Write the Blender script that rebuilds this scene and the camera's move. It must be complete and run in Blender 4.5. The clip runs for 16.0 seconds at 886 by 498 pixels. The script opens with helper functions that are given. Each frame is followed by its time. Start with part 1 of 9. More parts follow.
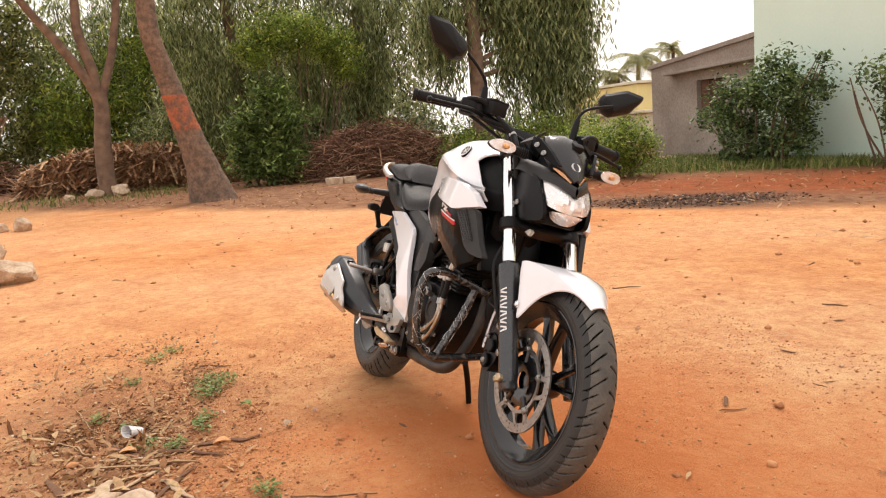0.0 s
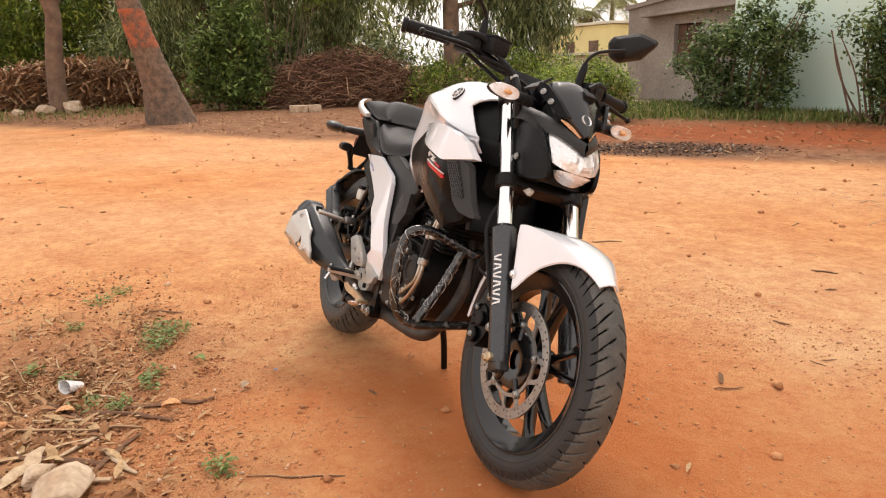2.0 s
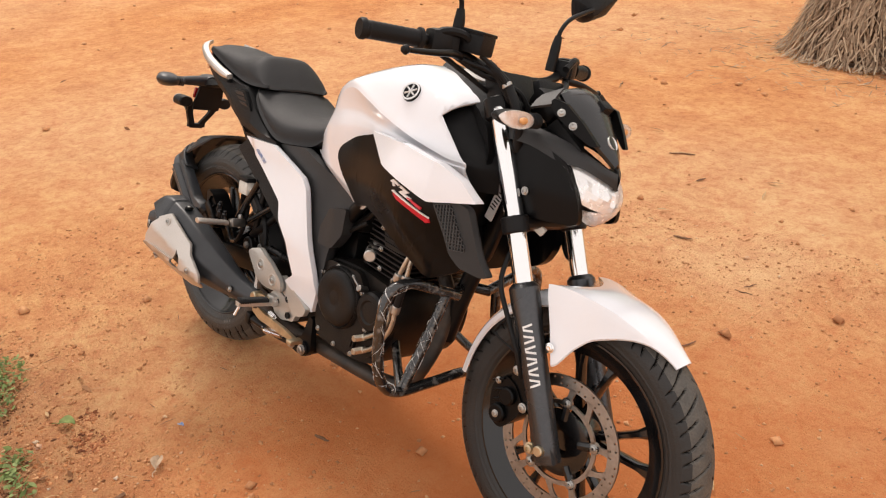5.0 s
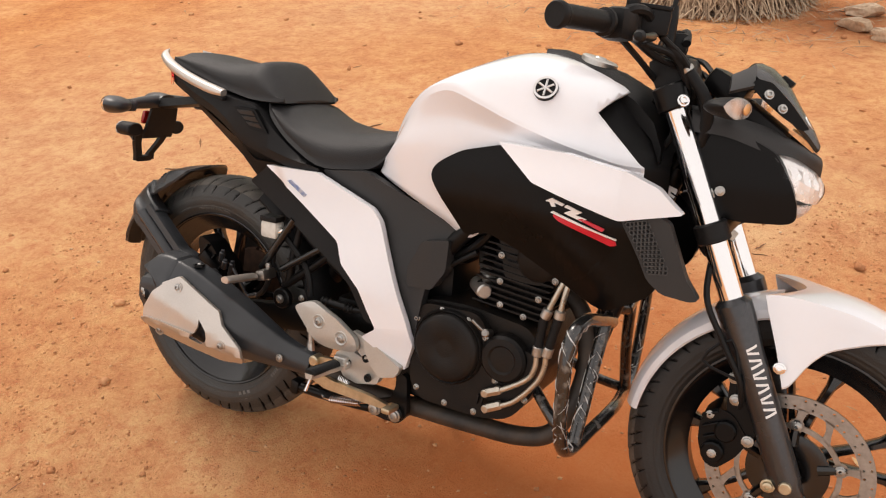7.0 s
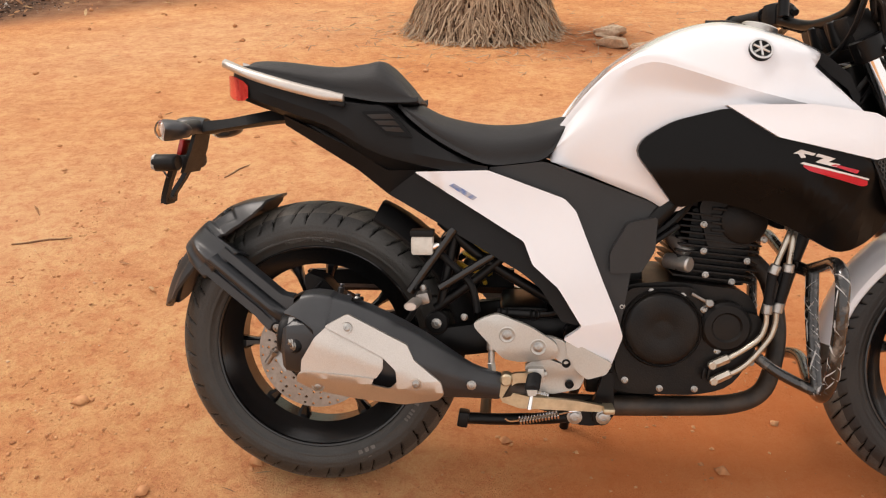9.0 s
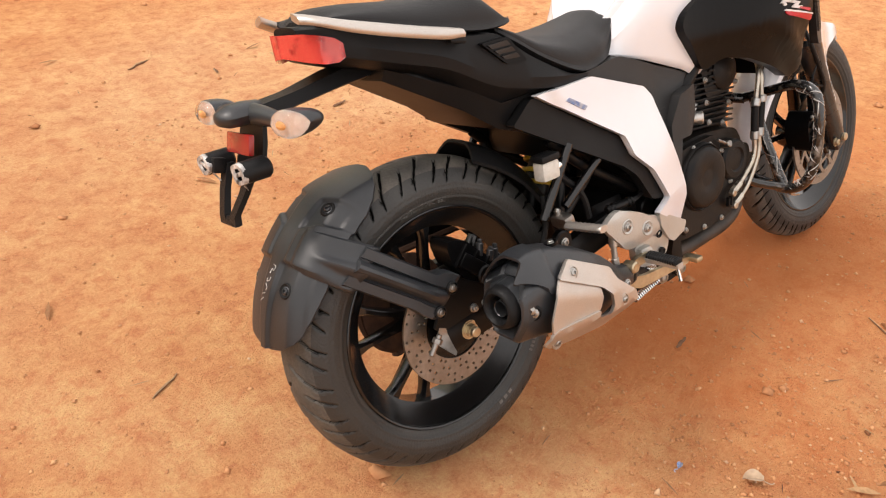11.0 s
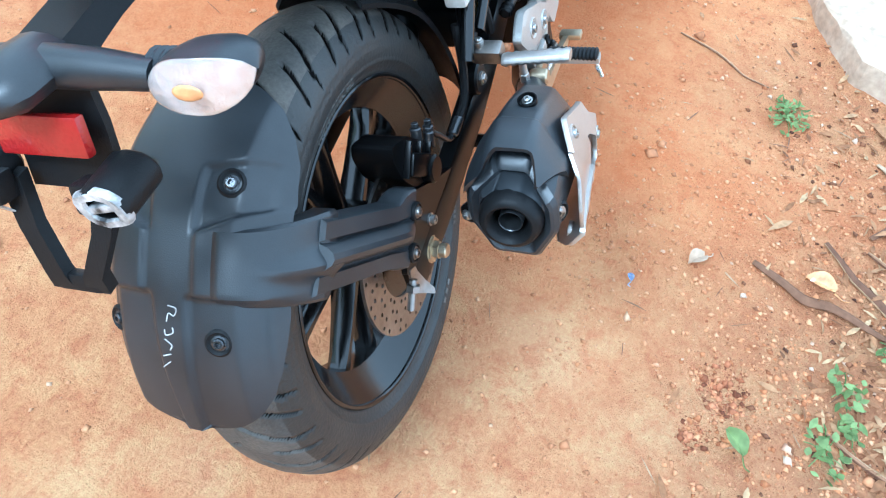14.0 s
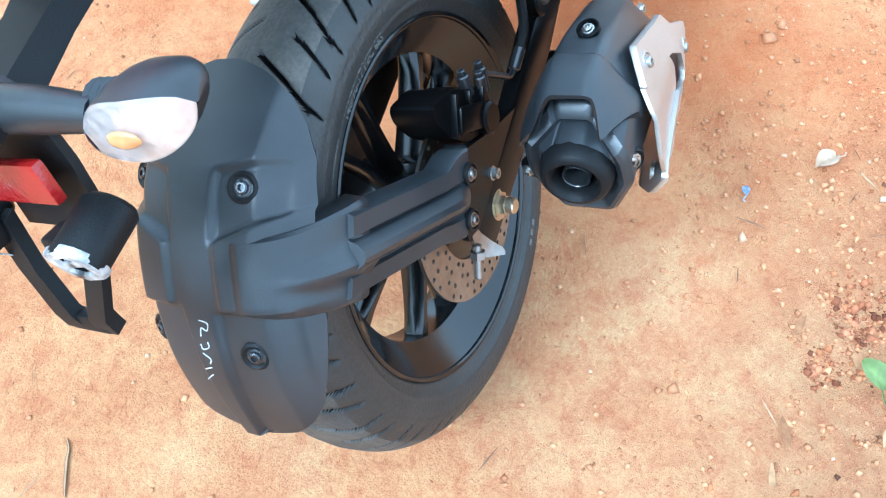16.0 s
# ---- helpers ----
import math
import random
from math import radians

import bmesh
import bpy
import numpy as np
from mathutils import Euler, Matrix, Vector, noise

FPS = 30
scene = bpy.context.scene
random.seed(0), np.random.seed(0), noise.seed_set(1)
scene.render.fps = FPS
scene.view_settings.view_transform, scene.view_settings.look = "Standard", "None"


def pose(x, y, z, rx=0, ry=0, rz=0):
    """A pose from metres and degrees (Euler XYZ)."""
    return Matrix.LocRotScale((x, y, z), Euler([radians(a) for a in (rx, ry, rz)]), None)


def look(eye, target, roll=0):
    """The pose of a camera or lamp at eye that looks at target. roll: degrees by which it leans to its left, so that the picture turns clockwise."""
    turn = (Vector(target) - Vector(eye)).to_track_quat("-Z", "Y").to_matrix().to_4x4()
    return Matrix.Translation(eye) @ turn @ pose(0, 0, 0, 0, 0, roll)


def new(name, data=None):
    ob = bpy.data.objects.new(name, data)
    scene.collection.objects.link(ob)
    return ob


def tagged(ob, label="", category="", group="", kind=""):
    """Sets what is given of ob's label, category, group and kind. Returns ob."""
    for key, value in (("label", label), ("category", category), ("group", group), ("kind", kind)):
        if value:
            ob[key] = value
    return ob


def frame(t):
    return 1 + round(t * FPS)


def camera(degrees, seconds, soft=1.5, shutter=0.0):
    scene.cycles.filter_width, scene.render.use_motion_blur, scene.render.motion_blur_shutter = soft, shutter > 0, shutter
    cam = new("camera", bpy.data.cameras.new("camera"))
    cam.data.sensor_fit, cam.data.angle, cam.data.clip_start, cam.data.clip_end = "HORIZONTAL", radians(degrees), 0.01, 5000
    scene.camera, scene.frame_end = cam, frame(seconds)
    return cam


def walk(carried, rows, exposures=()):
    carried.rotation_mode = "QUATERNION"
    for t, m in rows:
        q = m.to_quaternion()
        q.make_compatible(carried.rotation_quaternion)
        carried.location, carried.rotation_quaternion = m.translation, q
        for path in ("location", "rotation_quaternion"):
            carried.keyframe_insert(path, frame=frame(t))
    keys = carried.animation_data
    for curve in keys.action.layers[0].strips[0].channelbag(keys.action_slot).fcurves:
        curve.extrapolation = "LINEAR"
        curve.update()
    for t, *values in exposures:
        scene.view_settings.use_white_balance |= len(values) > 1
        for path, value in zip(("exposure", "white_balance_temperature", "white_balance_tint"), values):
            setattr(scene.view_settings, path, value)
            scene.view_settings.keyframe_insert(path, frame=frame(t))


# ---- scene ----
cam = camera(58.0, 16.0, soft=1.15)
PATH = [
    (0, (3.246, -0.965, 1.01), (1.391, -0.274, 0.725), -4.2),
    (0.5, (3.218, -0.947, 1.03), (1.353, -0.302, 0.707), -3.3),
    (1, (3.196, -0.914, 1.031), (1.327, -0.289, 0.691), -3.7),
    (1.5, (3.139, -0.92, 1.034), (1.294, -0.253, 0.648), -2.6),
    (2, (2.955, -0.921, 1.032), (1.162, -0.158, 0.58), -1.2),
    (2.5, (2.722, -0.884, 1.13), (0.991, -0.076, 0.536), -3.4),
    (3, (2.676, -0.929, 1.444), (1.06, -0.044, 0.667), -4.0),
    (3.5, (2.652, -1.008, 1.53), (1.045, -0.09, 0.771), -5.3),
    (3.7, (2.61, -1.008, 1.509), (1.024, -0.061, 0.744), -4.2),
    (5.8, (1.813, -1.09, 1.446), (0.584, 0.149, 0.469), -3.6),
    (6, (1.738, -1.06, 1.448), (0.501, 0.173, 0.473), -3.9),
    (6.5, (1.589, -1.076, 1.432), (0.422, 0.216, 0.447), -3.8),
    (7, (1.39, -1.233, 1.423), (0.482, 0.241, 0.422), -3.7),
    (7.5, (1.228, -1.291, 1.391), (0.349, 0.21, 0.403), -3.4),
    (8, (1.002, -1.31, 1.345), (0.275, 0.274, 0.365), -1.7),
    (8.5, (0.7, -1.458, 1.333), (0.403, 0.301, 0.428), 0.1),
    (9, (0.393, -1.482, 1.295), (0.232, 0.292, 0.385), -0.6),
    (9.5, (0.044, -1.401, 1.302), (-0.012, 0.357, 0.349), -0.5),
    (9.7, (-0.065, -1.374, 1.301), (0.058, 0.363, 0.317), 1.9),
    (11.8, (-1.001, -0.699, 1.313), (0.305, 0.281, 0.158), 3.0),
    (12, (-1.002, -0.646, 1.277), (0.35, 0.291, 0.139), 4.7),
    (12.5, (-0.895, -0.51, 1.186), (0.459, 0.198, -0.105), 8.8),
    (13, (-0.826, -0.38, 1.167), (0.458, 0.16, -0.268), 7.3),
    (13.5, (-0.782, -0.263, 1.17), (0.51, 0.026, -0.329), 11.6),
    (14, (-0.653, -0.272, 1.159), (0.586, -0.041, -0.394), 9.8),
    (14.5, (-0.505, -0.338, 1.152), (0.565, 0.06, -0.49), -3.3),
    (15, (-0.452, -0.362, 1.139), (0.504, 0.122, -0.549), -10.2),
    (15.5, (-0.442, -0.355, 1.134), (0.46, 0.142, -0.581), -11.0),
    (16, (-0.495, -0.311, 1.139), (0.398, 0.159, -0.588), -9.5),
]
walk(cam, [(t, look(eye, target, roll)) for t, eye, target, roll in PATH],
     [(0, 0.42, 6900, 14), (2.5, 0.37, 6900, 14), (6, 0.25, 6900, 14), (7.5, 0.23, 6900, 14), (9.7, 0.32, 6900, 14), (11.9, 0.74, 6400, 10), (12.5, 0.94, 4700, -3), (13.2, 1.05, 4450, -6), (14, 1.20, 4350, -6), (15, 1.42, 4300, -7), (16, 1.40, 4300, -7)])

# ---------- world, sun and exposure ----------
SUN_EL, SUN_AZ = 52.0, 150.0
world = bpy.data.worlds.new("sky")
scene.world = world
world.use_nodes = True
wn, wl = world.node_tree.nodes, world.node_tree.links
wn.clear()
w_out = wn.new("ShaderNodeOutputWorld")
w_sky = wn.new("ShaderNodeTexSky")
w_sky.sky_type = "NISHITA"
w_sky.sun_disc = False
w_sky.sun_elevation = radians(SUN_EL)
w_sky.sun_rotation = radians(90.0 - SUN_AZ)
w_sky.dust_density = 6.0
w_sky.air_density = 1.2
w_bg = wn.new("ShaderNodeBackground")
w_bg.inputs["Strength"].default_value = 0.10
w_cloud = wn.new("ShaderNodeBackground")
w_cloud.inputs["Color"].default_value = (1.0, 0.97, 0.95, 1)
w_cloud.inputs["Strength"].default_value = 1.10
w_mix = wn.new("ShaderNodeMixShader")
w_mix.inputs[0].default_value = 0.85
wl.new(w_sky.outputs[0], w_bg.inputs["Color"])
wl.new(w_bg.outputs[0], w_mix.inputs[1])
wl.new(w_cloud.outputs[0], w_mix.inputs[2])
wl.new(w_mix.outputs[0], w_out.inputs["Surface"])
sun_data = bpy.data.lights.new("sun", "SUN")
sun_data.energy, sun_data.angle, sun_data.color = 1.3, radians(16), (1.0, 0.95, 0.90)
sun = new("sun", sun_data)
sun_dir = Vector((math.cos(radians(SUN_AZ)) * math.cos(radians(SUN_EL)), math.sin(radians(SUN_AZ)) * math.cos(radians(SUN_EL)), math.sin(radians(SUN_EL))))
sun.matrix_world = look(sun_dir * 40, (0, 0, 0))


# ---------- materials ----------
def mat(name, color, rough=0.5, metal=0.0, var=0.12, scale=8.0, bump=0.0, bump_scale=120.0, second=None, coat=0.0, spec=0.5, fine=0.05, rough_var=0.08, span=(0.32, 0.68)):
    """A node material with large and fine variation of colour and gloss, and relief."""
    m = bpy.data.materials.new(name)
    m.use_nodes = True
    n, l = m.node_tree.nodes, m.node_tree.links
    p = n["Principled BSDF"]
    co = n.new("ShaderNodeTexCoord")
    big = n.new("ShaderNodeTexNoise")
    big.inputs["Scale"].default_value, big.inputs["Detail"].default_value = scale, 5
    small = n.new("ShaderNodeTexNoise")
    small.inputs["Scale"].default_value, small.inputs["Detail"].default_value = bump_scale, 4
    l.new(co.outputs["Object"], big.inputs["Vector"])
    l.new(co.outputs["Object"], small.inputs["Vector"])
    ramp = n.new("ShaderNodeValToRGB")
    other = second if second else tuple(max(0, c * (1 - var * 2)) for c in color)
    ramp.color_ramp.elements[0].position, ramp.color_ramp.elements[1].position = span
    ramp.color_ramp.elements[0].color, ramp.color_ramp.elements[1].color = (*other, 1), (*color, 1)
    l.new(big.outputs["Fac"], ramp.inputs[0])
    mix = n.new("ShaderNodeMix")
    mix.data_type, mix.blend_type = "RGBA", "OVERLAY"
    mix.inputs[0].default_value = fine * 4
    l.new(ramp.outputs[0], mix.inputs[6])
    l.new(small.outputs["Fac"], mix.inputs[7])
    l.new(mix.outputs[2], p.inputs["Base Color"])
    rr = n.new("ShaderNodeMapRange")
    rr.inputs["To Min"].default_value, rr.inputs["To Max"].default_value = max(0.02, rough - rough_var), min(1, rough + rough_var)
    l.new(big.outputs["Fac"], rr.inputs["Value"])
    l.new(rr.outputs[0], p.inputs["Roughness"])
    p.inputs["Metallic"].default_value = metal
    p.inputs["Coat Weight"].default_value = coat
    p.inputs["Coat Roughness"].default_value = 0.08
    p.inputs["Specular IOR Level"].default_value = spec
    if bump:
        b = n.new("ShaderNodeBump")
        b.inputs["Strength"].default_value, b.inputs["Distance"].default_value = bump, 0.002
        l.new(small.outputs["Fac"], b.inputs["Height"])
        l.new(b.outputs[0], p.inputs["Normal"])
    return m


def glass(name, color=(1, 1, 1), rough=0.02, ior=1.25):
    m = bpy.data.materials.new(name)
    m.use_nodes = True
    p = m.node_tree.nodes["Principled BSDF"]
    p.inputs["Base Color"].default_value = (*color, 1)
    p.inputs["Transmission Weight"].default_value = 1.0
    p.inputs["Roughness"].default_value = rough
    p.inputs["IOR"].default_value = ior
    return m


M_WHITE = mat("white_paint", (0.835, 0.845, 0.885), 0.20, var=0.02, coat=1.0, scale=5, fine=0.01)
M_BLACKGLOSS = mat("black_gloss", (0.003, 0.003, 0.0033), 0.30, var=0.1, coat=0.0, spec=0.16)
M_PLASTIC = mat("black_plastic", (0.008, 0.0083, 0.009), 0.44, var=0.15, bump=0.25, bump_scale=600, second=(0.012, 0.012, 0.0125), spec=0.17)
M_PLASTIC_DUSTY = mat("dusty_black_plastic", (0.027, 0.030, 0.034), 0.38, var=0.2, bump=0.12, bump_scale=700, second=(0.014, 0.016, 0.019), scale=14, spec=0.6)
M_GREYPANEL = mat("grey_panel", (0.027, 0.0272, 0.028), 0.45, var=0.1, spec=0.35, bump=0.2, bump_scale=700)
M_HONEY = mat("honeycomb_plastic", (0.050, 0.050, 0.050), 0.35, spec=0.6, var=0.1)
M_SEAT = mat("seat_vinyl", (0.018, 0.018, 0.019), 0.55, spec=0.35, var=0.1, bump=0.5, bump_scale=450)
M_ENGINE = mat("engine_black", (0.005, 0.005, 0.0054), 0.42, spec=0.22, var=0.2, bump=0.3, bump_scale=300, second=(0.013, 0.010, 0.008), scale=20)
M_RUBBER = mat("tyre_rubber", (0.014, 0.014, 0.014), 0.50, spec=0.45, var=0.2, bump=0.5, bump_scale=260, second=(0.024, 0.022, 0.020), scale=9)
M_TREAD = mat("dusty_worn_tread", (0.056, 0.053, 0.048), 0.62, spec=0.5, var=0.3, bump=0.7, bump_scale=240, second=(0.108, 0.096, 0.080), scale=16, fine=0.12)
M_RIM = mat("rim_black", (0.007, 0.007, 0.0075), 0.17, var=0.2, spec=0.6)
M_RUBBERREAR = mat("dusty_rear_tyre_rubber", (0.020, 0.020, 0.019), 0.50, spec=0.6, var=0.2, bump=0.6, bump_scale=220, second=(0.032, 0.031, 0.028), scale=12)
# near-black rubber: the shade inside the tread grooves is put into its colour
M_GROOVE = mat("groove_shade_rubber", (0.005, 0.005, 0.005), 0.8, spec=0.1, var=0.2)
M_CHROME = mat("chrome", (0.86, 0.86, 0.86), 0.09, 1.0, var=0.02, fine=0.0, rough_var=0.03)
M_STEEL = mat("disc_steel", (0.37, 0.345, 0.32), 0.38, 1.0, var=0.12, scale=30)
M_ALU = mat("cast_aluminium", (0.60, 0.58, 0.55), 0.40, 0.9, var=0.1, bump=0.2, bump_scale=400)
M_SHIELD = mat("satin_heat_shield", (0.62, 0.575, 0.53), 0.38, 0.85, var=0.06, bump=0.15, bump_scale=500)
M_GUN = mat("gunmetal_slider", (0.085, 0.087, 0.092), 0.28, 0.75, var=0.1)
M_FRAME = mat("frame_black", (0.005, 0.005, 0.0054), 0.36, var=0.15, spec=0.22)
M_LINE = mat("plated_oil_line", (0.56, 0.51, 0.43), 0.30, 0.9, var=0.10, scale=40)
M_FILM = mat("torn_clear_film", (0.62, 0.61, 0.60), 0.35, var=0.2, scale=60)
M_CAST = mat("silver_painted_casting", (0.56, 0.545, 0.51), 0.38, 0.55, var=0.06, bump=0.15, bump_scale=500)
M_SPRING = mat("yellow_spring_paint", (0.62, 0.40, 0.03), 0.4, var=0.15, scale=30)
M_BRASS = mat("gold_passivated_steel", (0.62, 0.52, 0.36), 0.35, 0.9, var=0.12, scale=40)
M_DUSTPIPE = mat("dusty_exhaust_pipe", (0.022, 0.020, 0.018), 0.5, 0.2, var=0.3, second=(0.065, 0.045, 0.032), scale=22)
M_TAPE = mat("worn_wrapped_guard", (0.22, 0.20, 0.18), 0.22, 0.0, var=0.3, second=(0.010, 0.010, 0.010), scale=55, bump=1.0, bump_scale=90, coat=0.8, span=(0.52, 0.80))
M_RED = mat("red_reflector", (0.42, 0.012, 0.012), 0.2, var=0.15, coat=0.5, bump=0.5, bump_scale=300)
M_REDLENS = mat("red_tail_lens", (0.30, 0.006, 0.010), 0.12, var=0.3, coat=0.7, second=(0.72, 0.06, 0.05), scale=60, span=(0.52, 0.74))
M_CLEARLENS = mat("clear_lens", (0.80, 0.79, 0.78), 0.16, 0.5, var=0.2, coat=0.9, second=(0.62, 0.50, 0.44), scale=45, bump=0.6, bump_scale=140)
M_AMBER = mat("amber_lens", (0.85, 0.42, 0.16), 0.15, var=0.2, coat=0.8, scale=60)
M_REFLECTOR = mat("lamp_reflector", (0.95, 0.95, 0.95), 0.26, 0.45, var=0.04, scale=60)
M_GLASS = glass("lamp_glass")
M_SMOKE = mat("smoked_screen", (0.010, 0.010, 0.011), 0.24, coat=0.2, var=0.15, bump=0.1, bump_scale=500)
M_DECALRED = mat("red_decal", (0.60, 0.015, 0.035), 0.3, var=0.05)
M_DECALWHITE = mat("white_decal", (0.80, 0.79, 0.78), 0.3, var=0.04)
M_DECALSILVER = mat("silver_badge", (0.72, 0.72, 0.72), 0.3, 0.6, var=0.05)
M_BLUELABEL = mat("blue_label", (0.06, 0.14, 0.38), 0.4, var=0.2, scale=90, second=(0.5, 0.5, 0.52))
M_RESERVOIR = mat("milky_reservoir", (0.70, 0.68, 0.62), 0.35, var=0.1, scale=30)
M_CHALK = mat("chalk", (0.62, 0.61, 0.58), 0.9, var=0.2, scale=200)
M_BARE = mat("scraped_bare_metal", (0.74, 0.72, 0.70), 0.5, 0.2, var=0.4, second=(0.015, 0.015, 0.016), scale=70)
M_TYRETEXT = mat("tyre_lettering", (0.15, 0.148, 0.140), 0.75, var=0.2)
M_BOLT = mat("plated_bolt", (0.50, 0.49, 0.47), 0.32, 0.95, var=0.15, scale=50)
M_RUST = mat("rusty_steel", (0.10, 0.05, 0.03), 0.7, 0.3, var=0.3, scale=40)


# ---------- mesh helpers ----------
def crs(points, n):
    """A smooth curve through the points, n steps a span."""
    p = np.array(points, float)
    q = np.vstack([2 * p[0] - p[1], p, 2 * p[-1] - p[-2]])
    t = np.linspace(0, 1, n, endpoint=False)[:, None]
    out = []
    for i in range(len(p) - 1):
        a, b, c, d = q[i], q[i + 1], q[i + 2], q[i + 3]
        out.append(0.5 * ((2 * b) + (c - a) * t + (2 * a - 5 * b + 4 * c - d) * t ** 2 + (3 * b - a - 3 * c + d) * t ** 3))
    out.append(p[-1:])
    return np.vstack(out)


def finish(bm, sharp=38):
    bmesh.ops.recalc_face_normals(bm, faces=bm.faces)
    for f in bm.faces:
        f.smooth = True
    lim = radians(sharp)
    for e in bm.edges:
        e.smooth = not (len(e.link_faces) == 2 and e.calc_face_angle(0) > lim)


PANELS = ("radiator_shroud", "shoulder_panel", "intake_cover", "side_panel", "lower_trim", "frame_cover", "heat_shield", "headlight_cowl", "heel_plate", "footrest_bracket", "pivot_cover", "cowl_strap", "screen_bracket", "side_vent")
SPLIT = {"disc_bolts": "bolt", "caliper_bolts": "bolt", "mudguard_bolts": "bolt", "pinch_bolts": "bolt", "screen_bolts": "bolt", "hugger_bolts": "bolt", "bolt_bosses": "bolt_boss", "guard_braces": "guard_brace", "arm_bolts": "bolt", "shield_bolts": "bolt",
         "engine_bolts": "bolt", "bracket_bolts": "bolt", "stand_bolts": "bolt", "cylinder_fins": "cooling_fin", "control_cables": "control_cable", "honeycomb": "honeycomb_cell", "bulb_shields": "bulb_shield", "stems": "stem", "shed_walls": "wall", "spokes": "spoke", "lettering_bars": "lettering_bar", "white_marks": "lettering_bar"}


def islands(bm):
    """The separate pieces of a mesh, each as a mesh of its own."""
    bm.verts.index_update()
    seen, out = set(), []
    for v in bm.verts:
        if v in seen:
            continue
        todo, got = [v], []
        seen.add(v)
        while todo:
            k = todo.pop()
            got.append(k)
            for e in k.link_edges:
                o = e.other_vert(k)
                if o not in seen:
                    seen.add(o)
                    todo.append(o)
        piece, made = bmesh.new(), {}
        for k in got:
            made[k] = piece.verts.new(k.co)
        for f in {f for k in got for f in k.link_faces}:
            piece.faces.new([made[k] for k in f.verts])
        out.append(piece)
    bm.free()
    return out


def part(name, bm, material, parent=None, label="", sharp=38):
    if name in SPLIT:
        for piece in islands(bm):
            ob = part(SPLIT[name], piece, material, parent, label, sharp)
        return ob
    finish(bm, sharp)
    me = bpy.data.meshes.new(name)
    bm.to_mesh(me)
    bm.free()
    me.materials.append(material)
    ob = new(name, me)
    if parent is not None:
        ob.parent = parent
    if name in PANELS:
        ob.modifiers.new("even_shading", "WEIGHTED_NORMAL").keep_sharp = True
    return tagged(ob, label)


def share(name, me, parent, m, label=""):
    """One more object on a mesh that exists."""
    ob = new(name, me)
    ob.parent = parent
    ob.matrix_basis = m
    return tagged(ob, label)


def thing(name, label, category, m=None, group="", kind=""):
    ob = new(name)
    ob.empty_display_size = 0.1
    if m is not None:
        ob.matrix_world = m
    return tagged(ob, label, category, group, kind)


def loft_into(bm, rings, closed=True, caps=True):
    rows = [[bm.verts.new(tuple(p)) for p in r] for r in rings]
    n = len(rows[0])
    for a, b in zip(rows, rows[1:]):
        for i in range(n if closed else n - 1):
            j = (i + 1) % n
            try:
                bm.faces.new((a[i], a[j], b[j], b[i]))
            except ValueError:
                pass
    if caps and closed:
        bm.faces.new(rows[0][::-1])
        bm.faces.new(rows[-1])
    return bm


def loft(rings, closed=True, caps=True, bm=None):
    return loft_into(bm or bmesh.new(), rings, closed, caps)


def tube(points, r, seg=10, n=6, bm=None, caps=True, straight=False):
    """A round bar along a smooth path; r is one radius or one a point."""
    bm = bm or bmesh.new()
    path = np.array(points, float) if straight else crs(points, n)
    rad = np.full(len(path), r) if np.isscalar(r) else np.interp(np.linspace(0, 1, len(path)), np.linspace(0, 1, len(r)), r)
    d = np.gradient(path, axis=0)
    d /= np.linalg.norm(d, axis=1)[:, None] + 1e-12
    u = np.cross(d[0], (0.31, 0.17, 0.93))
    u /= np.linalg.norm(u)
    rings = []
    for p, t, rr in zip(path, d, rad):
        u = u - t * (u @ t)
        u /= np.linalg.norm(u)
        v = np.cross(t, u)
        rings.append([p + rr * (math.cos(a) * u + math.sin(a) * v) for a in np.linspace(0, 2 * math.pi, seg, endpoint=False)])
    return loft_into(bm, rings, True, caps)


def lathe(profile, center, axis, seg=32, bm=None, caps=False):
    """Turn (along, radius) pairs round an axis."""
    bm = bm or bmesh.new()
    ax = np.array(axis, float)
    ax /= np.linalg.norm(ax)
    u = np.cross(ax, (0.0, 0.0, 1.0) if abs(ax[2]) < 0.9 else (1.0, 0.0, 0.0))
    u /= np.linalg.norm(u)
    v = np.cross(ax, u)
    c = np.array(center, float)
    rings = [[c + ax * a + r * (math.cos(t) * u + math.sin(t) * v) for t in np.linspace(0, 2 * math.pi, seg, endpoint=False)] for a, r in profile]
    return loft_into(bm, rings, True, caps)


def cyl(p0, p1, r, seg=20, bev=0.002, bm=None, r1=None):
    p0, p1 = np.array(p0, float), np.array(p1, float)
    r1 = r if r1 is None else r1
    h = np.linalg.norm(p1 - p0)
    return lathe([(0, r - bev), (bev, r), (h - bev, r1), (h, r1 - bev)], p0, p1 - p0, seg, bm, True)


def bolt(p, axis, r=0.007, bm=None, h=0.004):
    """A flanged cap screw with a recess."""
    return lathe([(-0.002, r * 1.25), (0.001, r * 1.25), (0.0015, r * 0.95), (h, r * 0.9), (h + 0.001, r * 0.7), (h + 0.001, r * 0.45), (h - 0.002, r * 0.4)], p, axis, 10, bm, True)


def box(c, size, bev=0.004, rot=(0, 0, 0), bm=None, taper=None):
    bm = bm or bmesh.new()
    m = pose(*c, *rot) @ Matrix.Diagonal((*size, 1))
    made = bmesh.ops.create_cube(bm, size=1.0, matrix=m)
    vs = made["verts"]
    if bev:
        es = list({e for v in vs for e in v.link_edges})
        bmesh.ops.bevel(bm, geom=es, offset=bev, segments=2, affect="EDGES", profile=0.6)
    return bm


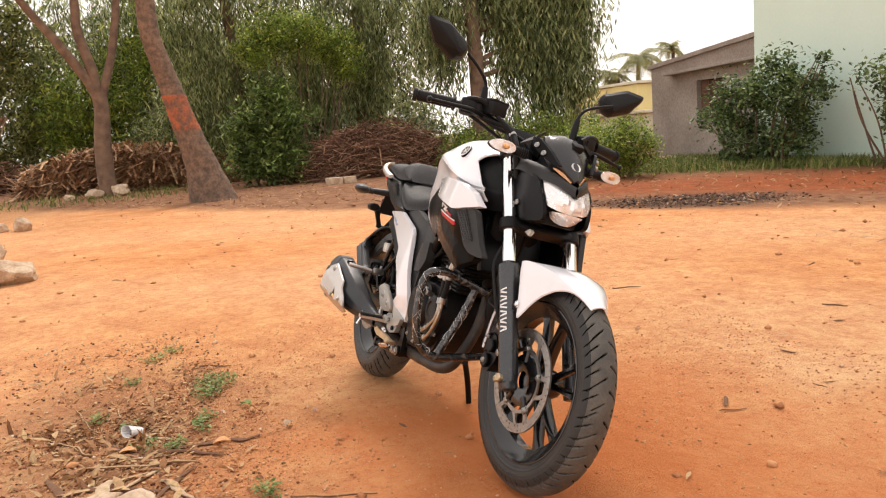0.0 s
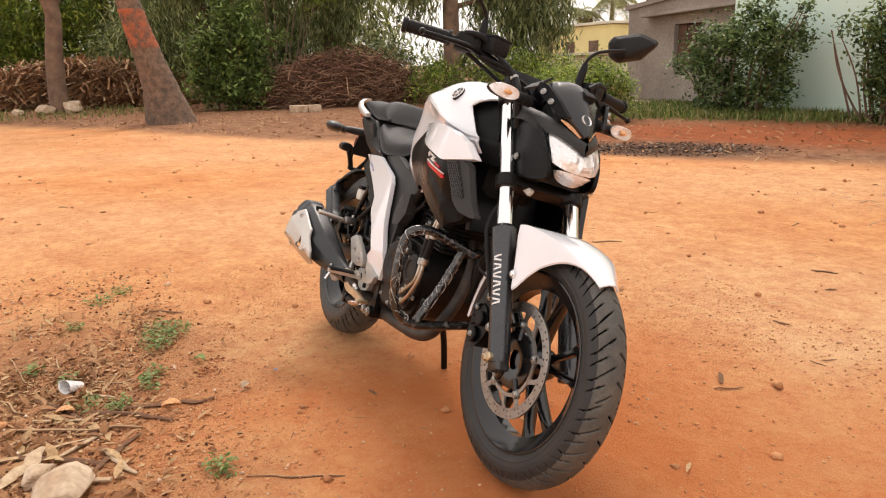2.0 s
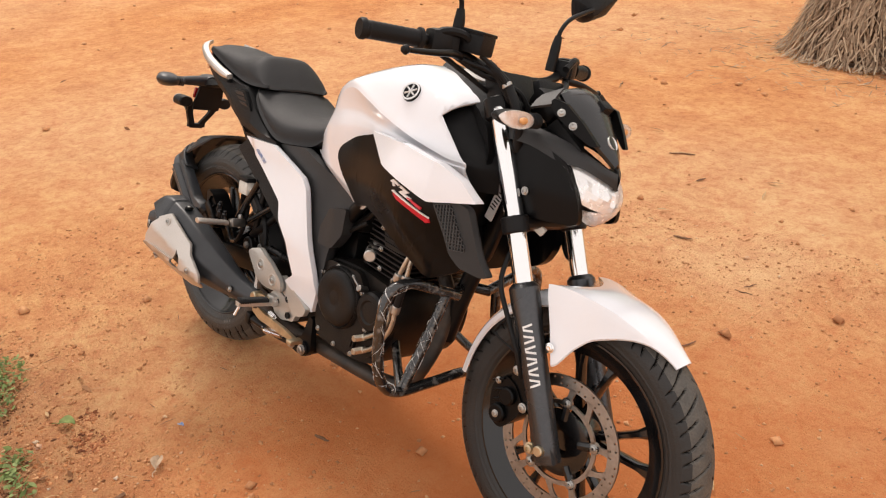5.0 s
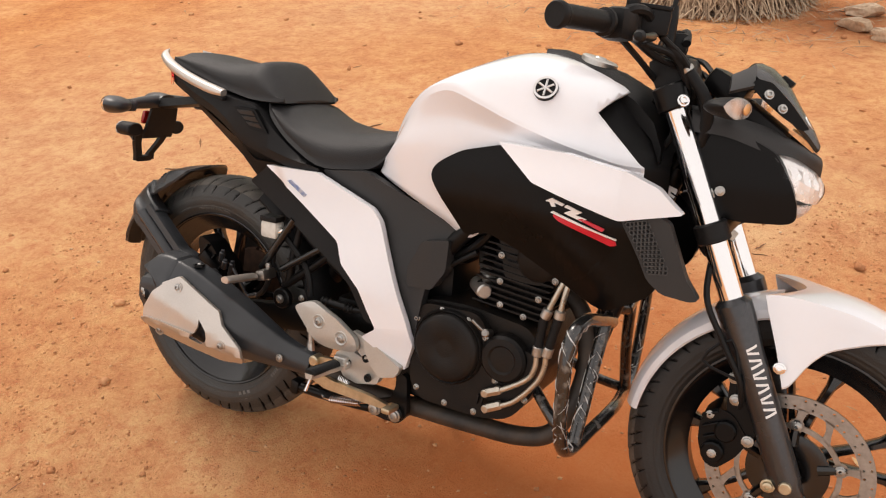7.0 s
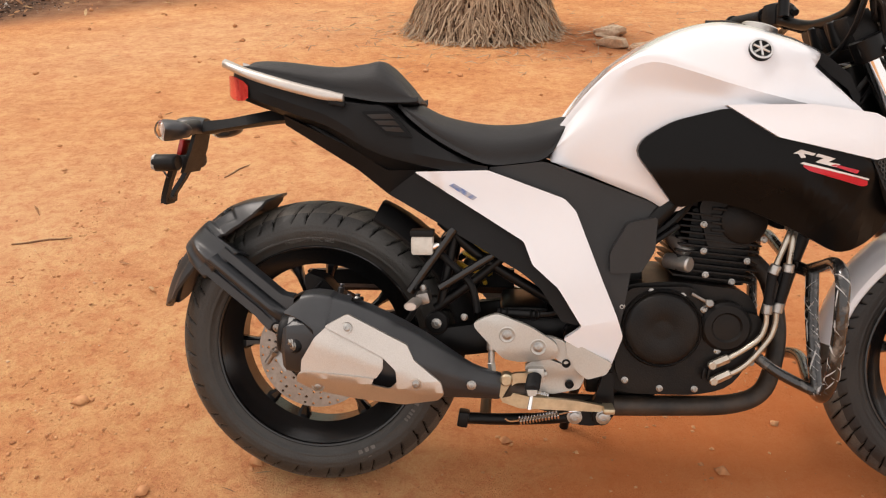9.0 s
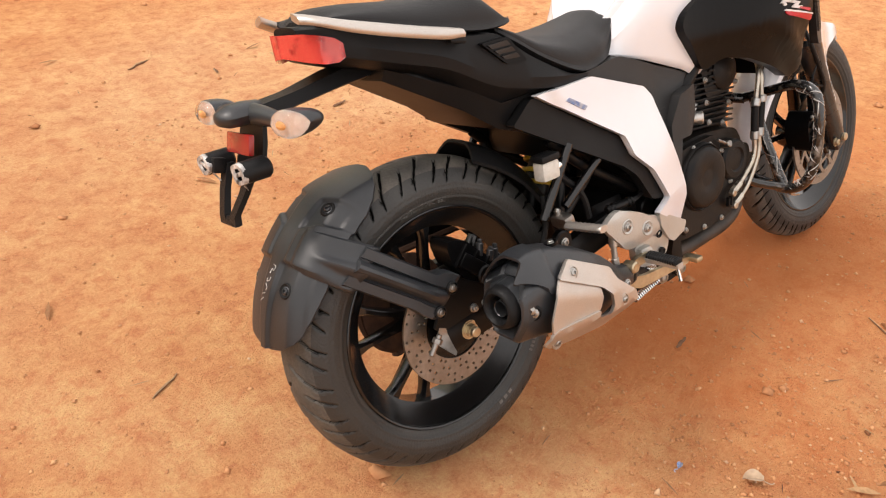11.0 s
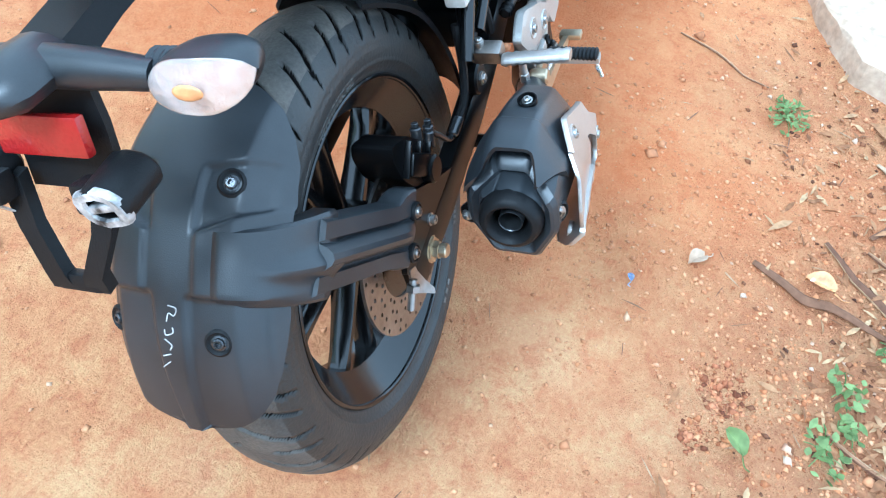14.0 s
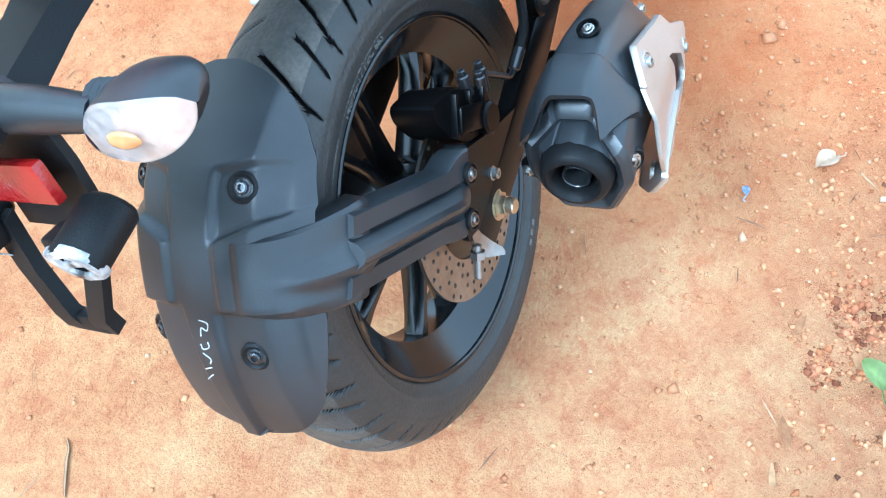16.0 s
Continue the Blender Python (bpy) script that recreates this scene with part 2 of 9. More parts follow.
def rounded(pts, r=0.01, n=3):
    """The outline with its corners rounded."""
    p = [np.array(q, float) for q in pts]
    out = []
    for i in range(len(p)):
        a, b, c = p[i - 1], p[i], p[(i + 1) % len(p)]
        la, lc = np.linalg.norm(a - b), np.linalg.norm(c - b)
        ra, rc = min(r, la * 0.45), min(r, lc * 0.45)
        s, e = b + (a - b) / la * ra, b + (c - b) / lc * rc
        for t in np.linspace(0, 1, n + 1):
            out.append((1 - t) ** 2 * s + 2 * t * (1 - t) * b + t ** 2 * e)
    return out


def plate(pts, yf, thick=0.006, edge=0.004, side=-1, step=0.03, round_by=0.012, bm=None, plane="xz"):
    """A shaped panel: an outline in x and z (or x and y), laid on a surface yf(x, z), with a rolled edge."""
    edge = min(edge, 0.0035)
    drop = edge * 1.15
    own = bmesh.new()
    vs = [own.verts.new((q[0], 0, q[1])) for q in rounded(pts, round_by)]
    face = own.faces.new(vs)
    bmesh.ops.inset_region(own, faces=[face], thickness=edge, use_even_offset=True, use_boundary=True)
    inner = [f for f in own.faces]
    bmesh.ops.triangulate(own, faces=[f for f in own.faces if len(f.verts) > 4])
    xs, zs = [v.co.x for v in own.verts], [v.co.z for v in own.verts]
    for lo, hi, no in ((min(xs), max(xs), (1, 0, 0)), (min(zs), max(zs), (0, 0, 1))):
        k = lo + step
        while k < hi - step * 0.4:
            bmesh.ops.bisect_plane(own, geom=own.verts[:] + own.edges[:] + own.faces[:], plane_co=Vector(no) * k, plane_no=no, dist=1e-6)
            k += step
    rim = {v for e in own.edges if e.is_boundary for v in e.verts}
    for v in own.verts:
        v.co.y = side * (yf(v.co.x, v.co.z) - (drop if v in rim else 0.0))
    made = bmesh.ops.extrude_face_region(own, geom=own.faces[:])
    for v in made["geom"]:
        if isinstance(v, bmesh.types.BMVert):
            v.co.y -= side * (thick - (drop if v in rim else 0.0))
    if plane == "xy":
        for v in own.verts:
            v.co.y, v.co.z = v.co.z, v.co.y
    if bm is None:
        return own
    tmp = bpy.data.meshes.new("tmp")
    own.to_mesh(tmp)
    own.free()
    bm.from_mesh(tmp)
    bpy.data.meshes.remove(tmp)
    return bm


def xform(bm, m):
    bmesh.ops.transform(bm, matrix=m, verts=bm.verts)
    return bm


def sat(x):
    return min(1.0, max(0.0, x))


def smooth(x):
    x = sat(x)
    return x * x * (3 - 2 * x)

# ---------- the motorcycle ----------
BIKE = Matrix.Translation((0.0009, -0.1124, 0.0049)) @ pose(0, 0, 0, 0, 0, 0.63) @ pose(0, 0, 0, 0, -1.23, 0) @ pose(0, 0, 0, -18.04)
bike = thing("motorcycle", "white and black naked motorcycle leaning on its side stand on dirt", "motorcycle", BIKE)
RAKE = radians(24.5)
STEER = Matrix.Translation((1.458, 0, 0)) @ Matrix.Rotation(radians(2.3), 4, Vector((-math.sin(RAKE), 0, math.cos(RAKE)))) @ Matrix.Translation((-1.458, 0, 0))
RC, FC = (0.0, 0.0, 0.314), (1.36, 0.0, 0.298)


def fork_x(z, ahead=0.0):
    return 1.36 - 0.456 * (z - 0.298) + ahead


BARS = Matrix.Translation((1.458, -0.010, 0)) @ Matrix.Rotation(radians(3.6), 4, Vector((-math.sin(RAKE), 0, math.cos(RAKE)))) @ Matrix.Translation((-1.458, 0, 0))


def steer(bm, by=None):
    return xform(bm, STEER if by is None else by)


def wheel_bm(center):
    return Matrix.Translation(center)


def tyre_mesh(prof, period, turn, rubber, seg=960, lat=54, depth=0.0085):
    """A tyre about the y axis with slanted grooves cut into its tread."""
    p = crs(prof, 12)
    d = np.concatenate([[0], np.cumsum(np.linalg.norm(np.diff(p, axis=0), axis=1))])
    full = d[-1]
    s = np.linspace(-full, full, lat * 2 + 1)
    y = np.sign(s) * np.interp(abs(s), d, p[:, 0])
    r = np.interp(abs(s), d, p[:, 1])
    ny, nr = np.gradient(r), -np.gradient(y)
    nn = np.hypot(ny, nr) + 1e-9
    ny, nr = -ny / nn * -1, nr / nn
    th = np.linspace(0, 2 * math.pi, seg, endpoint=False)
    u = th[:, None] * prof[0][1] / period
    t = abs(s)[None, :] / (full * 0.52)
    side = (s < 0)[None, :] * 0.5
    a = u * turn + side
    g = np.zeros((seg, len(s)))
    for a0, slope, curve, t0, t1, w in ((0.10, 0.62, 0.15, 0.05, 0.95, 0.036), (0.62, 0.48, 0.10, 0.38, 1.10, 0.034), (0.36, 0.40, 0.0, 0.66, 1.15, 0.022)):
        c = a - (a0 + slope * t + curve * t * t)
        dist = abs((c + 0.5) % 1.0 - 0.5)
        ends = np.clip((t - t0) / 0.06, 0, 1) * np.clip((t1 - t) / 0.12, 0, 1)
        g = np.maximum(g, np.clip((w - dist) / 0.014 + 0.5, 0, 1) * ends)
    ribs = 0.0021 * (np.exp(-((abs(s) / full - 0.80) / 0.012) ** 2) + np.exp(-((abs(s) / full - 0.90) / 0.010) ** 2) - np.exp(-((abs(s) / full - 0.64) / 0.008) ** 2))
    rr = r[None, :] - g * depth + ribs[None, :] * nr[None, :] * 0.3
    yy = (y + np.sign(s) * ribs)[None, :] * np.ones((seg, 1))
    co = np.stack([rr * np.cos(th)[:, None], yy, rr * np.sin(th)[:, None]], -1).reshape(-1, 3)
    n = len(s)
    i, j = np.meshgrid(np.arange(seg), np.arange(n - 1), indexing="ij")
    i2 = (i + 1) % seg
    faces = np.stack([i * n + j, i * n + j + 1, i2 * n + j + 1, i2 * n + j], -1).reshape(-1, 4)
    me = bpy.data.meshes.new("tyre")
    me.from_pydata(co.tolist(), [], faces.tolist())
    me.materials.append(rubber)
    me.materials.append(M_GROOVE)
    me.materials.append(M_TREAD)
    # groove faces get the shade-dark rubber on top of their real depth
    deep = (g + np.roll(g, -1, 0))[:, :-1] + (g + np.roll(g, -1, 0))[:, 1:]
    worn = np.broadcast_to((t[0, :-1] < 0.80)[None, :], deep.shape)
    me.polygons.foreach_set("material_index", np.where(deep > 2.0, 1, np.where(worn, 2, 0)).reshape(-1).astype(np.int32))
    me.shade_smooth()
    return me


def rim_bm(half, r_out, hub_r, hub_half):
    bm = lathe([(-half, r_out - 0.004), (-half, r_out), (-half + 0.004, r_out + 0.002), (-half + 0.009, r_out - 0.004), (-half + 0.014, r_out - 0.014), (-half * 0.5, r_out - 0.022), (-half * 0.42, r_out - 0.032),
                (half * 0.42, r_out - 0.032), (half * 0.5, r_out - 0.022), (half - 0.014, r_out - 0.014), (half - 0.009, r_out - 0.004), (half - 0.004, r_out + 0.002), (half, r_out), (half, r_out - 0.004),
                (half - 0.006, r_out - 0.010), (half * 0.55, r_out - 0.030), (half * 0.40, r_out - 0.042), (-half * 0.40, r_out - 0.042), (-half * 0.55, r_out - 0.030), (-half + 0.006, r_out - 0.010), (-half, r_out - 0.004)], (0, 0, 0), (0, 1, 0), 72)
    lathe([(-hub_half, hub_r * 0.55), (-hub_half, hub_r * 0.8), (-hub_half * 0.6, hub_r), (hub_half * 0.6, hub_r), (hub_half, hub_r * 0.8), (hub_half, hub_r * 0.55)], (0, 0, 0), (0, 1, 0), 32, bm, True)
    return bm


def spokes_bm(r_out, spokes, hub_r, phase=0.0):
    bm = bmesh.new()
    for k in range(spokes):
        a0 = 2 * math.pi * k / spokes + phase
        for s in (-1, 1):
            ha, ra = a0 + s * 0.16, a0 + s * 0.235
            rings = []
            for f in np.linspace(0, 1, 6):
                rad = hub_r * 0.85 + (r_out - 0.036 - hub_r * 0.85) * f
                an = ha + (ra - ha) * f
                c = np.array((rad * math.cos(an), 0.0, rad * math.sin(an)))
                tan = np.array((-math.sin(an), 0.0, math.cos(an)))
                w = 0.010 - 0.003 * math.sin(f * math.pi) + 0.006 * max(0, f - 0.85) / 0.15
                dy = 0.020 - 0.006 * f
                rings.append([c + tan * (w * x) + np.array((0, dy * y, 0)) for x, y in ((-1, -0.5), (-0.5, -1), (0.5, -1), (1, -0.5), (1, 0.5), (0.5, 1), (-0.5, 1), (-1, 0.5))])
            loft_into(bm, rings)
    return bm


def disc_bm(r0, r1, n, rows, thick=0.004, hole=0.32, wave=0.0):
    """A brake disc, drilled through: cells in rings, some with a hole."""
    bm = bmesh.new()
    made = {}

    def vert(x, z, y):
        k = (round(x, 5), round(z, 5), y)
        if k not in made:
            made[k] = bm.verts.new((x, y, z))
        return made[k]
    for i in range(rows):
        for k in range(n):
            a0, a1 = 2 * math.pi * k / n, 2 * math.pi * (k + 1) / n
            ra, rb = r0 + (r1 - r0) * i / rows, r0 + (r1 - r0) * (i + 1) / rows
            am = (a0 + a1) / 2
            ring = [(ra, a0), (ra, am), (ra, a1), ((ra + rb) / 2, a1), (rb, a1), (rb, am), (rb, a0), ((ra + rb) / 2, a0)]
            o = [(r * math.cos(a), r * math.sin(a)) for r, a in ring]
            cx, cz = (ra + rb) / 2 * math.cos(am), (ra + rb) / 2 * math.sin(am)
            drilled = (k + i * 2) % 3 != 0
            for y in (-thick / 2, thick / 2):
                if drilled:
                    hr = (rb - ra) * hole
                    h = []
                    for (x, z) in o:
                        q = np.array((x - cx, z - cz))
                        q = q / np.linalg.norm(q) * hr
                        h.append((cx + q[0], cz + q[1]))
                    for t in range(8):
                        u = (t + 1) % 8
                        bm.faces.new((vert(*o[t], y), vert(*o[u], y), vert(*h[u], y), vert(*h[t], y)))
                else:
                    h = None
                    bm.faces.new([vert(*q, y) for q in o])
            if drilled:
                for t in range(8):
                    u = (t + 1) % 8
                    bm.faces.new((vert(*h[t], -thick / 2), vert(*h[u], -thick / 2), vert(*h[u], thick / 2), vert(*h[t], thick / 2)))
            for row, (p, q, w) in ((0, (0, 1, 2)), (rows - 1, (4, 5, 6))):
                if i == row:
                    for s, e in ((p, q), (q, w)):
                        bm.faces.new((vert(*o[s], -thick / 2), vert(*o[e], -thick / 2), vert(*o[e], thick / 2), vert(*o[s], thick / 2)))
    return bm


# rear wheel
REAR_PROF = ((0.0, 0.314), (0.028, 0.3105), (0.050, 0.299), (0.064, 0.281), (0.0705, 0.262), (0.068, 0.243), (0.060, 0.228), (0.055, 0.219), (0.050, 0.216))
rear_wheel = part("rear_wheel", xform(rim_bm(0.056, 0.221, 0.055, 0.075), wheel_bm(RC)), M_RIM, bike, "gloss black cast ten-spoke rear wheel")
bm = bmesh.new()
for s in (-1, 1):
    lathe([(0.0545 * s, 0.2165), (0.0585 * s, 0.2170), (0.0610 * s, 0.2195), (0.0615 * s, 0.2220), (0.0600 * s, 0.2240), (0.0570 * s, 0.2245)], (0, 0, 0), (0, 1, 0), 72, bm)
part("rim_flange", xform(bm, wheel_bm(RC)), M_RIM, rear_wheel, "gloss black rim edge")
part("spokes", xform(spokes_bm(0.221, 5, 0.055, 0.42), wheel_bm(RC)), M_RIM, rear_wheel)
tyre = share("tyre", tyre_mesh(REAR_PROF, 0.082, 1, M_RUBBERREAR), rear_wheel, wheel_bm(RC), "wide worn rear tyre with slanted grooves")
bm = xform(disc_bm(0.070, 0.122, 40, 4, 0.0045, 0.24), Matrix.Translation((0, -0.085, 0.314)))
part("brake_disc", bm, M_STEEL, rear_wheel, "drilled steel rear brake disc")
bm = lathe([(-0.084, 0.030), (-0.086, 0.045), (-0.084, 0.074), (-0.079, 0.074), (-0.070, 0.045)], RC, (0, 1, 0), 40)
part("disc_carrier", bm, M_RIM, rear_wheel)
bm = lathe([(0.082, 0.03), (0.086, 0.098), (0.082, 0.105), (0.078, 0.098), (0.078, 0.03)], RC, (0, 1, 0), 44)
part("sprocket", bm, M_RUST, rear_wheel)

# size marking and plain bars on the tyre walls
def wall_text(body, start, radius, height, center, side, parent):
    tc = bpy.data.curves.new("marking", "FONT")
    tc.body, tc.size, tc.extrude, tc.resolution_u = body, height * 1.35, 0.0005, 2
    tmp = bpy.data.objects.new("marking", tc)
    scene.collection.objects.link(tmp)
    me = bpy.data.meshes.new_from_object(tmp.evaluated_get(bpy.context.evaluated_depsgraph_get()))
    bpy.data.objects.remove(tmp)
    for v in me.vertices:
        x, y, z = v.co
        a = start - x / radius
        r = radius + y
        v.co = (center[0] - side * 0 + r * math.cos(a), center[1] + side * (0.0695 - 0.10 * abs(r - 0.262) + 0.0006 + z * 0.6), center[2] + r * math.sin(a))
    me.materials.append(M_TYRETEXT)
    ob = new("size_marking", me)
    ob.parent = parent
    return ob


wall_text("140/70-17 M/C 66S", radians(106), 0.234, 0.010, RC, -1, rear_wheel)
wall_text("TUBELESS", radians(122), 0.243, 0.008, RC, -1, rear_wheel)


def wall_bars(start, step, radius, lens, width, center, y0, parent):
    """Raised plain bars in place of maker's lettering on a tyre wall."""
    bm = bmesh.new()
    for k, ln in enumerate(lens):
        a = start - k * step
        if ln <= 0:
            continue
        c, s = math.cos(a), math.sin(a)
        m = Matrix(((c, 0, -s, center[0] + radius * c), (0, 1, 0, y0), (s, 0, c, center[2] + radius * s), (0, 0, 0, 1)))
        box((0, 0, 0), (ln, 0.0016, width), 0, bm=bm)
        bmesh.ops.transform(bm, matrix=m, verts=bm.verts[-8:])
    return part("lettering_bar", bm, M_TYRETEXT, parent)


wall_bars(radians(-62), 0.062, 0.252, (0.020, 0.022, 0.020), 0.009, RC, -0.0690, rear_wheel)
wall_bars(radians(-15), 0.035, 0.244, (0.010, 0.011, 0.010, 0.011, 0.010, 0.010, 0.011, 0.010, 0, 0.010, 0.011, 0.010, 0.010), 0.005, RC, -0.0685, rear_wheel)

# front wheel
FRONT_PROF = ((0.0, 0.298), (0.017, 0.2955), (0.032, 0.287), (0.042, 0.274), (0.047, 0.258), (0.0465, 0.243), (0.043, 0.230), (0.039, 0.222), (0.036, 0.217))
SF = STEER @ wheel_bm(FC)
front_wheel = part("front_wheel", xform(rim_bm(0.040, 0.221, 0.042, 0.050), SF), M_RIM, bike, "gloss black cast front wheel")
part("spokes", xform(spokes_bm(0.221, 5, 0.042, 0.25), SF), M_RIM, front_wheel)
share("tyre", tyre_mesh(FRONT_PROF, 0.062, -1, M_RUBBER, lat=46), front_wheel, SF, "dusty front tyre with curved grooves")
bm = disc_bm(0.116, 0.141, 52, 2, 0.005, 0.20)
lathe([(-0.0025, 0.080), (-0.0025, 0.089), (0.0025, 0.089), (0.0025, 0.080), (-0.0025, 0.080)], (0, 0, 0), (0, 1, 0), 60, bm)
for k in range(10):
    a0 = 2 * math.pi * k / 10 + 0.3
    bend = 0.20 if k % 2 else -0.06
    rings = []
    for f in np.linspace(0, 1, 5):
        rad, an = 0.086 + 0.033 * f, a0 + bend * f
        wd = 0.0060 + 0.0035 * abs(2 * f - 1) ** 2
        c, tn = np.array((rad * math.cos(an), 0, rad * math.sin(an))), np.array((-math.sin(an), 0, math.cos(an)))
        rings.append([c + tn * wd * u + np.array((0, 0.0025 * v, 0)) for u, v in ((-1, -1), (1, -1), (1, 1), (-1, 1))])
    loft_into(bm, rings)
for k in range(5):
    a = 2 * math.pi * k / 5 + 0.3
    lathe([(-0.0025, 0.004), (-0.0025, 0.013), (0.0025, 0.013), (0.0025, 0.004)], (0.086 * math.cos(a), 0, 0.086 * math.sin(a)), (0, 1, 0), 14, bm)
part("brake_disc", xform(bm, STEER @ Matrix.Translation((1.36, -0.062, 0.298))), M_STEEL, front_wheel, "drilled steel front brake disc with windows")
bm = lathe([(-0.060, 0.024), (-0.064, 0.050), (-0.062, 0.070), (-0.056, 0.070), (-0.048, 0.045)], FC, (0, 1, 0), 40)
for k in range(5):
    a = 2 * math.pi * k / 5 + 0.3
    m = np.array((1.36 + 0.084 * math.cos(a), -0.061, 0.298 + 0.084 * math.sin(a)))
    tube([(1.36 + 0.05 * math.cos(a), -0.061, 0.298 + 0.05 * math.sin(a)), m, (1.36 + 0.097 * math.cos(a), -0.061, 0.298 + 0.097 * math.sin(a))], [0.010, 0.008, 0.006], 8, 3, bm)
part("disc_carrier", steer(bm), M_RIM, front_wheel)
bm = bmesh.new()
for k in range(5):
    a = 2 * math.pi * k / 5 + 0.3
    bolt((1.36 + 0.086 * math.cos(a), -0.066, 0.298 + 0.086 * math.sin(a)), (0, -1, 0), 0.0075, bm)
part("disc_bolts", steer(bm), M_BOLT, front_wheel)

# fork legs
for s in (-1, 1):
    y = 0.105 * s
    bm = lathe([(0, 0.012), (0, 0.024), (0.02, 0.027), (0.25, 0.0275), (0.30, 0.031), (0.335, 0.0315), (0.34, 0.027), (0.345, 0.022)], (fork_x(0.285), y, 0.285), (-math.sin(RAKE), 0, math.cos(RAKE)), 24, None, True)
    box((1.362, y, 0.292), (0.046, 0.036, 0.060), 0.008, (0, -24.5, 0), bm)
    leg = part("fork_leg", steer(bm), M_GUN, bike, "gunmetal lower fork leg")
    bm = cyl((fork_x(0.585), y, 0.585), (fork_x(0.914), y, 0.914), 0.0205, 24)
    part("stanchion", steer(bm), M_CHROME, leg, "polished chrome fork tube")
    bm = cyl((fork_x(0.690), y, 0.690), (fork_x(0.722), y, 0.722), 0.029, 24, 0.003)
    part("fork_clamp_ring", steer(bm), M_PLASTIC, leg)
    bm = cyl((1.362, y - 0.018 * s, 0.296), (1.362, y + 0.034 * s, 0.296), 0.011, 12)
    bolt((1.335, y + 0.018 * s, 0.287), (0, s, 0), 0.010, bm, 0.008)
    part("axle_nut", steer(bm), M_BRASS, leg)
    if s < 0:
        # plain white bars where the maker's name runs down the leg
        bm = bmesh.new()
        for k in range(6):
            z = 0.524 - 0.0198 * k
            ang = radians(-62)
            w = (0.020, 0.021, 0.022, 0.021, 0.020, 0.021)[k]
            for side in (-1, 1):
                rings = []
                for q in np.linspace(-0.5, 0.5, 5):
                    a = ang + q * w / 0.0285
                    mid = z - 0.0085 + side * (0.0020 + 0.0045 * (0.5 + q * (-1) ** k))
                    rings.append([(fork_x(zz) + 0.0287 * math.cos(a) * 0.91, y + 0.0287 * math.sin(a), zz + 0.0287 * math.cos(a) * 0.41) for zz in (mid + 0.0021, mid - 0.0021)])
                loft_into(bm, rings, False, False)
        part("lettering_bars", steer(bm), M_DECALWHITE, leg, "white lettering bars")

# front brake caliper and hose
bm = plate([(1.206, 0.372), (1.232, 0.402), (1.262, 0.392), (1.292, 0.352), (1.276, 0.318), (1.246, 0.286), (1.224, 0.292), (1.208, 0.330)], lambda x, z: 0.112, 0.062, 0.0035, -1, 0.03, 0.012)
cyl((1.236, -0.090, 0.318), (1.236, -0.124, 0.318), 0.020, 18, 0.003, bm)
cyl((1.252, -0.090, 0.362), (1.252, -0.124, 0.362), 0.019, 18, 0.003, bm)
for k in range(5):
    box((1.222 + 0.004 * k, -0.114, 0.388 - 0.020 * k), (0.030, 0.010, 0.005), 0.0015, (0, -28, 0), bm)
plate([(1.246, 0.400), (1.244, 0.470), (1.262, 0.476), (1.280, 0.440), (1.300, 0.360), (1.296, 0.335), (1.274, 0.340)], lambda x, z: 0.108, 0.014, 0.003, -1, 0.03, 0.008, bm)
caliper = part("front_caliper", steer(bm), M_BLACKGLOSS, bike)
bm = bmesh.new()
for p, rad in (((1.251, -0.112, 0.461), 0.0085), ((1.259, -0.112, 0.422), 0.0085), ((1.290, -0.112, 0.352), 0.0085), ((1.236, -0.124, 0.318), 0.0065), ((1.222, -0.116, 0.386), 0.0060)):
    bolt(p, (0, -1, 0), rad, bm)
part("caliper_bolts", steer(bm), M_BOLT, caliper)
bm = tube([(1.268, -0.098, 0.395), (1.262, -0.128, 0.46), (1.222, -0.134, 0.53), (1.185, -0.130, 0.60), (1.175, -0.09, 0.70), (1.13, -0.07, 0.82)], 0.0055, 8)
part("brake_hose", steer(bm), M_PLASTIC, caliper)
bm = tube([(1.262, -0.128, 0.462), (1.196, -0.130, 0.486), (1.238, -0.130, 0.532), (1.262, -0.128, 0.462)], 0.003, 6, 3)
part("hose_guide", steer(bm), M_PLASTIC, caliper)

# front mudguard: an arch over the tyre with deep cheeks by the fork
def arch(a0, a1, n, width, crown, edge, split=9):
    bm = bmesh.new()
    outer, inner = [], []
    for k in range(n + 1):
        f = k / n
        a = radians(a0 + (a1 - a0) * f)
        w, rc, re = width(f), crown(f), edge(f)
        for rows, dr in ((outer, 0.0), (inner, -0.004)):
            row = []
            for q in np.linspace(-1, 1, split * 2 + 1):
                aq = abs(q)
                top = min(1.0, aq / 0.62)
                r = rc - 0.016 * top ** 2.2 if aq <= 0.62 else (rc - 0.016) + (re - rc + 0.016) * (aq - 0.62) / 0.38
                yy = math.copysign(w * (0.94 * top if aq <= 0.62 else 0.94 + 0.06 * (aq - 0.62) / 0.38), q)
                if dr:
                    yy *= 1 - 0.003 / max(w, 0.01)
                row.append((1.36 + (r + dr) * math.cos(a), yy, 0.298 + (r + dr) * math.sin(a)))
            rows.append(row)
    loft_into(bm, [o + i[::-1] for o, i in zip(outer, inner)], True, True)
    return bm


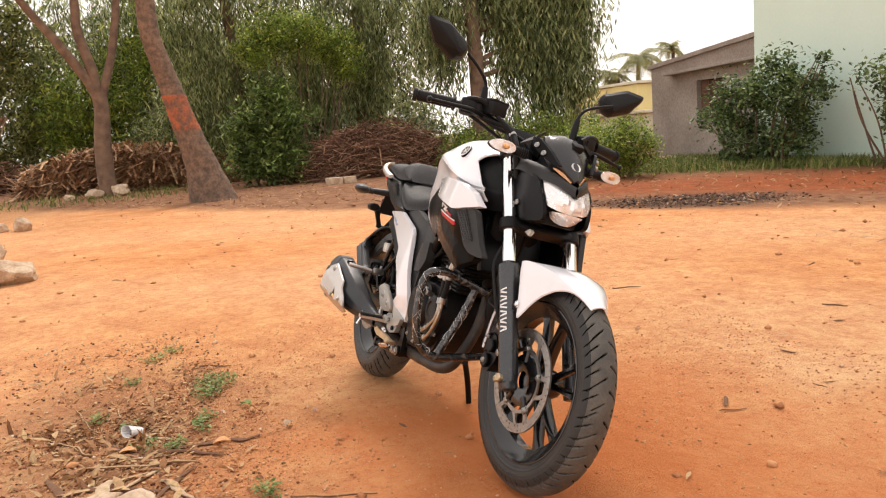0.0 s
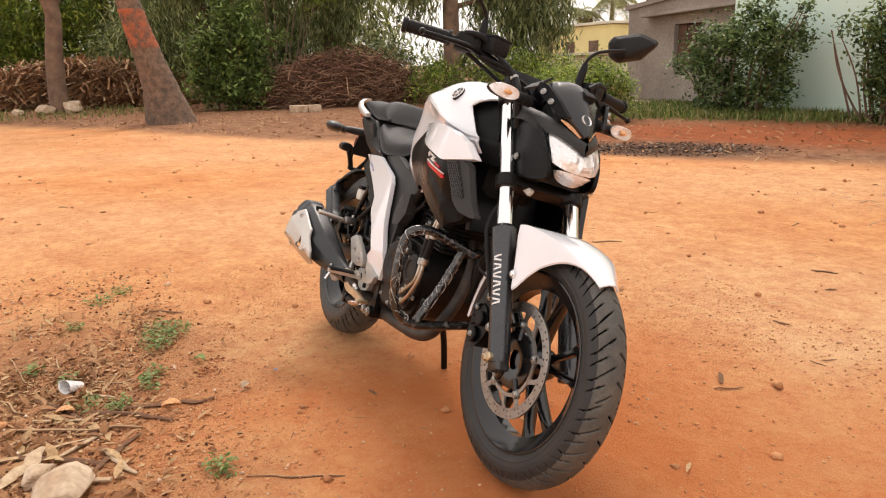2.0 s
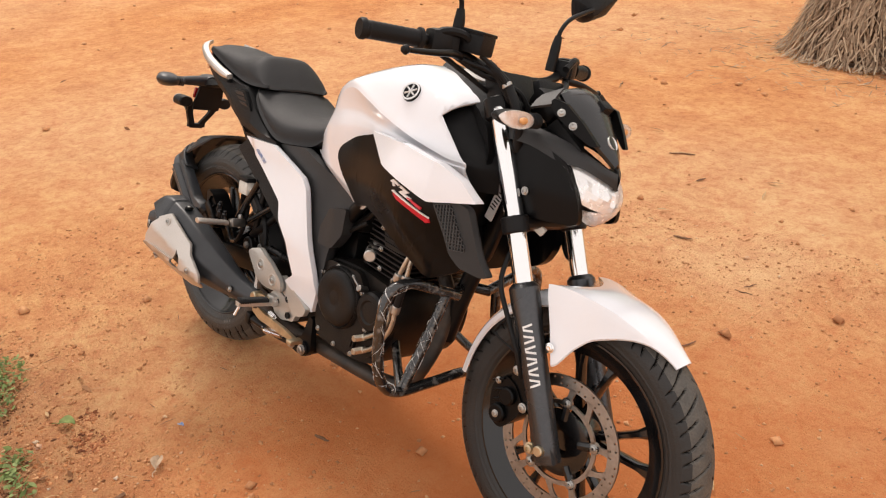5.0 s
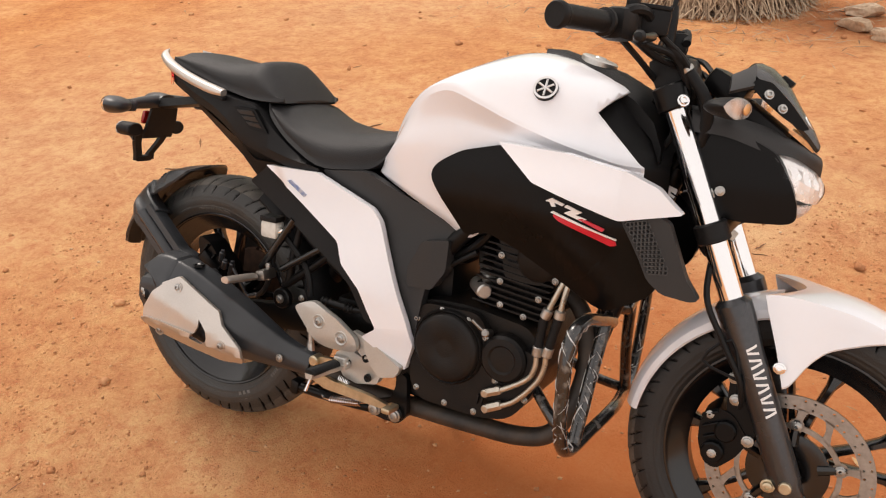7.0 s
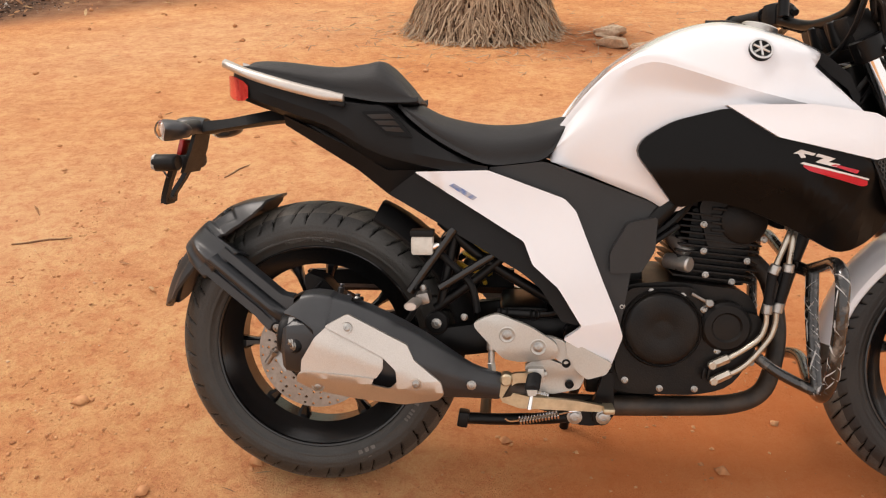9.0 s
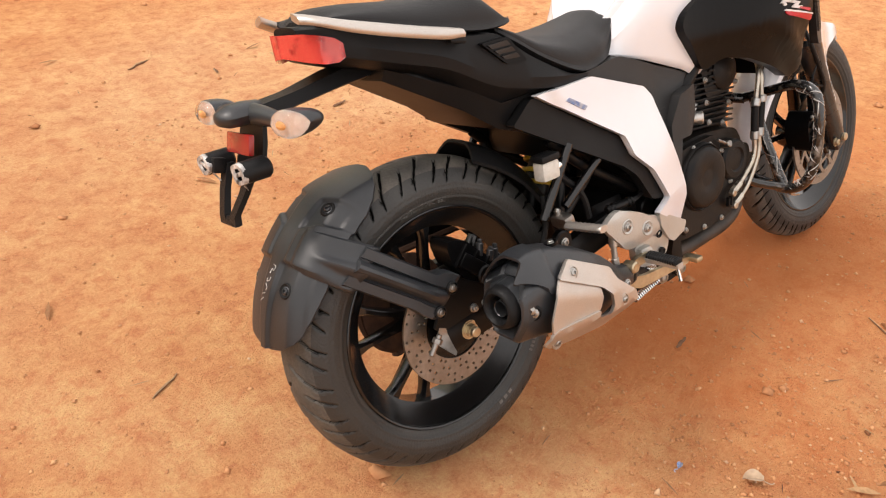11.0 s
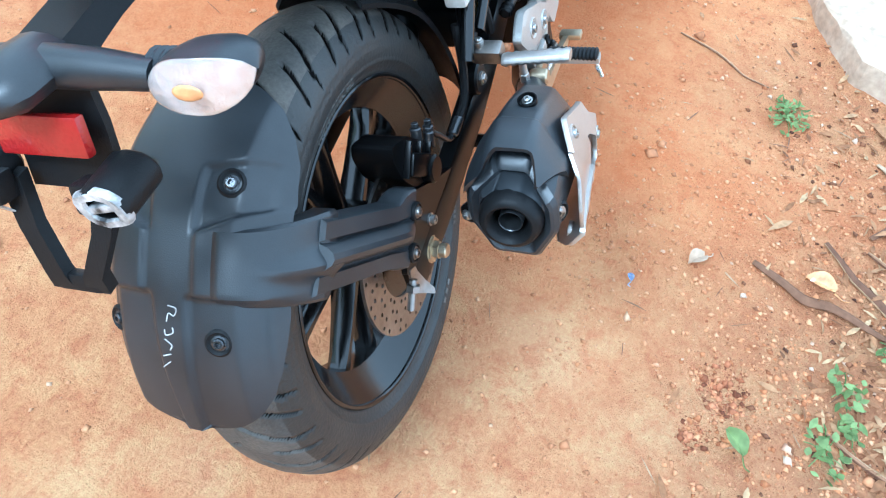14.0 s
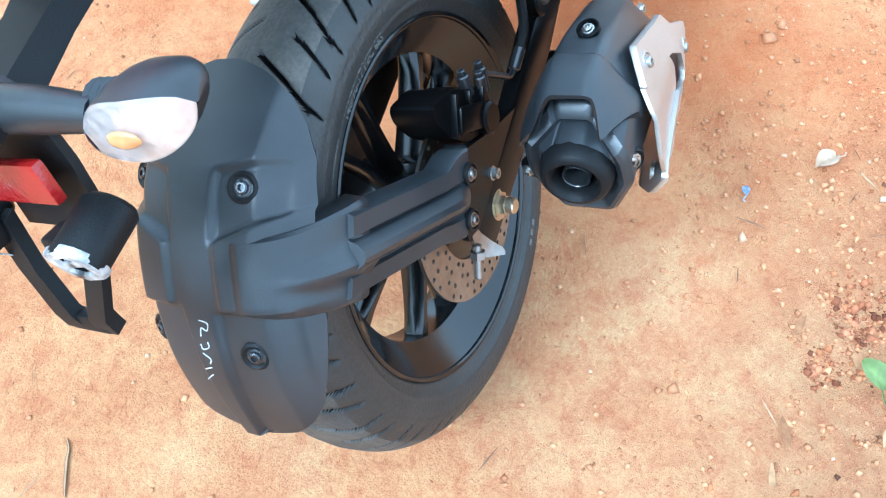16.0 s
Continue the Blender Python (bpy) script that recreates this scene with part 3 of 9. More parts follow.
def front_arch():
    """The front section: a narrow crown that parts into two horns beside the fork, with deep cheeks."""
    bm = bmesh.new()
    outer, inner = [], []
    for f in np.linspace(0, 1, 29):
        w = 0.104 - 0.028 * smooth(f / 0.5) - 0.048 * smooth((f - 0.50) / 0.50) * f
        rc = 0.321 - 0.008 * smooth((f - 0.3) / 0.7)
        re = 0.166 + 0.066 * smooth(f / 0.45) + 0.066 * smooth((f - 0.30) / 0.55)
        horn = 1 - smooth(f / 0.42)
        for rows, dr in ((outer, 0.0), (inner, -0.004)):
            row = []
            for q in np.linspace(-1, 1, 25):
                aq = abs(q)
                top = min(1.0, aq / 0.60)
                side_r = rc - 0.014 + 0.019 * horn
                r = rc - 0.014 * top ** 2.2 + 0.019 * horn * top ** 2.4 if aq <= 0.60 else side_r + (re - side_r) * (aq - 0.60) / 0.40
                yy = math.copysign(w * (0.93 * top if aq <= 0.60 else 0.93 + 0.07 * (aq - 0.60) / 0.40), q)
                a = radians(105.5 - 54.5 * f - 11.0 * (1 - top ** 1.6) * horn - 4.0 * max(0.0, aq - 0.60) / 0.40 * horn)
                if dr:
                    yy *= 1 - 0.003 / max(w, 0.01)
                row.append((1.36 + (r + dr) * math.cos(a), yy, 0.298 + (r + dr) * math.sin(a)))
            rows.append(row)
    return loft_into(bm, [o + i[::-1] for o, i in zip(outer, inner)], True, True)


bm = front_arch()
front_guard = part("front_mudguard", steer(bm), M_WHITE, bike, "glossy white front mudguard with two horns beside the fork", 24)
bm = arch(173, 101, 20, lambda f: 0.050 + 0.022 * smooth(f / 0.8), lambda f: 0.309 + 0.004 * f, lambda f: 0.284 - 0.004 * f)
part("rear_section", steer(bm), M_WHITE, front_guard, "", 28)
bm = bmesh.new()
for s in (-1, 1):
    bolt((1.318, 0.106 * s, 0.494), (0, s, 0), 0.0085, bm)
part("mudguard_bolts", steer(bm), M_CHROME, front_guard)

# yokes, bar and controls
bm = box((1.075, 0, 0.925), (0.060, 0.250, 0.028), 0.010, (0, -24.5, 0))
box((fork_x(0.706), 0, 0.706), (0.056, 0.235, 0.026), 0.010, (0, -24.5, 0), bm)
for s in (-1, 1):
    cyl((fork_x(0.905), 0.105 * s, 0.905), (fork_x(0.945), 0.105 * s, 0.945), 0.031, 20, 0.003, bm)
    cyl((1.050, 0.045 * s, 0.935), (1.035, 0.045 * s, 0.985), 0.018, 16, 0.003, bm)
yoke = part("fork_yoke", steer(bm), M_FRAME, bike)
bm = bmesh.new()
for s in (-1, 1):
    bolt((1.098, 0.137 * s, 0.922), (0.5, 1.0 * s, 0.5), 0.0085, bm, 0.006)
part("pinch_bolts", steer(bm), M_CHROME, yoke)
bm = tube([(0.945, -0.385, 1.026), (0.975, -0.30, 1.028), (1.000, -0.215, 1.026), (1.030, -0.12, 0.998), (1.036, -0.05, 0.988), (1.036, 0.05, 0.988), (1.030, 0.12, 0.998), (1.000, 0.215, 1.026), (0.982, 0.29, 1.030), (0.966, 0.352, 1.033)], 0.011, 14)
handlebar = part("handlebar", steer(bm, BARS), M_FRAME, bike)


def along(p, q, f):
    return tuple(np.array(p) + (np.array(q) - np.array(p)) * f)


for s in (-1, 1):
    e, i = ((0.943, -0.392, 1.025), (0.990, -0.255, 1.028)) if s < 0 else ((0.962, 0.362, 1.033), (1.004, 0.226, 1.031))
    bm = lathe([(0, 0.010), (0, 0.018), (0.004, 0.0205), (0.011, 0.0205), (0.013, 0.016), (0.016, 0.0165), (0.018, 0.0175)] + [(0.02 + 0.006 * k, 0.0168 + 0.0008 * (k % 2)) for k in range(17)] + [(0.122, 0.0170), (0.124, 0.022), (0.130, 0.022), (0.131, 0.012)], e, np.array(i) - np.array(e), 18, None, True)
    part("grip", steer(bm, BARS), M_PLASTIC, handlebar, "ribbed black rubber grip")
    bm = box(along(e, i, 1.16), (0.048, 0.048, 0.052), 0.014, (0, 0, 20 * s))
    box(along(e, i, 1.34), (0.036, 0.030, 0.040), 0.008, (0, 0, 20 * s), bm)
    tube([along(e, i, 1.06), (1.012, 0.240 * s, 1.050), (1.03, 0.20 * s, 1.052), (1.038, 0.165 * s, 1.03)], 0.0085, 8, 5, bm)
    part("switch_housing", steer(bm, BARS), M_PLASTIC, handlebar)
    reach = [(1.030, -0.198, 1.010), (1.055, -0.250, 1.012), (1.066, -0.320, 1.006), (1.066, -0.386, 1.002)] if s < 0 else [(1.026, 0.186, 1.005), (1.042, 0.238, 1.002), (1.040, 0.292, 0.994), (1.030, 0.338, 0.989)]
    bm = tube(reach, [0.008, 0.0075, 0.006, 0.005], 10)
    lathe([(-0.009, 0.001), (-0.007, 0.006), (0, 0.0095), (0.007, 0.006), (0.009, 0.001)], reach[3], (0, 1, 0), 12, bm, True)
    part("brake_lever" if s < 0 else "clutch_lever", steer(bm, BARS), M_FRAME, handlebar)
    if s < 0:
        bm = box((1.035, -0.160, 1.040), (0.052, 0.058, 0.040), 0.006, (0, 4, 12))
        box((1.035, -0.160, 1.062), (0.056, 0.062, 0.007), 0.003, (0, 4, 12), bm)
        part("fluid_reservoir", steer(bm, BARS), M_PLASTIC, handlebar)
    # mirror on its bent stem
    my = 0.192 * s if s < 0 else 0.152
    bm = tube([(1.005, my - 0.002 * s, 1.020), (1.006, my, 1.075), (1.006, my + 0.002 * s, 1.100)], [0.0125, 0.0115, 0.008], 12, 4)
    tube([(1.006, my, 1.085), (1.007, my + 0.006 * s, 1.115), (1.008, my + 0.036 * s, 1.145), (1.004, 0.275 * s, 1.180)], 0.0052, 10, 6, bm)
    stem = part("mirror_stem", steer(bm, BARS), M_FRAME, bike)
    out = [(-0.068, 0.020), (-0.052, 0.036), (0.030, 0.042), (0.086, 0.018), (0.078, 0.004), (0.030, -0.030), (-0.040, -0.036), (-0.066, -0.018)]
    rings = []
    for k, (d, sc) in enumerate(((-0.020, 0.90), (-0.016, 1.0), (-0.006, 1.0), (0.006, 0.86), (0.018, 0.55), (0.026, 0.16))):
        rings.append([(d, px * sc - (1 - sc) * 0.035, pz * sc - (1 - sc) * 0.012) for px, pz in rounded(out, 0.007, 2)])
    bm = loft(rings)
    m = Matrix.Translation((0.986, 0.338 * s if s < 0 else 0.316, 1.203 if s < 0 else 1.198)) @ pose(0, 0, 0, 20 * s, 4, -8 * s) @ Matrix.Diagonal((1.05, 1.08 * s, 1.08, 1))
    head = part("mirror_head", steer(xform(bm, m), BARS), M_PLASTIC, stem, "black angular mirror housing", 16)
cluster = box((1.150, 0, 0.948), (0.075, 0.120, 0.046), 0.014, (0, 28, 0))
part("instrument_panel", steer(cluster, BARS), M_BLACKGLOSS, bike)
bm = bmesh.new()
for pts in (((1.02, -0.205, 1.01), (1.05, -0.15, 0.985), (1.10, -0.07, 0.96), (1.12, -0.04, 0.88), (1.08, -0.03, 0.80)),
            ((1.02, 0.205, 1.01), (1.06, 0.15, 0.985), (1.11, 0.07, 0.95), (1.11, 0.05, 0.86), (1.06, 0.04, 0.78)),
            ((1.03, -0.19, 1.005), (1.075, -0.13, 0.985), (1.10, -0.09, 0.91), (1.06, -0.06, 0.83)),
            ((1.05, -0.16, 1.02), (1.09, -0.12, 0.98), (1.125, -0.085, 0.90), (1.14, -0.08, 0.80)),
            ((1.03, 0.18, 1.0), (1.09, 0.10, 0.99), (1.13, 0.03, 0.93), (1.10, 0.02, 0.84)),
            ((1.00, -0.23, 1.01), (1.03, -0.13, 0.965), (1.04, -0.05, 0.93), (1.0, 0.0, 0.88))):
    tube(pts, 0.0055, 8, 8, bm)
part("control_cables", steer(bm, BARS), M_PLASTIC, bike)
bm = tube([(1.058, -0.150, 1.008), (1.074, -0.140, 0.996), (1.092, -0.118, 0.974), (1.126, -0.116, 0.933), (1.136, -0.108, 0.895), (1.128, -0.090, 0.850)], 0.0105, 12)
loom = part("wiring_loom", steer(bm), M_PLASTIC, bike)
part("loom_band", steer(cyl((1.090, -0.120, 0.9765), (1.095, -0.118, 0.970), 0.0120, 14, 0.001)), M_BOLT, loom, "pale band round the loom")
bm = box((1.060, -0.060, 0.958), (0.050, 0.110, 0.075), 0.012, (0, -24.5, 0))
box((1.062, 0.062, 0.958), (0.050, 0.100, 0.070), 0.012, (0, -24.5, 0), bm)
part("bar_clamp", steer(bm), M_PLASTIC, yoke)

# headlight, its cowl and the fly screen
def cowl_y(x, z):
    return 0.096 - 0.16 * max(0, x - 1.21) - 0.12 * max(0, 0.79 - z) - 0.10 * max(0, z - 0.86)


COWL = [(1.108, 0.896), (1.150, 0.905), (1.190, 0.880), (1.252, 0.850), (1.284, 0.800), (1.296, 0.770), (1.300, 0.742), (1.285, 0.733), (1.222, 0.728), (1.154, 0.731), (1.146, 0.780)]
bm = box((1.180, 0, 0.830), (0.09, 0.165, 0.140), 0.02, (0, 20, 0))
cowl = part("headlight_cowl", steer(bm), M_BLACKGLOSS, bike, "black headlight cowl with sloping side straps")
part("chin", steer(box((1.212, 0, 0.756), (0.10, 0.13, 0.050), 0.015, (0, 4, 0))), M_PLASTIC, cowl)
part("brow_panel", steer(box((1.215, 0, 0.890), (0.10, 0.13, 0.040), 0.015, (0, 34, 0))), M_PLASTIC, cowl)
for s in (-1, 1):
    part("cowl_side", steer(plate(COWL, cowl_y, 0.010, 0.005, s, 0.016)), M_BLACKGLOSS, cowl)
    # broad matt brow above the lamp, running down to a point on the nose
    top_e = crs([(1.104, 0.090, 0.916), (1.165, 0.090, 0.906), (1.222, 0.072, 0.893), (1.268, 0.048, 0.874), (1.304, 0.020, 0.853), (1.318, 0.0, 0.845)], 4)
    low_e = crs([(1.114, 0.110, 0.872), (1.172, 0.108, 0.869), (1.236, 0.090, 0.850), (1.276, 0.064, 0.845), (1.308, 0.026, 0.826), (1.322, 0.0, 0.812)], 4)
    rings = []
    for a, b in zip(top_e, low_e):
        a, b = np.array(a), np.array(b)
        out = np.array((0.35, 0.75, 0.55))
        row = [a - out * 0.010] + [a + (b - a) * q + out * 0.006 * math.sin(math.pi * min(1.0, q * 1.1)) for q in np.linspace(0, 1, 6)] + [b - np.array((0.004, 0.012, -0.002))]
        rings.append([(x, s * y, z) for x, y, z in row])
    part("cowl_strap", steer(loft(rings, False, False)), M_GREYPANEL, cowl, "matt dark grey brow above the lamp", 30)
bm = bmesh.new()
for s in (-1, 1):
    bolt((1.174, 0.098 * s, 0.777), (0, s, 0), 0.007, bm)
part("screen_bolts", steer(bm), M_BOLT, cowl)
def lamp_face(inset, nu=19, nv=8, jitter=0.0, seed=0):
    """The headlight's face from cheek to cheek: its upper edge follows the brow, its lower edge bows down to the nose."""
    r = np.random.RandomState(seed)
    up = crs([(1.238, 0.092, 0.850), (1.274, 0.066, 0.846), (1.306, 0.028, 0.828), (1.322, 0.0, 0.814)], 8)
    dn_ = crs([(1.268, 0.090, 0.814), (1.290, 0.076, 0.784), (1.314, 0.044, 0.770), (1.324, 0.0, 0.766)], 8)
    up, dn_ = np.vstack([up, up[-2::-1] * (1, -1, 1)]), np.vstack([dn_, dn_[-2::-1] * (1, -1, 1)])
    k = np.linspace(0, len(up) - 1, nu)
    rows = []
    for i in k:
        a = np.array([np.interp(i, range(len(up)), up[:, c]) for c in range(3)])
        b = np.array([np.interp(i, range(len(up)), dn_[:, c]) for c in range(3)])
        row = []
        for q in np.linspace(0, 1, nv):
            p = a + (b - a) * q + np.array((0.010, 0, 0.0)) * math.sin(math.pi * q) - np.array((inset, 0, 0))
            p[1] *= 1 - inset * 11
            row.append(p + np.array((1, 0, 0)) * r.normal(0, 1) * jitter * math.sin(math.pi * q))
        rows.append(row)
    return loft(rows, False, False)


lamp = part("headlight", steer(lamp_face(0.0)), M_GLASS, bike, "clear angular headlight with bright facetted reflectors", 20)
lamp.visible_shadow = False
reflector = part("reflector", steer(lamp_face(0.009, 21, 8, 0.0022, 3)), M_REFLECTOR, lamp, "bright facetted reflector", 1)
for s in (-1, 1):
    bm = lathe([(0.006, 0.002), (0.004, 0.012), (0.0, 0.0135), (-0.010, 0.0135)], (1.283, 0.044 * s, 0.806), (1, 0.25 * s, -0.05), 20, None, True)
    part("bulb_shields", steer(bm), M_BOLT, lamp)


def lower_lamp(inset, flat=0.0):
    rings = []
    for q in np.linspace(-1, 1, 13):
        a = q * math.pi / 2
        w, h = (0.058 - inset) * math.sin(a), (0.036 - inset) * max(0.02, math.cos(a)) ** 0.8
        x = 1.300 + 0.018 * math.cos(a) - inset
        rings.append([(x - 0.030 * f * f * (1 - flat), w * (1 - 0.25 * f), 0.766 - h * f) for f in np.linspace(0, 1, 7)])
    return loft(rings, False, False)


low = part("lower_lens", steer(lower_lamp(0.0)), M_GLASS, lamp, "small clear lower lamp", 20)
low.visible_shadow = False
part("reflector", steer(lower_lamp(0.006)), M_REFLECTOR, low, "", 8)
for s in (-1, 1):
    bm = loft([[(1.262 + 0.042 * f, s * (0.056 - 0.040 * f), 0.888 - 0.032 * f + h) for h in (0.007 * math.sin(f * 2.8 + 0.15), -0.003)] + [(1.262 + 0.042 * f, s * (0.044 - 0.034 * f), 0.888 - 0.030 * f)] for f in np.linspace(0, 1, 7)])
    part("amber_marker", steer(bm), M_AMBER, cowl, "amber marker lens")
rings = []
for x, w, z, up in ((1.312, 0.008, 0.864, 0.002), (1.294, 0.030, 0.886, 0.008), (1.264, 0.054, 0.915, 0.015), (1.236, 0.066, 0.945, 0.022), (1.210, 0.072, 0.968, 0.020), (1.192, 0.070, 0.984, 0.012), (1.180, 0.066, 0.986, 0.009)):
    top = [(x + 0.4 * up * (1 - q * q), w * q, z + up * (1 - q * q) - 0.006 * abs(q)) for q in np.linspace(-1, 1, 11)]
    rings.append(top + [(px - 0.004, py, pz - 0.005) for px, py, pz in top[::-1]])
screen = part("fly_screen", steer(loft(rings)), M_SMOKE, bike, "small smoked black fly screen", 30)
for s in (-1, 1):
    bm = plate([(1.196, 0.956), (1.204, 0.968), (1.228, 0.963), (1.262, 0.931), (1.294, 0.893), (1.282, 0.890), (1.250, 0.910), (1.214, 0.938)], lambda x, z: 0.108 - 0.64 * max(0, x - 1.215), 0.008, 0.0025, s, 0.02, 0.004)
    part("screen_bracket", steer(bm), M_BLACKGLOSS, screen)
    wing = [np.array(((1.196 - 0.034 * g + 0.006 * f, s * (0.070 + 0.041 * f + 0.018 * g), 0.991 - 0.035 * f - 0.020 * g * (1 - 0.4 * f)))) for g in (0, 0.5, 1) for f in (0, 0.5, 1)]
    rings = [[wing[3 * k + j] + np.array((-0.002, -s * 0.003, -0.005)) * h for j, h in ((0, 0), (1, -0.6), (2, 0), (2, 1), (1, 1), (0, 1))] for k in range(3)]
    part("screen_wing", steer(loft(rings)), M_GREYPANEL, screen, "matt grey wing beside the fly screen", 30)
bm = bmesh.new()
for s in (-1, 1):
    bolt((1.226, 0.105 * s, 0.944), (0.5, s, 0.4), 0.0065, bm)
    bolt((1.249, 0.091 * s, 0.923), (0.5, s, 0.4), 0.0065, bm)
part("screen_bolts", steer(bm), M_BOLT, screen)
bm = lathe([(-0.001, 0.001), (0.002, 0.015), (0.0005, 0.0155), (-0.002, 0.0155)], (1.288, 0, 0.902), (0.8, 0, 0.6), 24)
part("round_badge", steer(bm), M_DECALSILVER, screen, "round silver badge")
bm = box((1.240, 0.018, 0.965), (0.024, 0.034, 0.020), 0.003, (0, 34, 0))
box((1.222, 0.018, 0.978), (0.030, 0.026, 0.005), 0.002, (0, 40, 0), bm)
part("phone_clip_bracket", steer(bm), M_PLASTIC, screen)

part("wire_plug", steer(box((1.195, -0.048, 0.701), (0.026, 0.016, 0.018), 0.003, (0, 30, 20))), M_RESERVOIR, bike, "pale wiring plug below the headlight")

# turn signals: a leaf-shaped housing with a clear lens
def leaf_signal(p, s, face, reach, material, steered):
    """A pointed oval lamp on a rubber stalk: clear lens on one face, dark shell behind, its tip swept back."""
    put = steer if steered else (lambda b: b)
    along_y = np.linspace(-1, 1, 15)
    tall, wide = (0.0175, 0.041) if steered else (0.0215, 0.039)

    def half(k0, k1, ax, grow=1.0, inset=0.0):
        rings = []
        for v in along_y:
            full = max(0.03, (1 - abs(v) ** 2.3) ** 0.62) if v > 0 else max(0.03, (1 - abs(v) ** 2.6) ** 0.5)
            tip = max(0.0, v)
            c = (p[0] - face * (0.016 * tip ** 2 + inset), p[1] + s * (wide * v * grow + 0.004), p[2] + 0.002 * tip)
            rings.append([(c[0] + face * ax * full * grow * math.cos(a), c[1], c[2] + tall * full * grow * math.sin(a)) for a in np.linspace(k0, k1, 13)])
        return rings
    bm = loft(half(math.pi / 2, 1.5 * math.pi, 0.052), False, False)
    tube([(p[0] - face * 0.022, p[1] - s * reach, p[2] - 0.002), (p[0] - face * 0.020, p[1] - s * reach * 0.72, p[2] - 0.001), (p[0] - face * 0.018, p[1] - s * 0.020, p[2])], [0.0145, 0.0135, 0.0150], 14, 4, bm)
    for k in range(4):
        lathe([(-0.0025, 0.0125), (0, 0.0158), (0.0025, 0.0125)], (p[0] - face * 0.020, p[1] - s * (reach * 0.95 - 0.007 * k), p[2] - 0.001), (0, 1, 0), 16, bm)
    body = part("turn_signal", put(bm), material, bike, "leaf-shaped turn signal with clear lens")
    lens = part("lens", put(loft(half(-math.pi / 2, math.pi / 2, 0.020), False, False)), M_GLASS, body, "clear lens over an amber bulb")
    lens.visible_shadow = False
    part("reflector", put(loft(half(-math.pi / 2, math.pi / 2, 0.004, 0.94, 0.001), False, False)), M_CLEARLENS, body)
    bm = bmesh.new()
    bmesh.ops.create_uvsphere(bm, u_segments=12, v_segments=8, radius=0.0060, matrix=Matrix.Translation((p[0] + face * 0.007, p[1], p[2])) @ Matrix.Diagonal((0.45, 1.9, 0.9, 1)))
    part("bulb", put(bm), M_AMBER, body, "amber bulb")


for s in (-1, 1):
    leaf_signal((1.192, 0.186 * s, 0.918), s, 1, 0.085, M_PLASTIC, True)

# ---------- tank, seat, side panels ----------
from mathutils.bvhtree import BVHTree
TANK = [  # x: crown z, ridge (y, z), belly (y, z), low (y, z)
    (0.488, 0.745, 0.050, 0.742, 0.085, 0.730, 0.094, 0.716),
    (0.520, 0.800, 0.086, 0.786, 0.112, 0.752, 0.108, 0.704),
    (0.560, 0.858, 0.118, 0.836, 0.132, 0.778, 0.120, 0.690),
    (0.610, 0.908, 0.144, 0.880, 0.142, 0.800, 0.126, 0.670),
    (0.670, 0.946, 0.160, 0.902, 0.148, 0.812, 0.130, 0.646),
    (0.735, 0.974, 0.170, 0.886, 0.156, 0.815, 0.132, 0.622),
    (0.800, 0.986, 0.177, 0.864, 0.166, 0.814, 0.136, 0.700),
    (0.860, 0.980, 0.180, 0.846, 0.172, 0.812, 0.138, 0.740),
    (0.920, 0.962, 0.180, 0.830, 0.174, 0.806, 0.140, 0.760),
    (0.980, 0.940, 0.174, 0.816, 0.170, 0.800, 0.140, 0.765),
    (1.020, 0.915, 0.168, 0.808, 0.166, 0.796, 0.140, 0.765),
    (1.060, 0.880, 0.158, 0.806, 0.156, 0.794, 0.135, 0.765)]
rows = []
for x, zt, ry, rz, by, bz, ly, lz in TANK:
    mid = (zt * 0.55 + rz * 0.45)
    half = [(0, zt), (ry * 0.45, zt - 0.006), (ry * 0.80, mid + (zt - mid) * 0.35), (ry * 0.97, rz + 0.018), (ry, rz), (by * 0.985, (rz + bz) / 2 - 0.002), (by, bz), ((by * 0.6 + ly * 0.4), (bz + lz) / 2), (ly, lz)]
    rows.append(np.array([(x, y, z) for y, z in half]).ravel())
rows = crs(rows, 5).reshape(-1, 9, 3)
rings = []
for r in rows:
    h = np.vstack([crs(r[:5], 4)[:-1], crs(r[4:], 4)])
    rings.append(np.vstack([h[::-1] * (1, -1, 1), h[1:]]))
tank_bm = loft([list(r) for r in rings], False, False)
for co, no in (((0.965, 0, 0.891), (0.081, 0, 0.089)), ((0.965, 0, 0.891), (0.77, 0, -0.64))):
    bmesh.ops.bisect_plane(tank_bm, geom=tank_bm.verts[:] + tank_bm.edges[:] + tank_bm.faces[:], plane_co=co, plane_no=no, dist=1e-5)
gone = []
for f in tank_bm.faces:
    m = f.calc_center_median()
    if (m.x - 0.965) * 0.081 + (m.z - 0.891) * 0.089 > 0 and (m.x - 0.965) * 0.77 - (m.z - 0.891) * 0.64 > 0:
        gone.append(f)
bmesh.ops.delete(tank_bm, geom=gone, context="FACES")
tank_bm.normal_update()
tank_tree = BVHTree.FromBMesh(tank_bm)
tank = part("fuel_tank", tank_bm, M_WHITE, bike, "glossy white sculpted fuel tank", 20)
skin = tank.modifiers.new("sheet", "SOLIDIFY")
skin.thickness, skin.offset = 0.005, -1
nose_rows = []
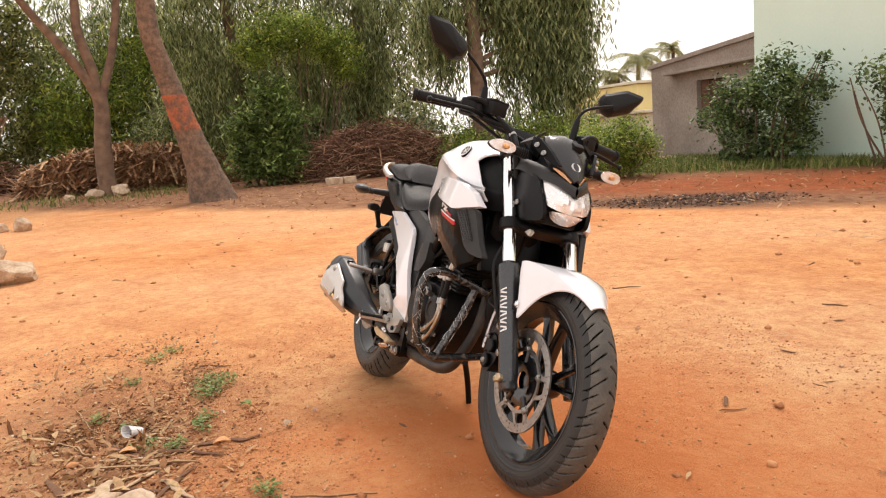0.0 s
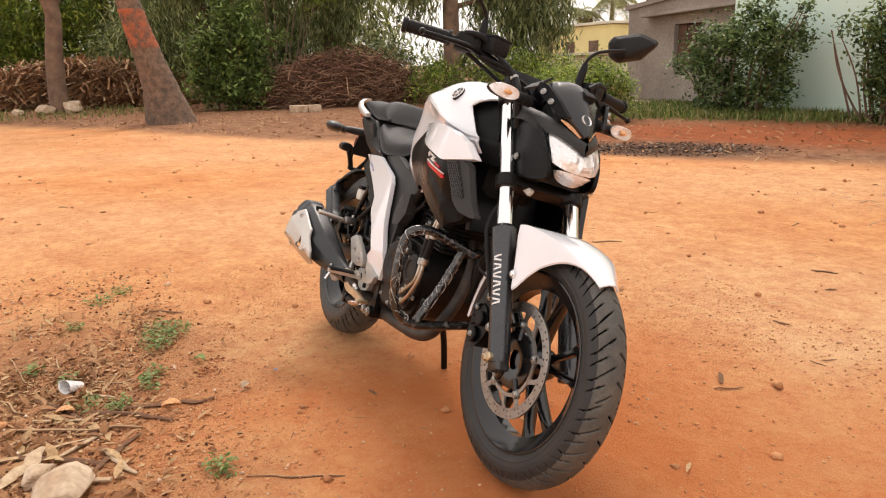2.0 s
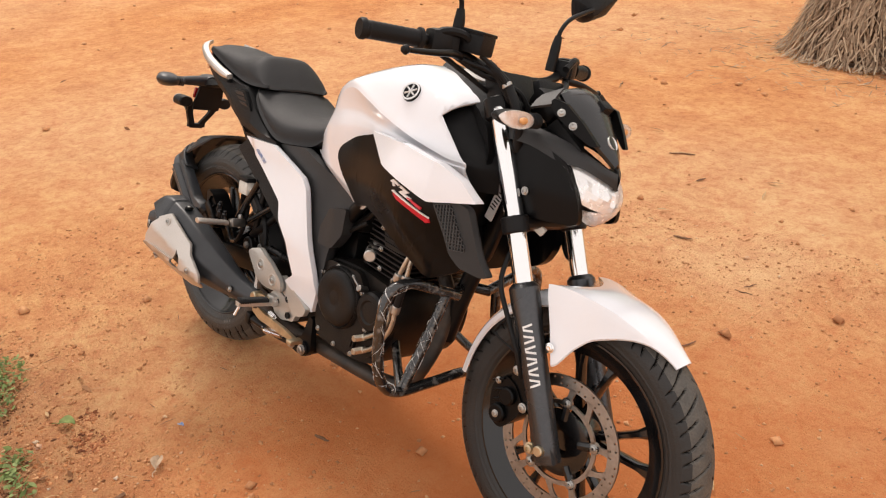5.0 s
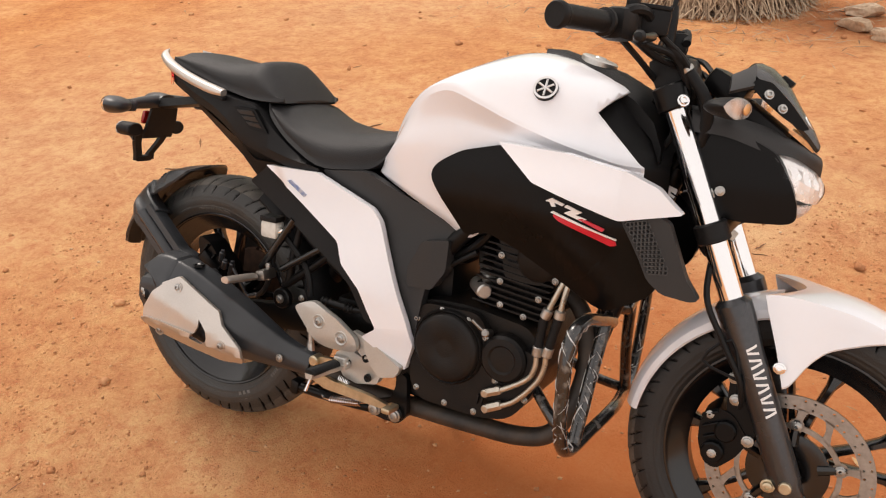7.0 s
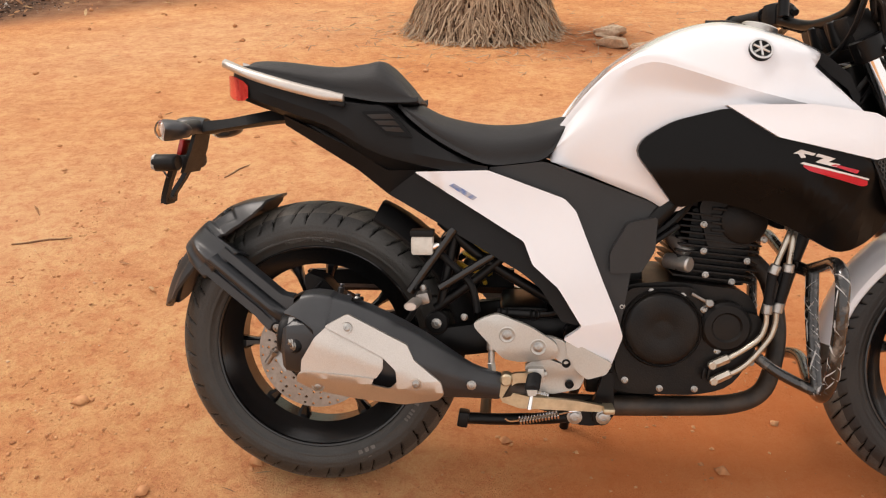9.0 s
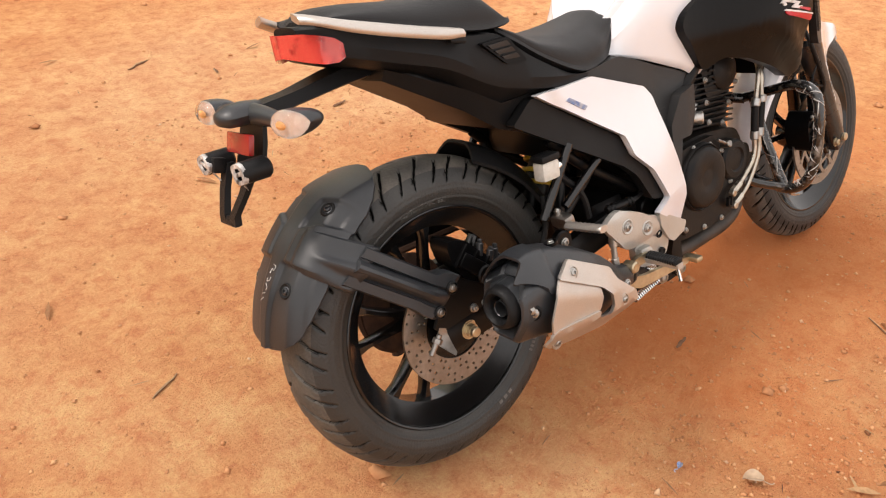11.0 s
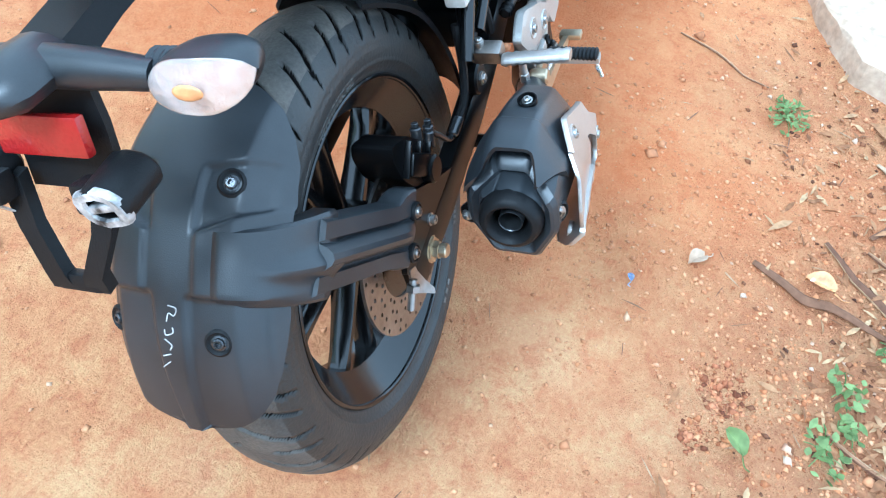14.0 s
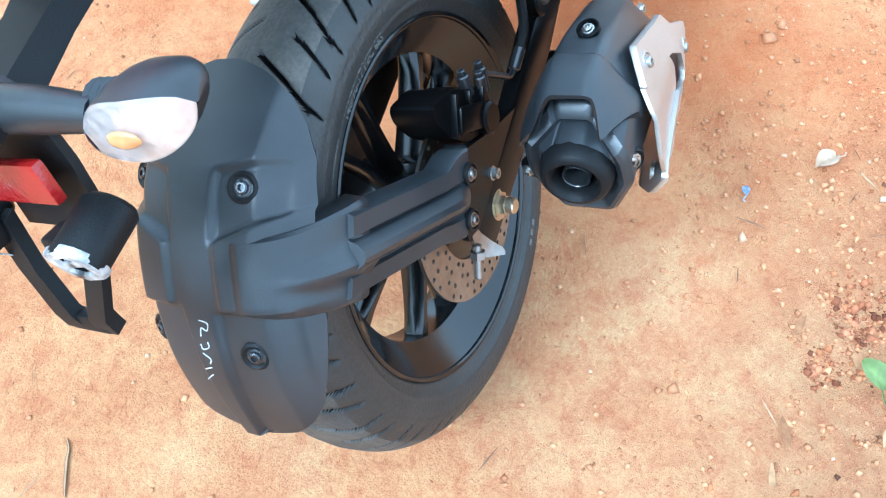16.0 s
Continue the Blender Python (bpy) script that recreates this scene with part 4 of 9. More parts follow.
for x, sc in ((0.93, 0.94), (0.97, 0.92), (1.00, 0.86), (1.03, 0.76), (1.06, 0.62), (1.085, 0.46)):
    cols = list(zip(*TANK))
    zt, ry, rz, by, bz, ly, lz = [float(np.interp(min(x, 1.06), cols[0], c)) for c in cols[1:]]
    mid = zt * 0.55 + rz * 0.45
    half = [(0, zt - 0.012), (ry * 0.45, zt - 0.020), (ry * 0.74, mid + (zt - mid) * 0.25 - 0.012), (ry * 0.92, rz + 0.020), (ry * 0.96, rz), (by, bz), (ly, lz - 0.02)]
    nose_rows.append(np.array([(x, y * sc, z) for y, z in half]).ravel())
nose_rows = crs(nose_rows, 4).reshape(-1, 7, 3)
part("nose_cover", loft([list(np.vstack([crs(h, 3)[::-1] * (1, -1, 1), crs(h, 3)[1:]])) for h in nose_rows], False, False), M_PLASTIC, tank, "dark plastic nose of the tank")
# dark centre cover along the crown, with the filler cap
rings = []
for x, zt, w in ((0.800, 0.988, 0.014), (0.840, 0.988, 0.046), (0.900, 0.972, 0.064), (0.960, 0.953, 0.078), (1.010, 0.928, 0.090), (1.050, 0.894, 0.098), (1.070, 0.850, 0.102)):
    top = [(x, w * q, zt + 0.006 - 0.020 * q * q) for q in np.linspace(-1, 1, 9)]
    rings.append(top + [(px, py * 0.98, pz - 0.03) for px, py, pz in top[::-1]])
part("tank_centre_cover", loft(rings), M_PLASTIC, tank, "black cover along the tank's crown")
bm = lathe([(0, 0.036), (0.010, 0.036), (0.013, 0.032), (0.013, 0.012), (0.016, 0.010), (0.016, 0.001)], (0.905, 0, 0.970), (0.28, 0, 1), 28, None, True)
part("fuel_cap", bm, M_ALU, tank, "round metal fuel cap")
for s in (-1, 1):
    # round badge
    hit = tank_tree.find_nearest(Vector((0.866, 0.160 * s, 0.924)))
    c, nrm = np.array(hit[0]), np.array(hit[1])
    nrm = nrm if nrm[1] * s > 0 else -nrm
    bm = lathe([(-0.004, 0.0225), (0.0035, 0.0225), (0.0045, 0.021), (0.004, 0.019), (0.004, 0.0005)], c, nrm, 28, None, True)
    badge = part("round_badge", bm, M_BLACKGLOSS, bike, "round black badge with a silver emblem")
    bm = lathe([(0.0044, 0.0222), (0.0056, 0.0222), (0.0056, 0.0182), (0.0044, 0.0182)], c, nrm, 28, None)
    nn = nrm / np.linalg.norm(nrm)
    u = np.cross(nn, (0, 0, 1)); u /= np.linalg.norm(u)
    v = np.cross(nn, u)
    for k in range(3):
        a = math.pi / 3 * k + 0.5
        d = math.cos(a) * u + math.sin(a) * v
        tube([c + nn * 0.0045 - d * 0.016, c + nn * 0.0045 + d * 0.016], 0.0022, 6, 2, bm, True, True)
    part("emblem", bm, M_DECALSILVER, badge)


def scoop_y(x, z):
    return 0.160 + 0.064 * smooth((x - 0.64) / 0.34) - 0.34 * max(0, 0.700 - z) - 0.10 * max(0, z - 0.76) - 0.50 * max(0, x - 1.04)


SHROUD = [(0.728, 0.625), (0.645, 0.735), (0.657, 0.762), (0.712, 0.794), (0.812, 0.819), (0.880, 0.770), (0.960, 0.745), (1.045, 0.726), (1.070, 0.705), (1.118, 0.628), (1.100, 0.585), (1.022, 0.545), (0.940, 0.590), (0.850, 0.630), (0.775, 0.648)]
WEDGE = [(0.800, 0.822), (0.940, 0.822), (1.050, 0.805), (1.100, 0.782), (1.142, 0.742), (1.085, 0.731), (1.050, 0.724), (0.885, 0.764)]
INTAKE = [(1.049, 0.724), (1.101, 0.735), (1.123, 0.727), (1.160, 0.634), (1.184, 0.599), (1.170, 0.595), (1.125, 0.604), (1.100, 0.627), (1.083, 0.663)]


def intake_y(x):
    return 0.222 - 0.41 * (x - 1.05)


for s in (-1, 1):
    bm = plate(SHROUD, lambda x, z: scoop_y(x, z) + 0.010 * smooth((0.055 - abs(x - 0.99 + 1.1 * (z - 0.63))) / 0.05) * smooth((0.70 - z) / 0.05), 0.022, 0.006, s, 0.016, 0.02)
    shroud = part("radiator_shroud", bm, M_BLACKGLOSS, bike, "gloss black side shroud with red and white stripes", 30)
    bm = plate(WEDGE, lambda x, z: scoop_y(x, z) + 0.010 + 0.008 * smooth((0.82 - z) / 0.09), 0.02, 0.003, s, 0.012, 0.004)
    part("shoulder_panel", bm, M_WHITE, shroud, "glossy white shoulder panel", 30)
    bm = plate(INTAKE, lambda x, z: intake_y(x), 0.016, 0.005, s, 0.02, 0.008)
    intake = part("intake_cover", bm, M_GREYPANEL, bike, "matt black intake cover with a honeycomb mesh")
    bm = plate([(1.057, 0.722), (1.088, 0.729), (1.133, 0.640), (1.104, 0.639)], lambda x, z: intake_y(x) + 0.0012, 0.004, 0.0008, s, 0.03, 0.004)
    part("intake_backing", bm, M_BLACKGLOSS, intake)
    bm = bmesh.new()
    for i in range(13):
        for j in range(5):
            f = (i + 0.5) / 13
            g = (j + 0.5 + (0.25 if i % 2 else -0.25)) / 5
            x = 1.0585 + 0.0295 * g + 0.0455 * f
            z = 0.721 + 0.007 * g - (0.082 + 0.006 * g) * f
            lathe([(-0.002, 0.0050), (0.0030, 0.0050), (0.0030, 0.0036), (-0.002, 0.0036)], (x, s * (intake_y(x) + 0.0018), z), (0.41, s, 0), 6, bm)
    part("honeycomb", bm, M_HONEY, intake)
    # stripes and plain bars for the model name
    stripe = lambda x, z: scoop_y(x, z) + 0.0030
    bm = plate([(0.930, 0.712), (0.934, 0.718), (1.044, 0.686), (1.046, 0.678), (1.036, 0.676), (0.942, 0.704)], stripe, 0.003, 0.001, s, 0.02, 0.002)
    part("red_stripe", bm, M_DECALRED, shroud, "red stripe")
    bm = plate([(0.976, 0.714), (0.984, 0.716), (1.026, 0.705), (1.022, 0.699)], stripe, 0.003, 0.0008, s, 0.02, 0.002)
    part("red_stripe", bm, M_DECALRED, shroud, "short red stripe")
    bm = plate([(0.925, 0.717), (0.930, 0.720), (1.046, 0.690), (1.046, 0.687)], lambda x, z: stripe(x, z) + 0.001, 0.003, 0.0003, s, 0.02, 0.001)
    plate([(0.913, 0.735), (0.925, 0.742), (0.950, 0.735), (0.946, 0.731), (0.930, 0.735), (0.934, 0.728), (0.926, 0.727), (0.922, 0.734)], stripe, 0.003, 0.0006, s, 0.02, 0.001, bm)
    plate([(0.954, 0.735), (0.984, 0.726), (0.972, 0.720), (0.993, 0.716), (0.984, 0.711), (0.950, 0.720), (0.964, 0.727), (0.950, 0.730)], stripe, 0.003, 0.0006, s, 0.02, 0.001, bm)
    part("white_marks", bm, M_DECALWHITE, shroud, "white lettering bars and thin line")

# rider's seat and pillion seat
def cushion(sections, across=9):
    rows = []
    for x, zt, w, zb, tw in sections:
        half = [(0, zt), (tw * 0.6, zt - 0.002), (tw, zt - 0.010), (w * 0.97, zt * 0.55 + zb * 0.45), (w, zb + 0.012), (w * 0.96, zb), (0, zb - 0.004)]
        rows.append(np.array([(x, y, z) for y, z in half]).ravel())
    rows = crs(rows, 4).reshape(-1, 7, 3)
    rings = []
    for r in rows:
        h = crs(r, 3)
        rings.append(list(np.vstack([h * (1, -1, 1), h[-2:0:-1]])))
    return loft(rings)


bm = cushion([(0.186, 0.836, 0.100, 0.822, 0.075), (0.215, 0.834, 0.122, 0.795, 0.088), (0.274, 0.806, 0.134, 0.752, 0.092), (0.358, 0.789, 0.138, 0.712, 0.092), (0.430, 0.789, 0.122, 0.712, 0.080), (0.480, 0.797, 0.100, 0.722, 0.062), (0.520, 0.804, 0.082, 0.768, 0.050), (0.540, 0.796, 0.070, 0.786, 0.042)])
part("rider_seat", bm, M_SEAT, bike, "black grained vinyl rider seat")
bm = cushion([(-0.142, 0.908, 0.070, 0.898, 0.050), (-0.120, 0.922, 0.088, 0.894, 0.066), (-0.060, 0.921, 0.098, 0.878, 0.076), (0.047, 0.909, 0.108, 0.850, 0.084), (0.110, 0.914, 0.114, 0.838, 0.082), (0.150, 0.918, 0.116, 0.832, 0.078), (0.190, 0.882, 0.114, 0.830, 0.084), (0.216, 0.850, 0.106, 0.830, 0.088), (0.226, 0.838, 0.098, 0.832, 0.086)])
part("pillion_seat", bm, M_SEAT, bike, "black grained vinyl pillion seat")

# tail: body, grab rails, tail lamp
TAIL = [(-0.168, 0.902, 0.040, 0.862), (-0.150, 0.900, 0.064, 0.846), (-0.120, 0.895, 0.093, 0.834), (-0.024, 0.866, 0.122, 0.800), (0.050, 0.845, 0.134, 0.772), (0.123, 0.833, 0.140, 0.715), (0.168, 0.826, 0.142, 0.690), (0.230, 0.778, 0.146, 0.692), (0.300, 0.735, 0.150, 0.694), (0.365, 0.706, 0.148, 0.696)]
rows = crs([(x, zt, w, zb) for x, zt, w, zb in TAIL], 4)
rings = []
for x, zt, w, zb in rows:
    zm = zt * 0.35 + zb * 0.65
    rings.append([(x, -w * 0.70, zt), (x, -w * 0.93, zt - 0.004), (x, -w, zm + 0.01), (x, -w * 0.97, zm - 0.01), (x, -w * 0.72, zb), (x, 0, zb - 0.004), (x, w * 0.72, zb), (x, w * 0.97, zm - 0.01), (x, w, zm + 0.01), (x, w * 0.93, zt - 0.004), (x, w * 0.70, zt), (x, 0, zt + 0.002)])
tail = part("tail_cowl", loft(rings), M_PLASTIC, bike, "black tapering tail cowl", 24)
bm = loft([[(-0.05, y, z) for y, z in ((-0.09, 0.81), (0.09, 0.81), (0.075, 0.79), (-0.075, 0.79))], [(0.10, y, z) for y, z in ((-0.11, 0.74), (0.11, 0.74), (0.09, 0.700), (-0.09, 0.700))], [(0.165, y, z) for y, z in ((-0.12, 0.70), (0.12, 0.70), (0.10, 0.650), (-0.10, 0.650))], [(0.30, y, z) for y, z in ((-0.12, 0.70), (0.12, 0.70), (0.09, 0.60), (-0.09, 0.60))]])
part("undertray", bm, M_PLASTIC, tail)
for s in (-1, 1):
    g = [(0.118, 0.816), (0.180, 0.816), (0.220, 0.765), (0.170, 0.770)]
    bm = plate(g, lambda x, z: 0.1440, 0.014, 0.002, s, 0.03, 0.006)
    vent = part("side_vent", bm, M_BLACKGLOSS, bike)
    for k in range(3):
        bm = plate([(0.130 + 0.014 * k, 0.810 - 0.012 * k), (0.174 + 0.010 * k, 0.811 - 0.013 * k), (0.184 + 0.010 * k, 0.801 - 0.013 * k), (0.140 + 0.014 * k, 0.802 - 0.012 * k)], lambda x, z: 0.1470 - 0.4 * max(0, 0.806 - 0.0115 * k - z), 0.008, 0.001, s, 0.03, 0.001)
        part("slat", bm, M_GREYPANEL, vent)
    rail = crs([(0.084, 0.140, 0.842), (0.03, 0.140, 0.852), (-0.05, 0.131, 0.873), (-0.115, 0.112, 0.893), (-0.158, 0.088, 0.910), (-0.178, 0.066, 0.917)], 5)
    rings = []
    for k, (x, y, z) in enumerate(rail):
        f = k / (len(rail) - 1)
        h = (0.0100 - 0.0030 * smooth((f - 0.4) / 0.5)) * (0.72 + 0.28 * smooth(f / 0.15))
        w = 0.0115 + 0.0045 * smooth((f - 0.4) / 0.5)
        lean = 0.35 + 0.25 * f
        ring = []
        for u, v in rounded([(-1, -0.8), (-0.7, 1), (0.75, 1), (1, 0.1), (0.6, -1), (-0.5, -1)], 0.35, 2):
            ring.append((x, s * (y + w * u * math.cos(lean) - h * v * math.sin(lean) * 0.4), z + h * v - w * u * math.sin(lean) * 0.5))
        rings.append(ring)
    part("grab_rail", loft(rings), M_SHIELD, bike, "silver satin grab rail", 30)
    part("rail_end", box((0.070, s * 0.139, 0.832), (0.034, 0.016, 0.010), 0.004, (0, 12, 0)), M_PLASTIC, bike)
    # tail lamp: a wedge from the tail's tip along its flank, deep red inside a clear skin
    def lamp_rings(grow, depth):
        out = []
        for x, y, z0, z1 in ((-0.180, 0.000, 0.893, 0.856), (-0.177, 0.028, 0.893, 0.853), (-0.164, 0.054, 0.891, 0.846), (-0.146, 0.076, 0.885, 0.840), (-0.130, 0.090, 0.878, 0.840), (-0.120, 0.096, 0.868, 0.846)):
            zc = (z0 + z1) / 2
            nx, ny = -0.85 + 4.0 * (x + 0.18), 0.2 + 8.0 * (x + 0.18)
            out.append([(x + depth * nx, s * (y + depth * min(1.0, ny)), zc + (z0 - zc) * grow * q) for q in (1.0, 0.5, 0.0, -0.5, -1.0)])
        return out
    part("tail_lamp", loft(lamp_rings(1.0, 0.0), False, False), M_REDLENS, tail, "red tail lamp lens", 20)
    bm = loft(lamp_rings(1.02, 0.005), False, False)
    clear = part("clear_lens", bm, M_GLASS, tail, "clear outer skin of the tail lamp", 20)
    clear.visible_shadow = False

# number plate stay with rear signals
bm = loft([[(x, w * a, z + h * b) for a, b in ((-1, -0.6), (-0.7, 1), (0.7, 1), (1, -0.6), (0.6, -1), (-0.6, -1))] for x, z, w, h in ((-0.02, 0.812, 0.050, 0.014), (-0.10, 0.806, 0.046, 0.014), (-0.19, 0.792, 0.034, 0.012), (-0.245, 0.785, 0.034, 0.014))])
stay = part("number_plate_stay", bm, M_PLASTIC, bike, "black number plate stay without a plate")
bm = tube([(-0.262, -0.112, 0.782), (-0.262, -0.06, 0.786), (-0.262, 0, 0.788), (-0.262, 0.06, 0.786), (-0.262, 0.112, 0.782)], [0.012, 0.016, 0.018, 0.016, 0.012], 12, 5)
loft_into(bm, [[(x, 0.036 * math.sin(a) * k, 0.790 + 0.020 * math.cos(a) * k) for a in np.linspace(0, 2 * math.pi, 12, endpoint=False)] for x, k in ((-0.245, 0.8), (-0.275, 1.0), (-0.300, 0.9), (-0.316, 0.55), (-0.320, 0.2))])
part("lamp_bar", bm, M_PLASTIC_DUSTY, stay, "rounded number plate lamp housing")
bm = loft([[(-0.262 - d, w * q, z) for q in (-1, 1)] + [(-0.268 - d + 0.014, w * q, z) for q in (1, -1)] for z, w, d in ((0.775, 0.042, 0.0), (0.740, 0.046, 0.010), (0.715, 0.048, 0.020), (0.690, 0.046, 0.030))])
part("backing", bm, M_PLASTIC, stay)
bm = box((-0.290, 0, 0.745), (0.010, 0.088, 0.034), 0.003, (0, 16, 0))
part("rear_reflector", bm, M_RED, stay, "rectangular red reflector")
for s in (-1, 1):
    bm = loft([[(x + 0.006, s * (y - w), z), (x + 0.006, s * (y + w), z), (x - 0.006, s * (y + w), z), (x - 0.006, s * (y - w), z)] for x, y, z, w in ((-0.300, 0.048, 0.712, 0.012), (-0.320, 0.038, 0.674, 0.010), (-0.338, 0.020, 0.640, 0.010), (-0.340, 0.018, 0.624, 0.012))])
    part("plate_frame", bm, M_PLASTIC, stay)
bm = box((-0.339, 0, 0.629), (0.012, 0.046, 0.016), 0.003, (0, 20, 0))
part("plate_foot", bm, M_PLASTIC, stay)
for s in (-1, 1):
    oval = [(0.024 * math.cos(a), 0.0180 * math.sin(a)) for a in np.linspace(0, 2 * math.pi, 18, endpoint=False)]
    bm = loft([[(-0.334 + d, s * 0.070 + y * k, 0.714 + z * k) for y, z in oval] for d, k in ((0.050, 0.85), (0.046, 1.0), (0.003, 1.0), (0.0, 0.94), (0.0, 0.70), (0.012, 0.66))])
    box((-0.318, s * 0.048, 0.712), (0.022, 0.020, 0.026), 0.004, (0, 16, 0), bm)
    ear = part("bracket_ear", bm, M_PLASTIC, stay)
    bm = loft([[(-0.3345 + d, s * 0.070 + y * k + 0.0016 * math.sin(5 * math.atan2(z, y) + s), 0.714 + z * k * (1 + 0.06 * math.sin(4 * math.atan2(z, y)))) for y, z in oval] for d, k in ((0.006, 1.012), (0.002, 1.012), (-0.0008, 0.95), (-0.0008, 0.62), (0.002, 0.56))], True, False)
    part("scraped_rim", bm, M_BARE, ear, "scraped bare metal rim")
    bm = box((-0.329, s * 0.070, 0.714), (0.010, 0.030, 0.007), 0.002, (s * 14, 0, 0))
    part("torn_core", bm, M_BARE, ear)
    bm = plate([(s * 0.050, 0.700), (s * 0.062, 0.704), (s * 0.054, 0.682), (s * 0.046, 0.678)], lambda x, z: 0.3275 - 0.5 * (0.70 - z), 0.001, 0.0003, -1, 0.05, 0.002)
    for v in bm.verts:
        v.co.x, v.co.y = v.co.y, v.co.x
    part("scraped_patch", bm, M_BARE, ear)
    leaf_signal((-0.272, 0.150 * s, 0.782), s, -1, 0.045, M_PLASTIC_DUSTY, False)

# side panels
def side_y(x, z):
    return 0.150 + 0.020 * smooth((0.66 - z) / 0.2) - 0.20 * max(0, 0.40 - z) - 0.02 * smooth((x - 0.52) / 0.15)


for s in (-1, 1):
    bm = plate([(0.362, 0.706), (0.476, 0.717), (0.725, 0.622), (0.690, 0.606), (0.655, 0.560), (0.635, 0.440), (0.618, 0.330), (0.560, 0.400), (0.515, 0.600)], lambda x, z: side_y(x, z) - 0.018 + 0.012 * smooth((x - 0.60) / 0.05), 0.02, 0.006, s, 0.03)
    grey = part("frame_cover", bm, M_GREYPANEL, bike, "dark grey frame cover")
    bm = plate([(0.604, 0.500), (0.603, 0.540), (0.636, 0.600), (0.693, 0.611), (0.690, 0.545), (0.664, 0.504)], lambda x, z: 0.149 + 0.10 * max(0.0, min(x - 0.60, 0.05)) - 0.25 * max(0.0, x - 0.662), 0.03, 0.0035, s, 0.012, 0.008)
    part("pivot_cover", bm, M_GREYPANEL, grey)
    bm = plate([(0.222, 0.699), (0.366, 0.702), (0.514, 0.647), (0.536, 0.623), (0.588, 0.490), (0.618, 0.418), (0.632, 0.375), (0.612, 0.313), (0.514, 0.372), (0.550, 0.398), (0.503, 0.475), (0.453, 0.520), (0.436, 0.565)], lambda x, z: side_y(x, z) + 0.006 * smooth((x - 0.25 - 0.62 * (0.70 - z)) / 0.012), 0.012, 0.003, s, 0.010, 0.006)
    white = part("side_panel", bm, M_WHITE, bike, "glossy white side panel running down to the footrest", 30)
    bm = plate([(0.168, 0.655), (0.222, 0.696), (0.438, 0.562), (0.455, 0.517), (0.505, 0.472), (0.550, 0.396), (0.512, 0.404), (0.470, 0.470), (0.435, 0.500), (0.340, 0.556)], lambda x, z: side_y(x, z) - 0.012, 0.02, 0.006, s, 0.03, 0.008)
    part("lower_trim", bm, M_PLASTIC, white)
    bm = plate([(0.290, 0.673), (0.300, 0.677), (0.345, 0.650), (0.337, 0.644)], lambda x, z: side_y(x, z) + 0.0078, 0.002, 0.0004, s, 0.03, 0.001)
    part("small_label", bm, M_BLUELABEL, white, "small blue printed label")
# dark inner bulk: airbox, battery box, frame spine
bm = box((0.50, 0, 0.62), (0.42, 0.20, 0.15), 0.03)
box((0.60, 0, 0.52), (0.16, 0.17, 0.16), 0.02, (0, 0, 0), bm)
box((0.90, 0, 0.72), (0.26, 0.18, 0.14), 0.03, (0, 10, 0), bm)
part("airbox", bm, M_FRAME, bike)
bm = box((1.010, 0, 0.640), (0.030, 0.20, 0.17), 0.006, (0, -12, 0))
part("radiator", bm, M_BLACKGLOSS, bike)

# frame
bm = tube([(1.085, 0, 0.90), (1.13, 0, 0.77)], 0.034, 16, 2, None, True, True)
tube([(1.08, 0, 0.80), (1.03, 0, 0.62), (0.985, 0, 0.48), (0.955, 0, 0.36)], 0.022, 12, 6, bm)
for s in (-1, 1):
    tube([(1.07, 0.03 * s, 0.85), (0.95, 0.10 * s, 0.76), (0.75, 0.12 * s, 0.66), (0.62, 0.11 * s, 0.50), (0.56, 0.10 * s, 0.34)], 0.018, 10, 6, bm)
    tube([(0.66, 0.11 * s, 0.60), (0.76, 0.10 * s, 0.64), (0.70, 0.105 * s, 0.575), (0.60, 0.10 * s, 0.55)], 0.010, 8, 6, bm)
    tube([(0.64, 0.10 * s, 0.66), (0.40, 0.11 * s, 0.68), (0.10, 0.09 * s, 0.74), (-0.04, 0.06 * s, 0.82)], 0.014, 10, 6, bm)
    tube([(0.52, 0.10 * s, 0.42), (0.36, 0.115 * s, 0.52), (0.27, 0.115 * s, 0.60)], 0.011, 10, 4, bm)
    tube([(0.27, 0.118 * s, 0.425), (0.285, 0.118 * s, 0.50), (0.30, 0.115 * s, 0.58)], 0.010, 10, 4, bm)
    tube([(0.26, 0.118 * s, 0.42), (0.34, 0.118 * s, 0.48), (0.40, 0.115 * s, 0.53)], 0.010, 10, 4, bm)
part("frame", bm, M_FRAME, bike)

# swing arm
bm = bmesh.new()
for s in (-1, 1):
    loft_into(bm, [[(x, s * (y + w * a), z + h * b) for a, b in ((-1, -0.8), (-0.8, -1), (0.8, -1), (1, -0.8), (1, 0.8), (0.8, 1), (-0.8, 1), (-1, 0.8))] for x, y, z, w, h in ((0.54, 0.085, 0.372, 0.016, 0.030), (0.40, 0.100, 0.362, 0.016, 0.032), (0.25, 0.112, 0.345, 0.014, 0.030), (0.08, 0.116, 0.322, 0.013, 0.028), (-0.05, 0.116, 0.310, 0.012, 0.026))])
box((0.44, 0, 0.385), (0.10, 0.19, 0.07), 0.015, (0, 0, 0), bm)
cyl((0.54, -0.12, 0.37), (0.54, 0.12, 0.37), 0.022, 18, 0.003, bm)
swing = part("swing_arm", bm, M_FRAME, bike, "black box-section swing arm")
bm = cyl((0, -0.150, 0.312), (0, 0.150, 0.312), 0.010, 16)
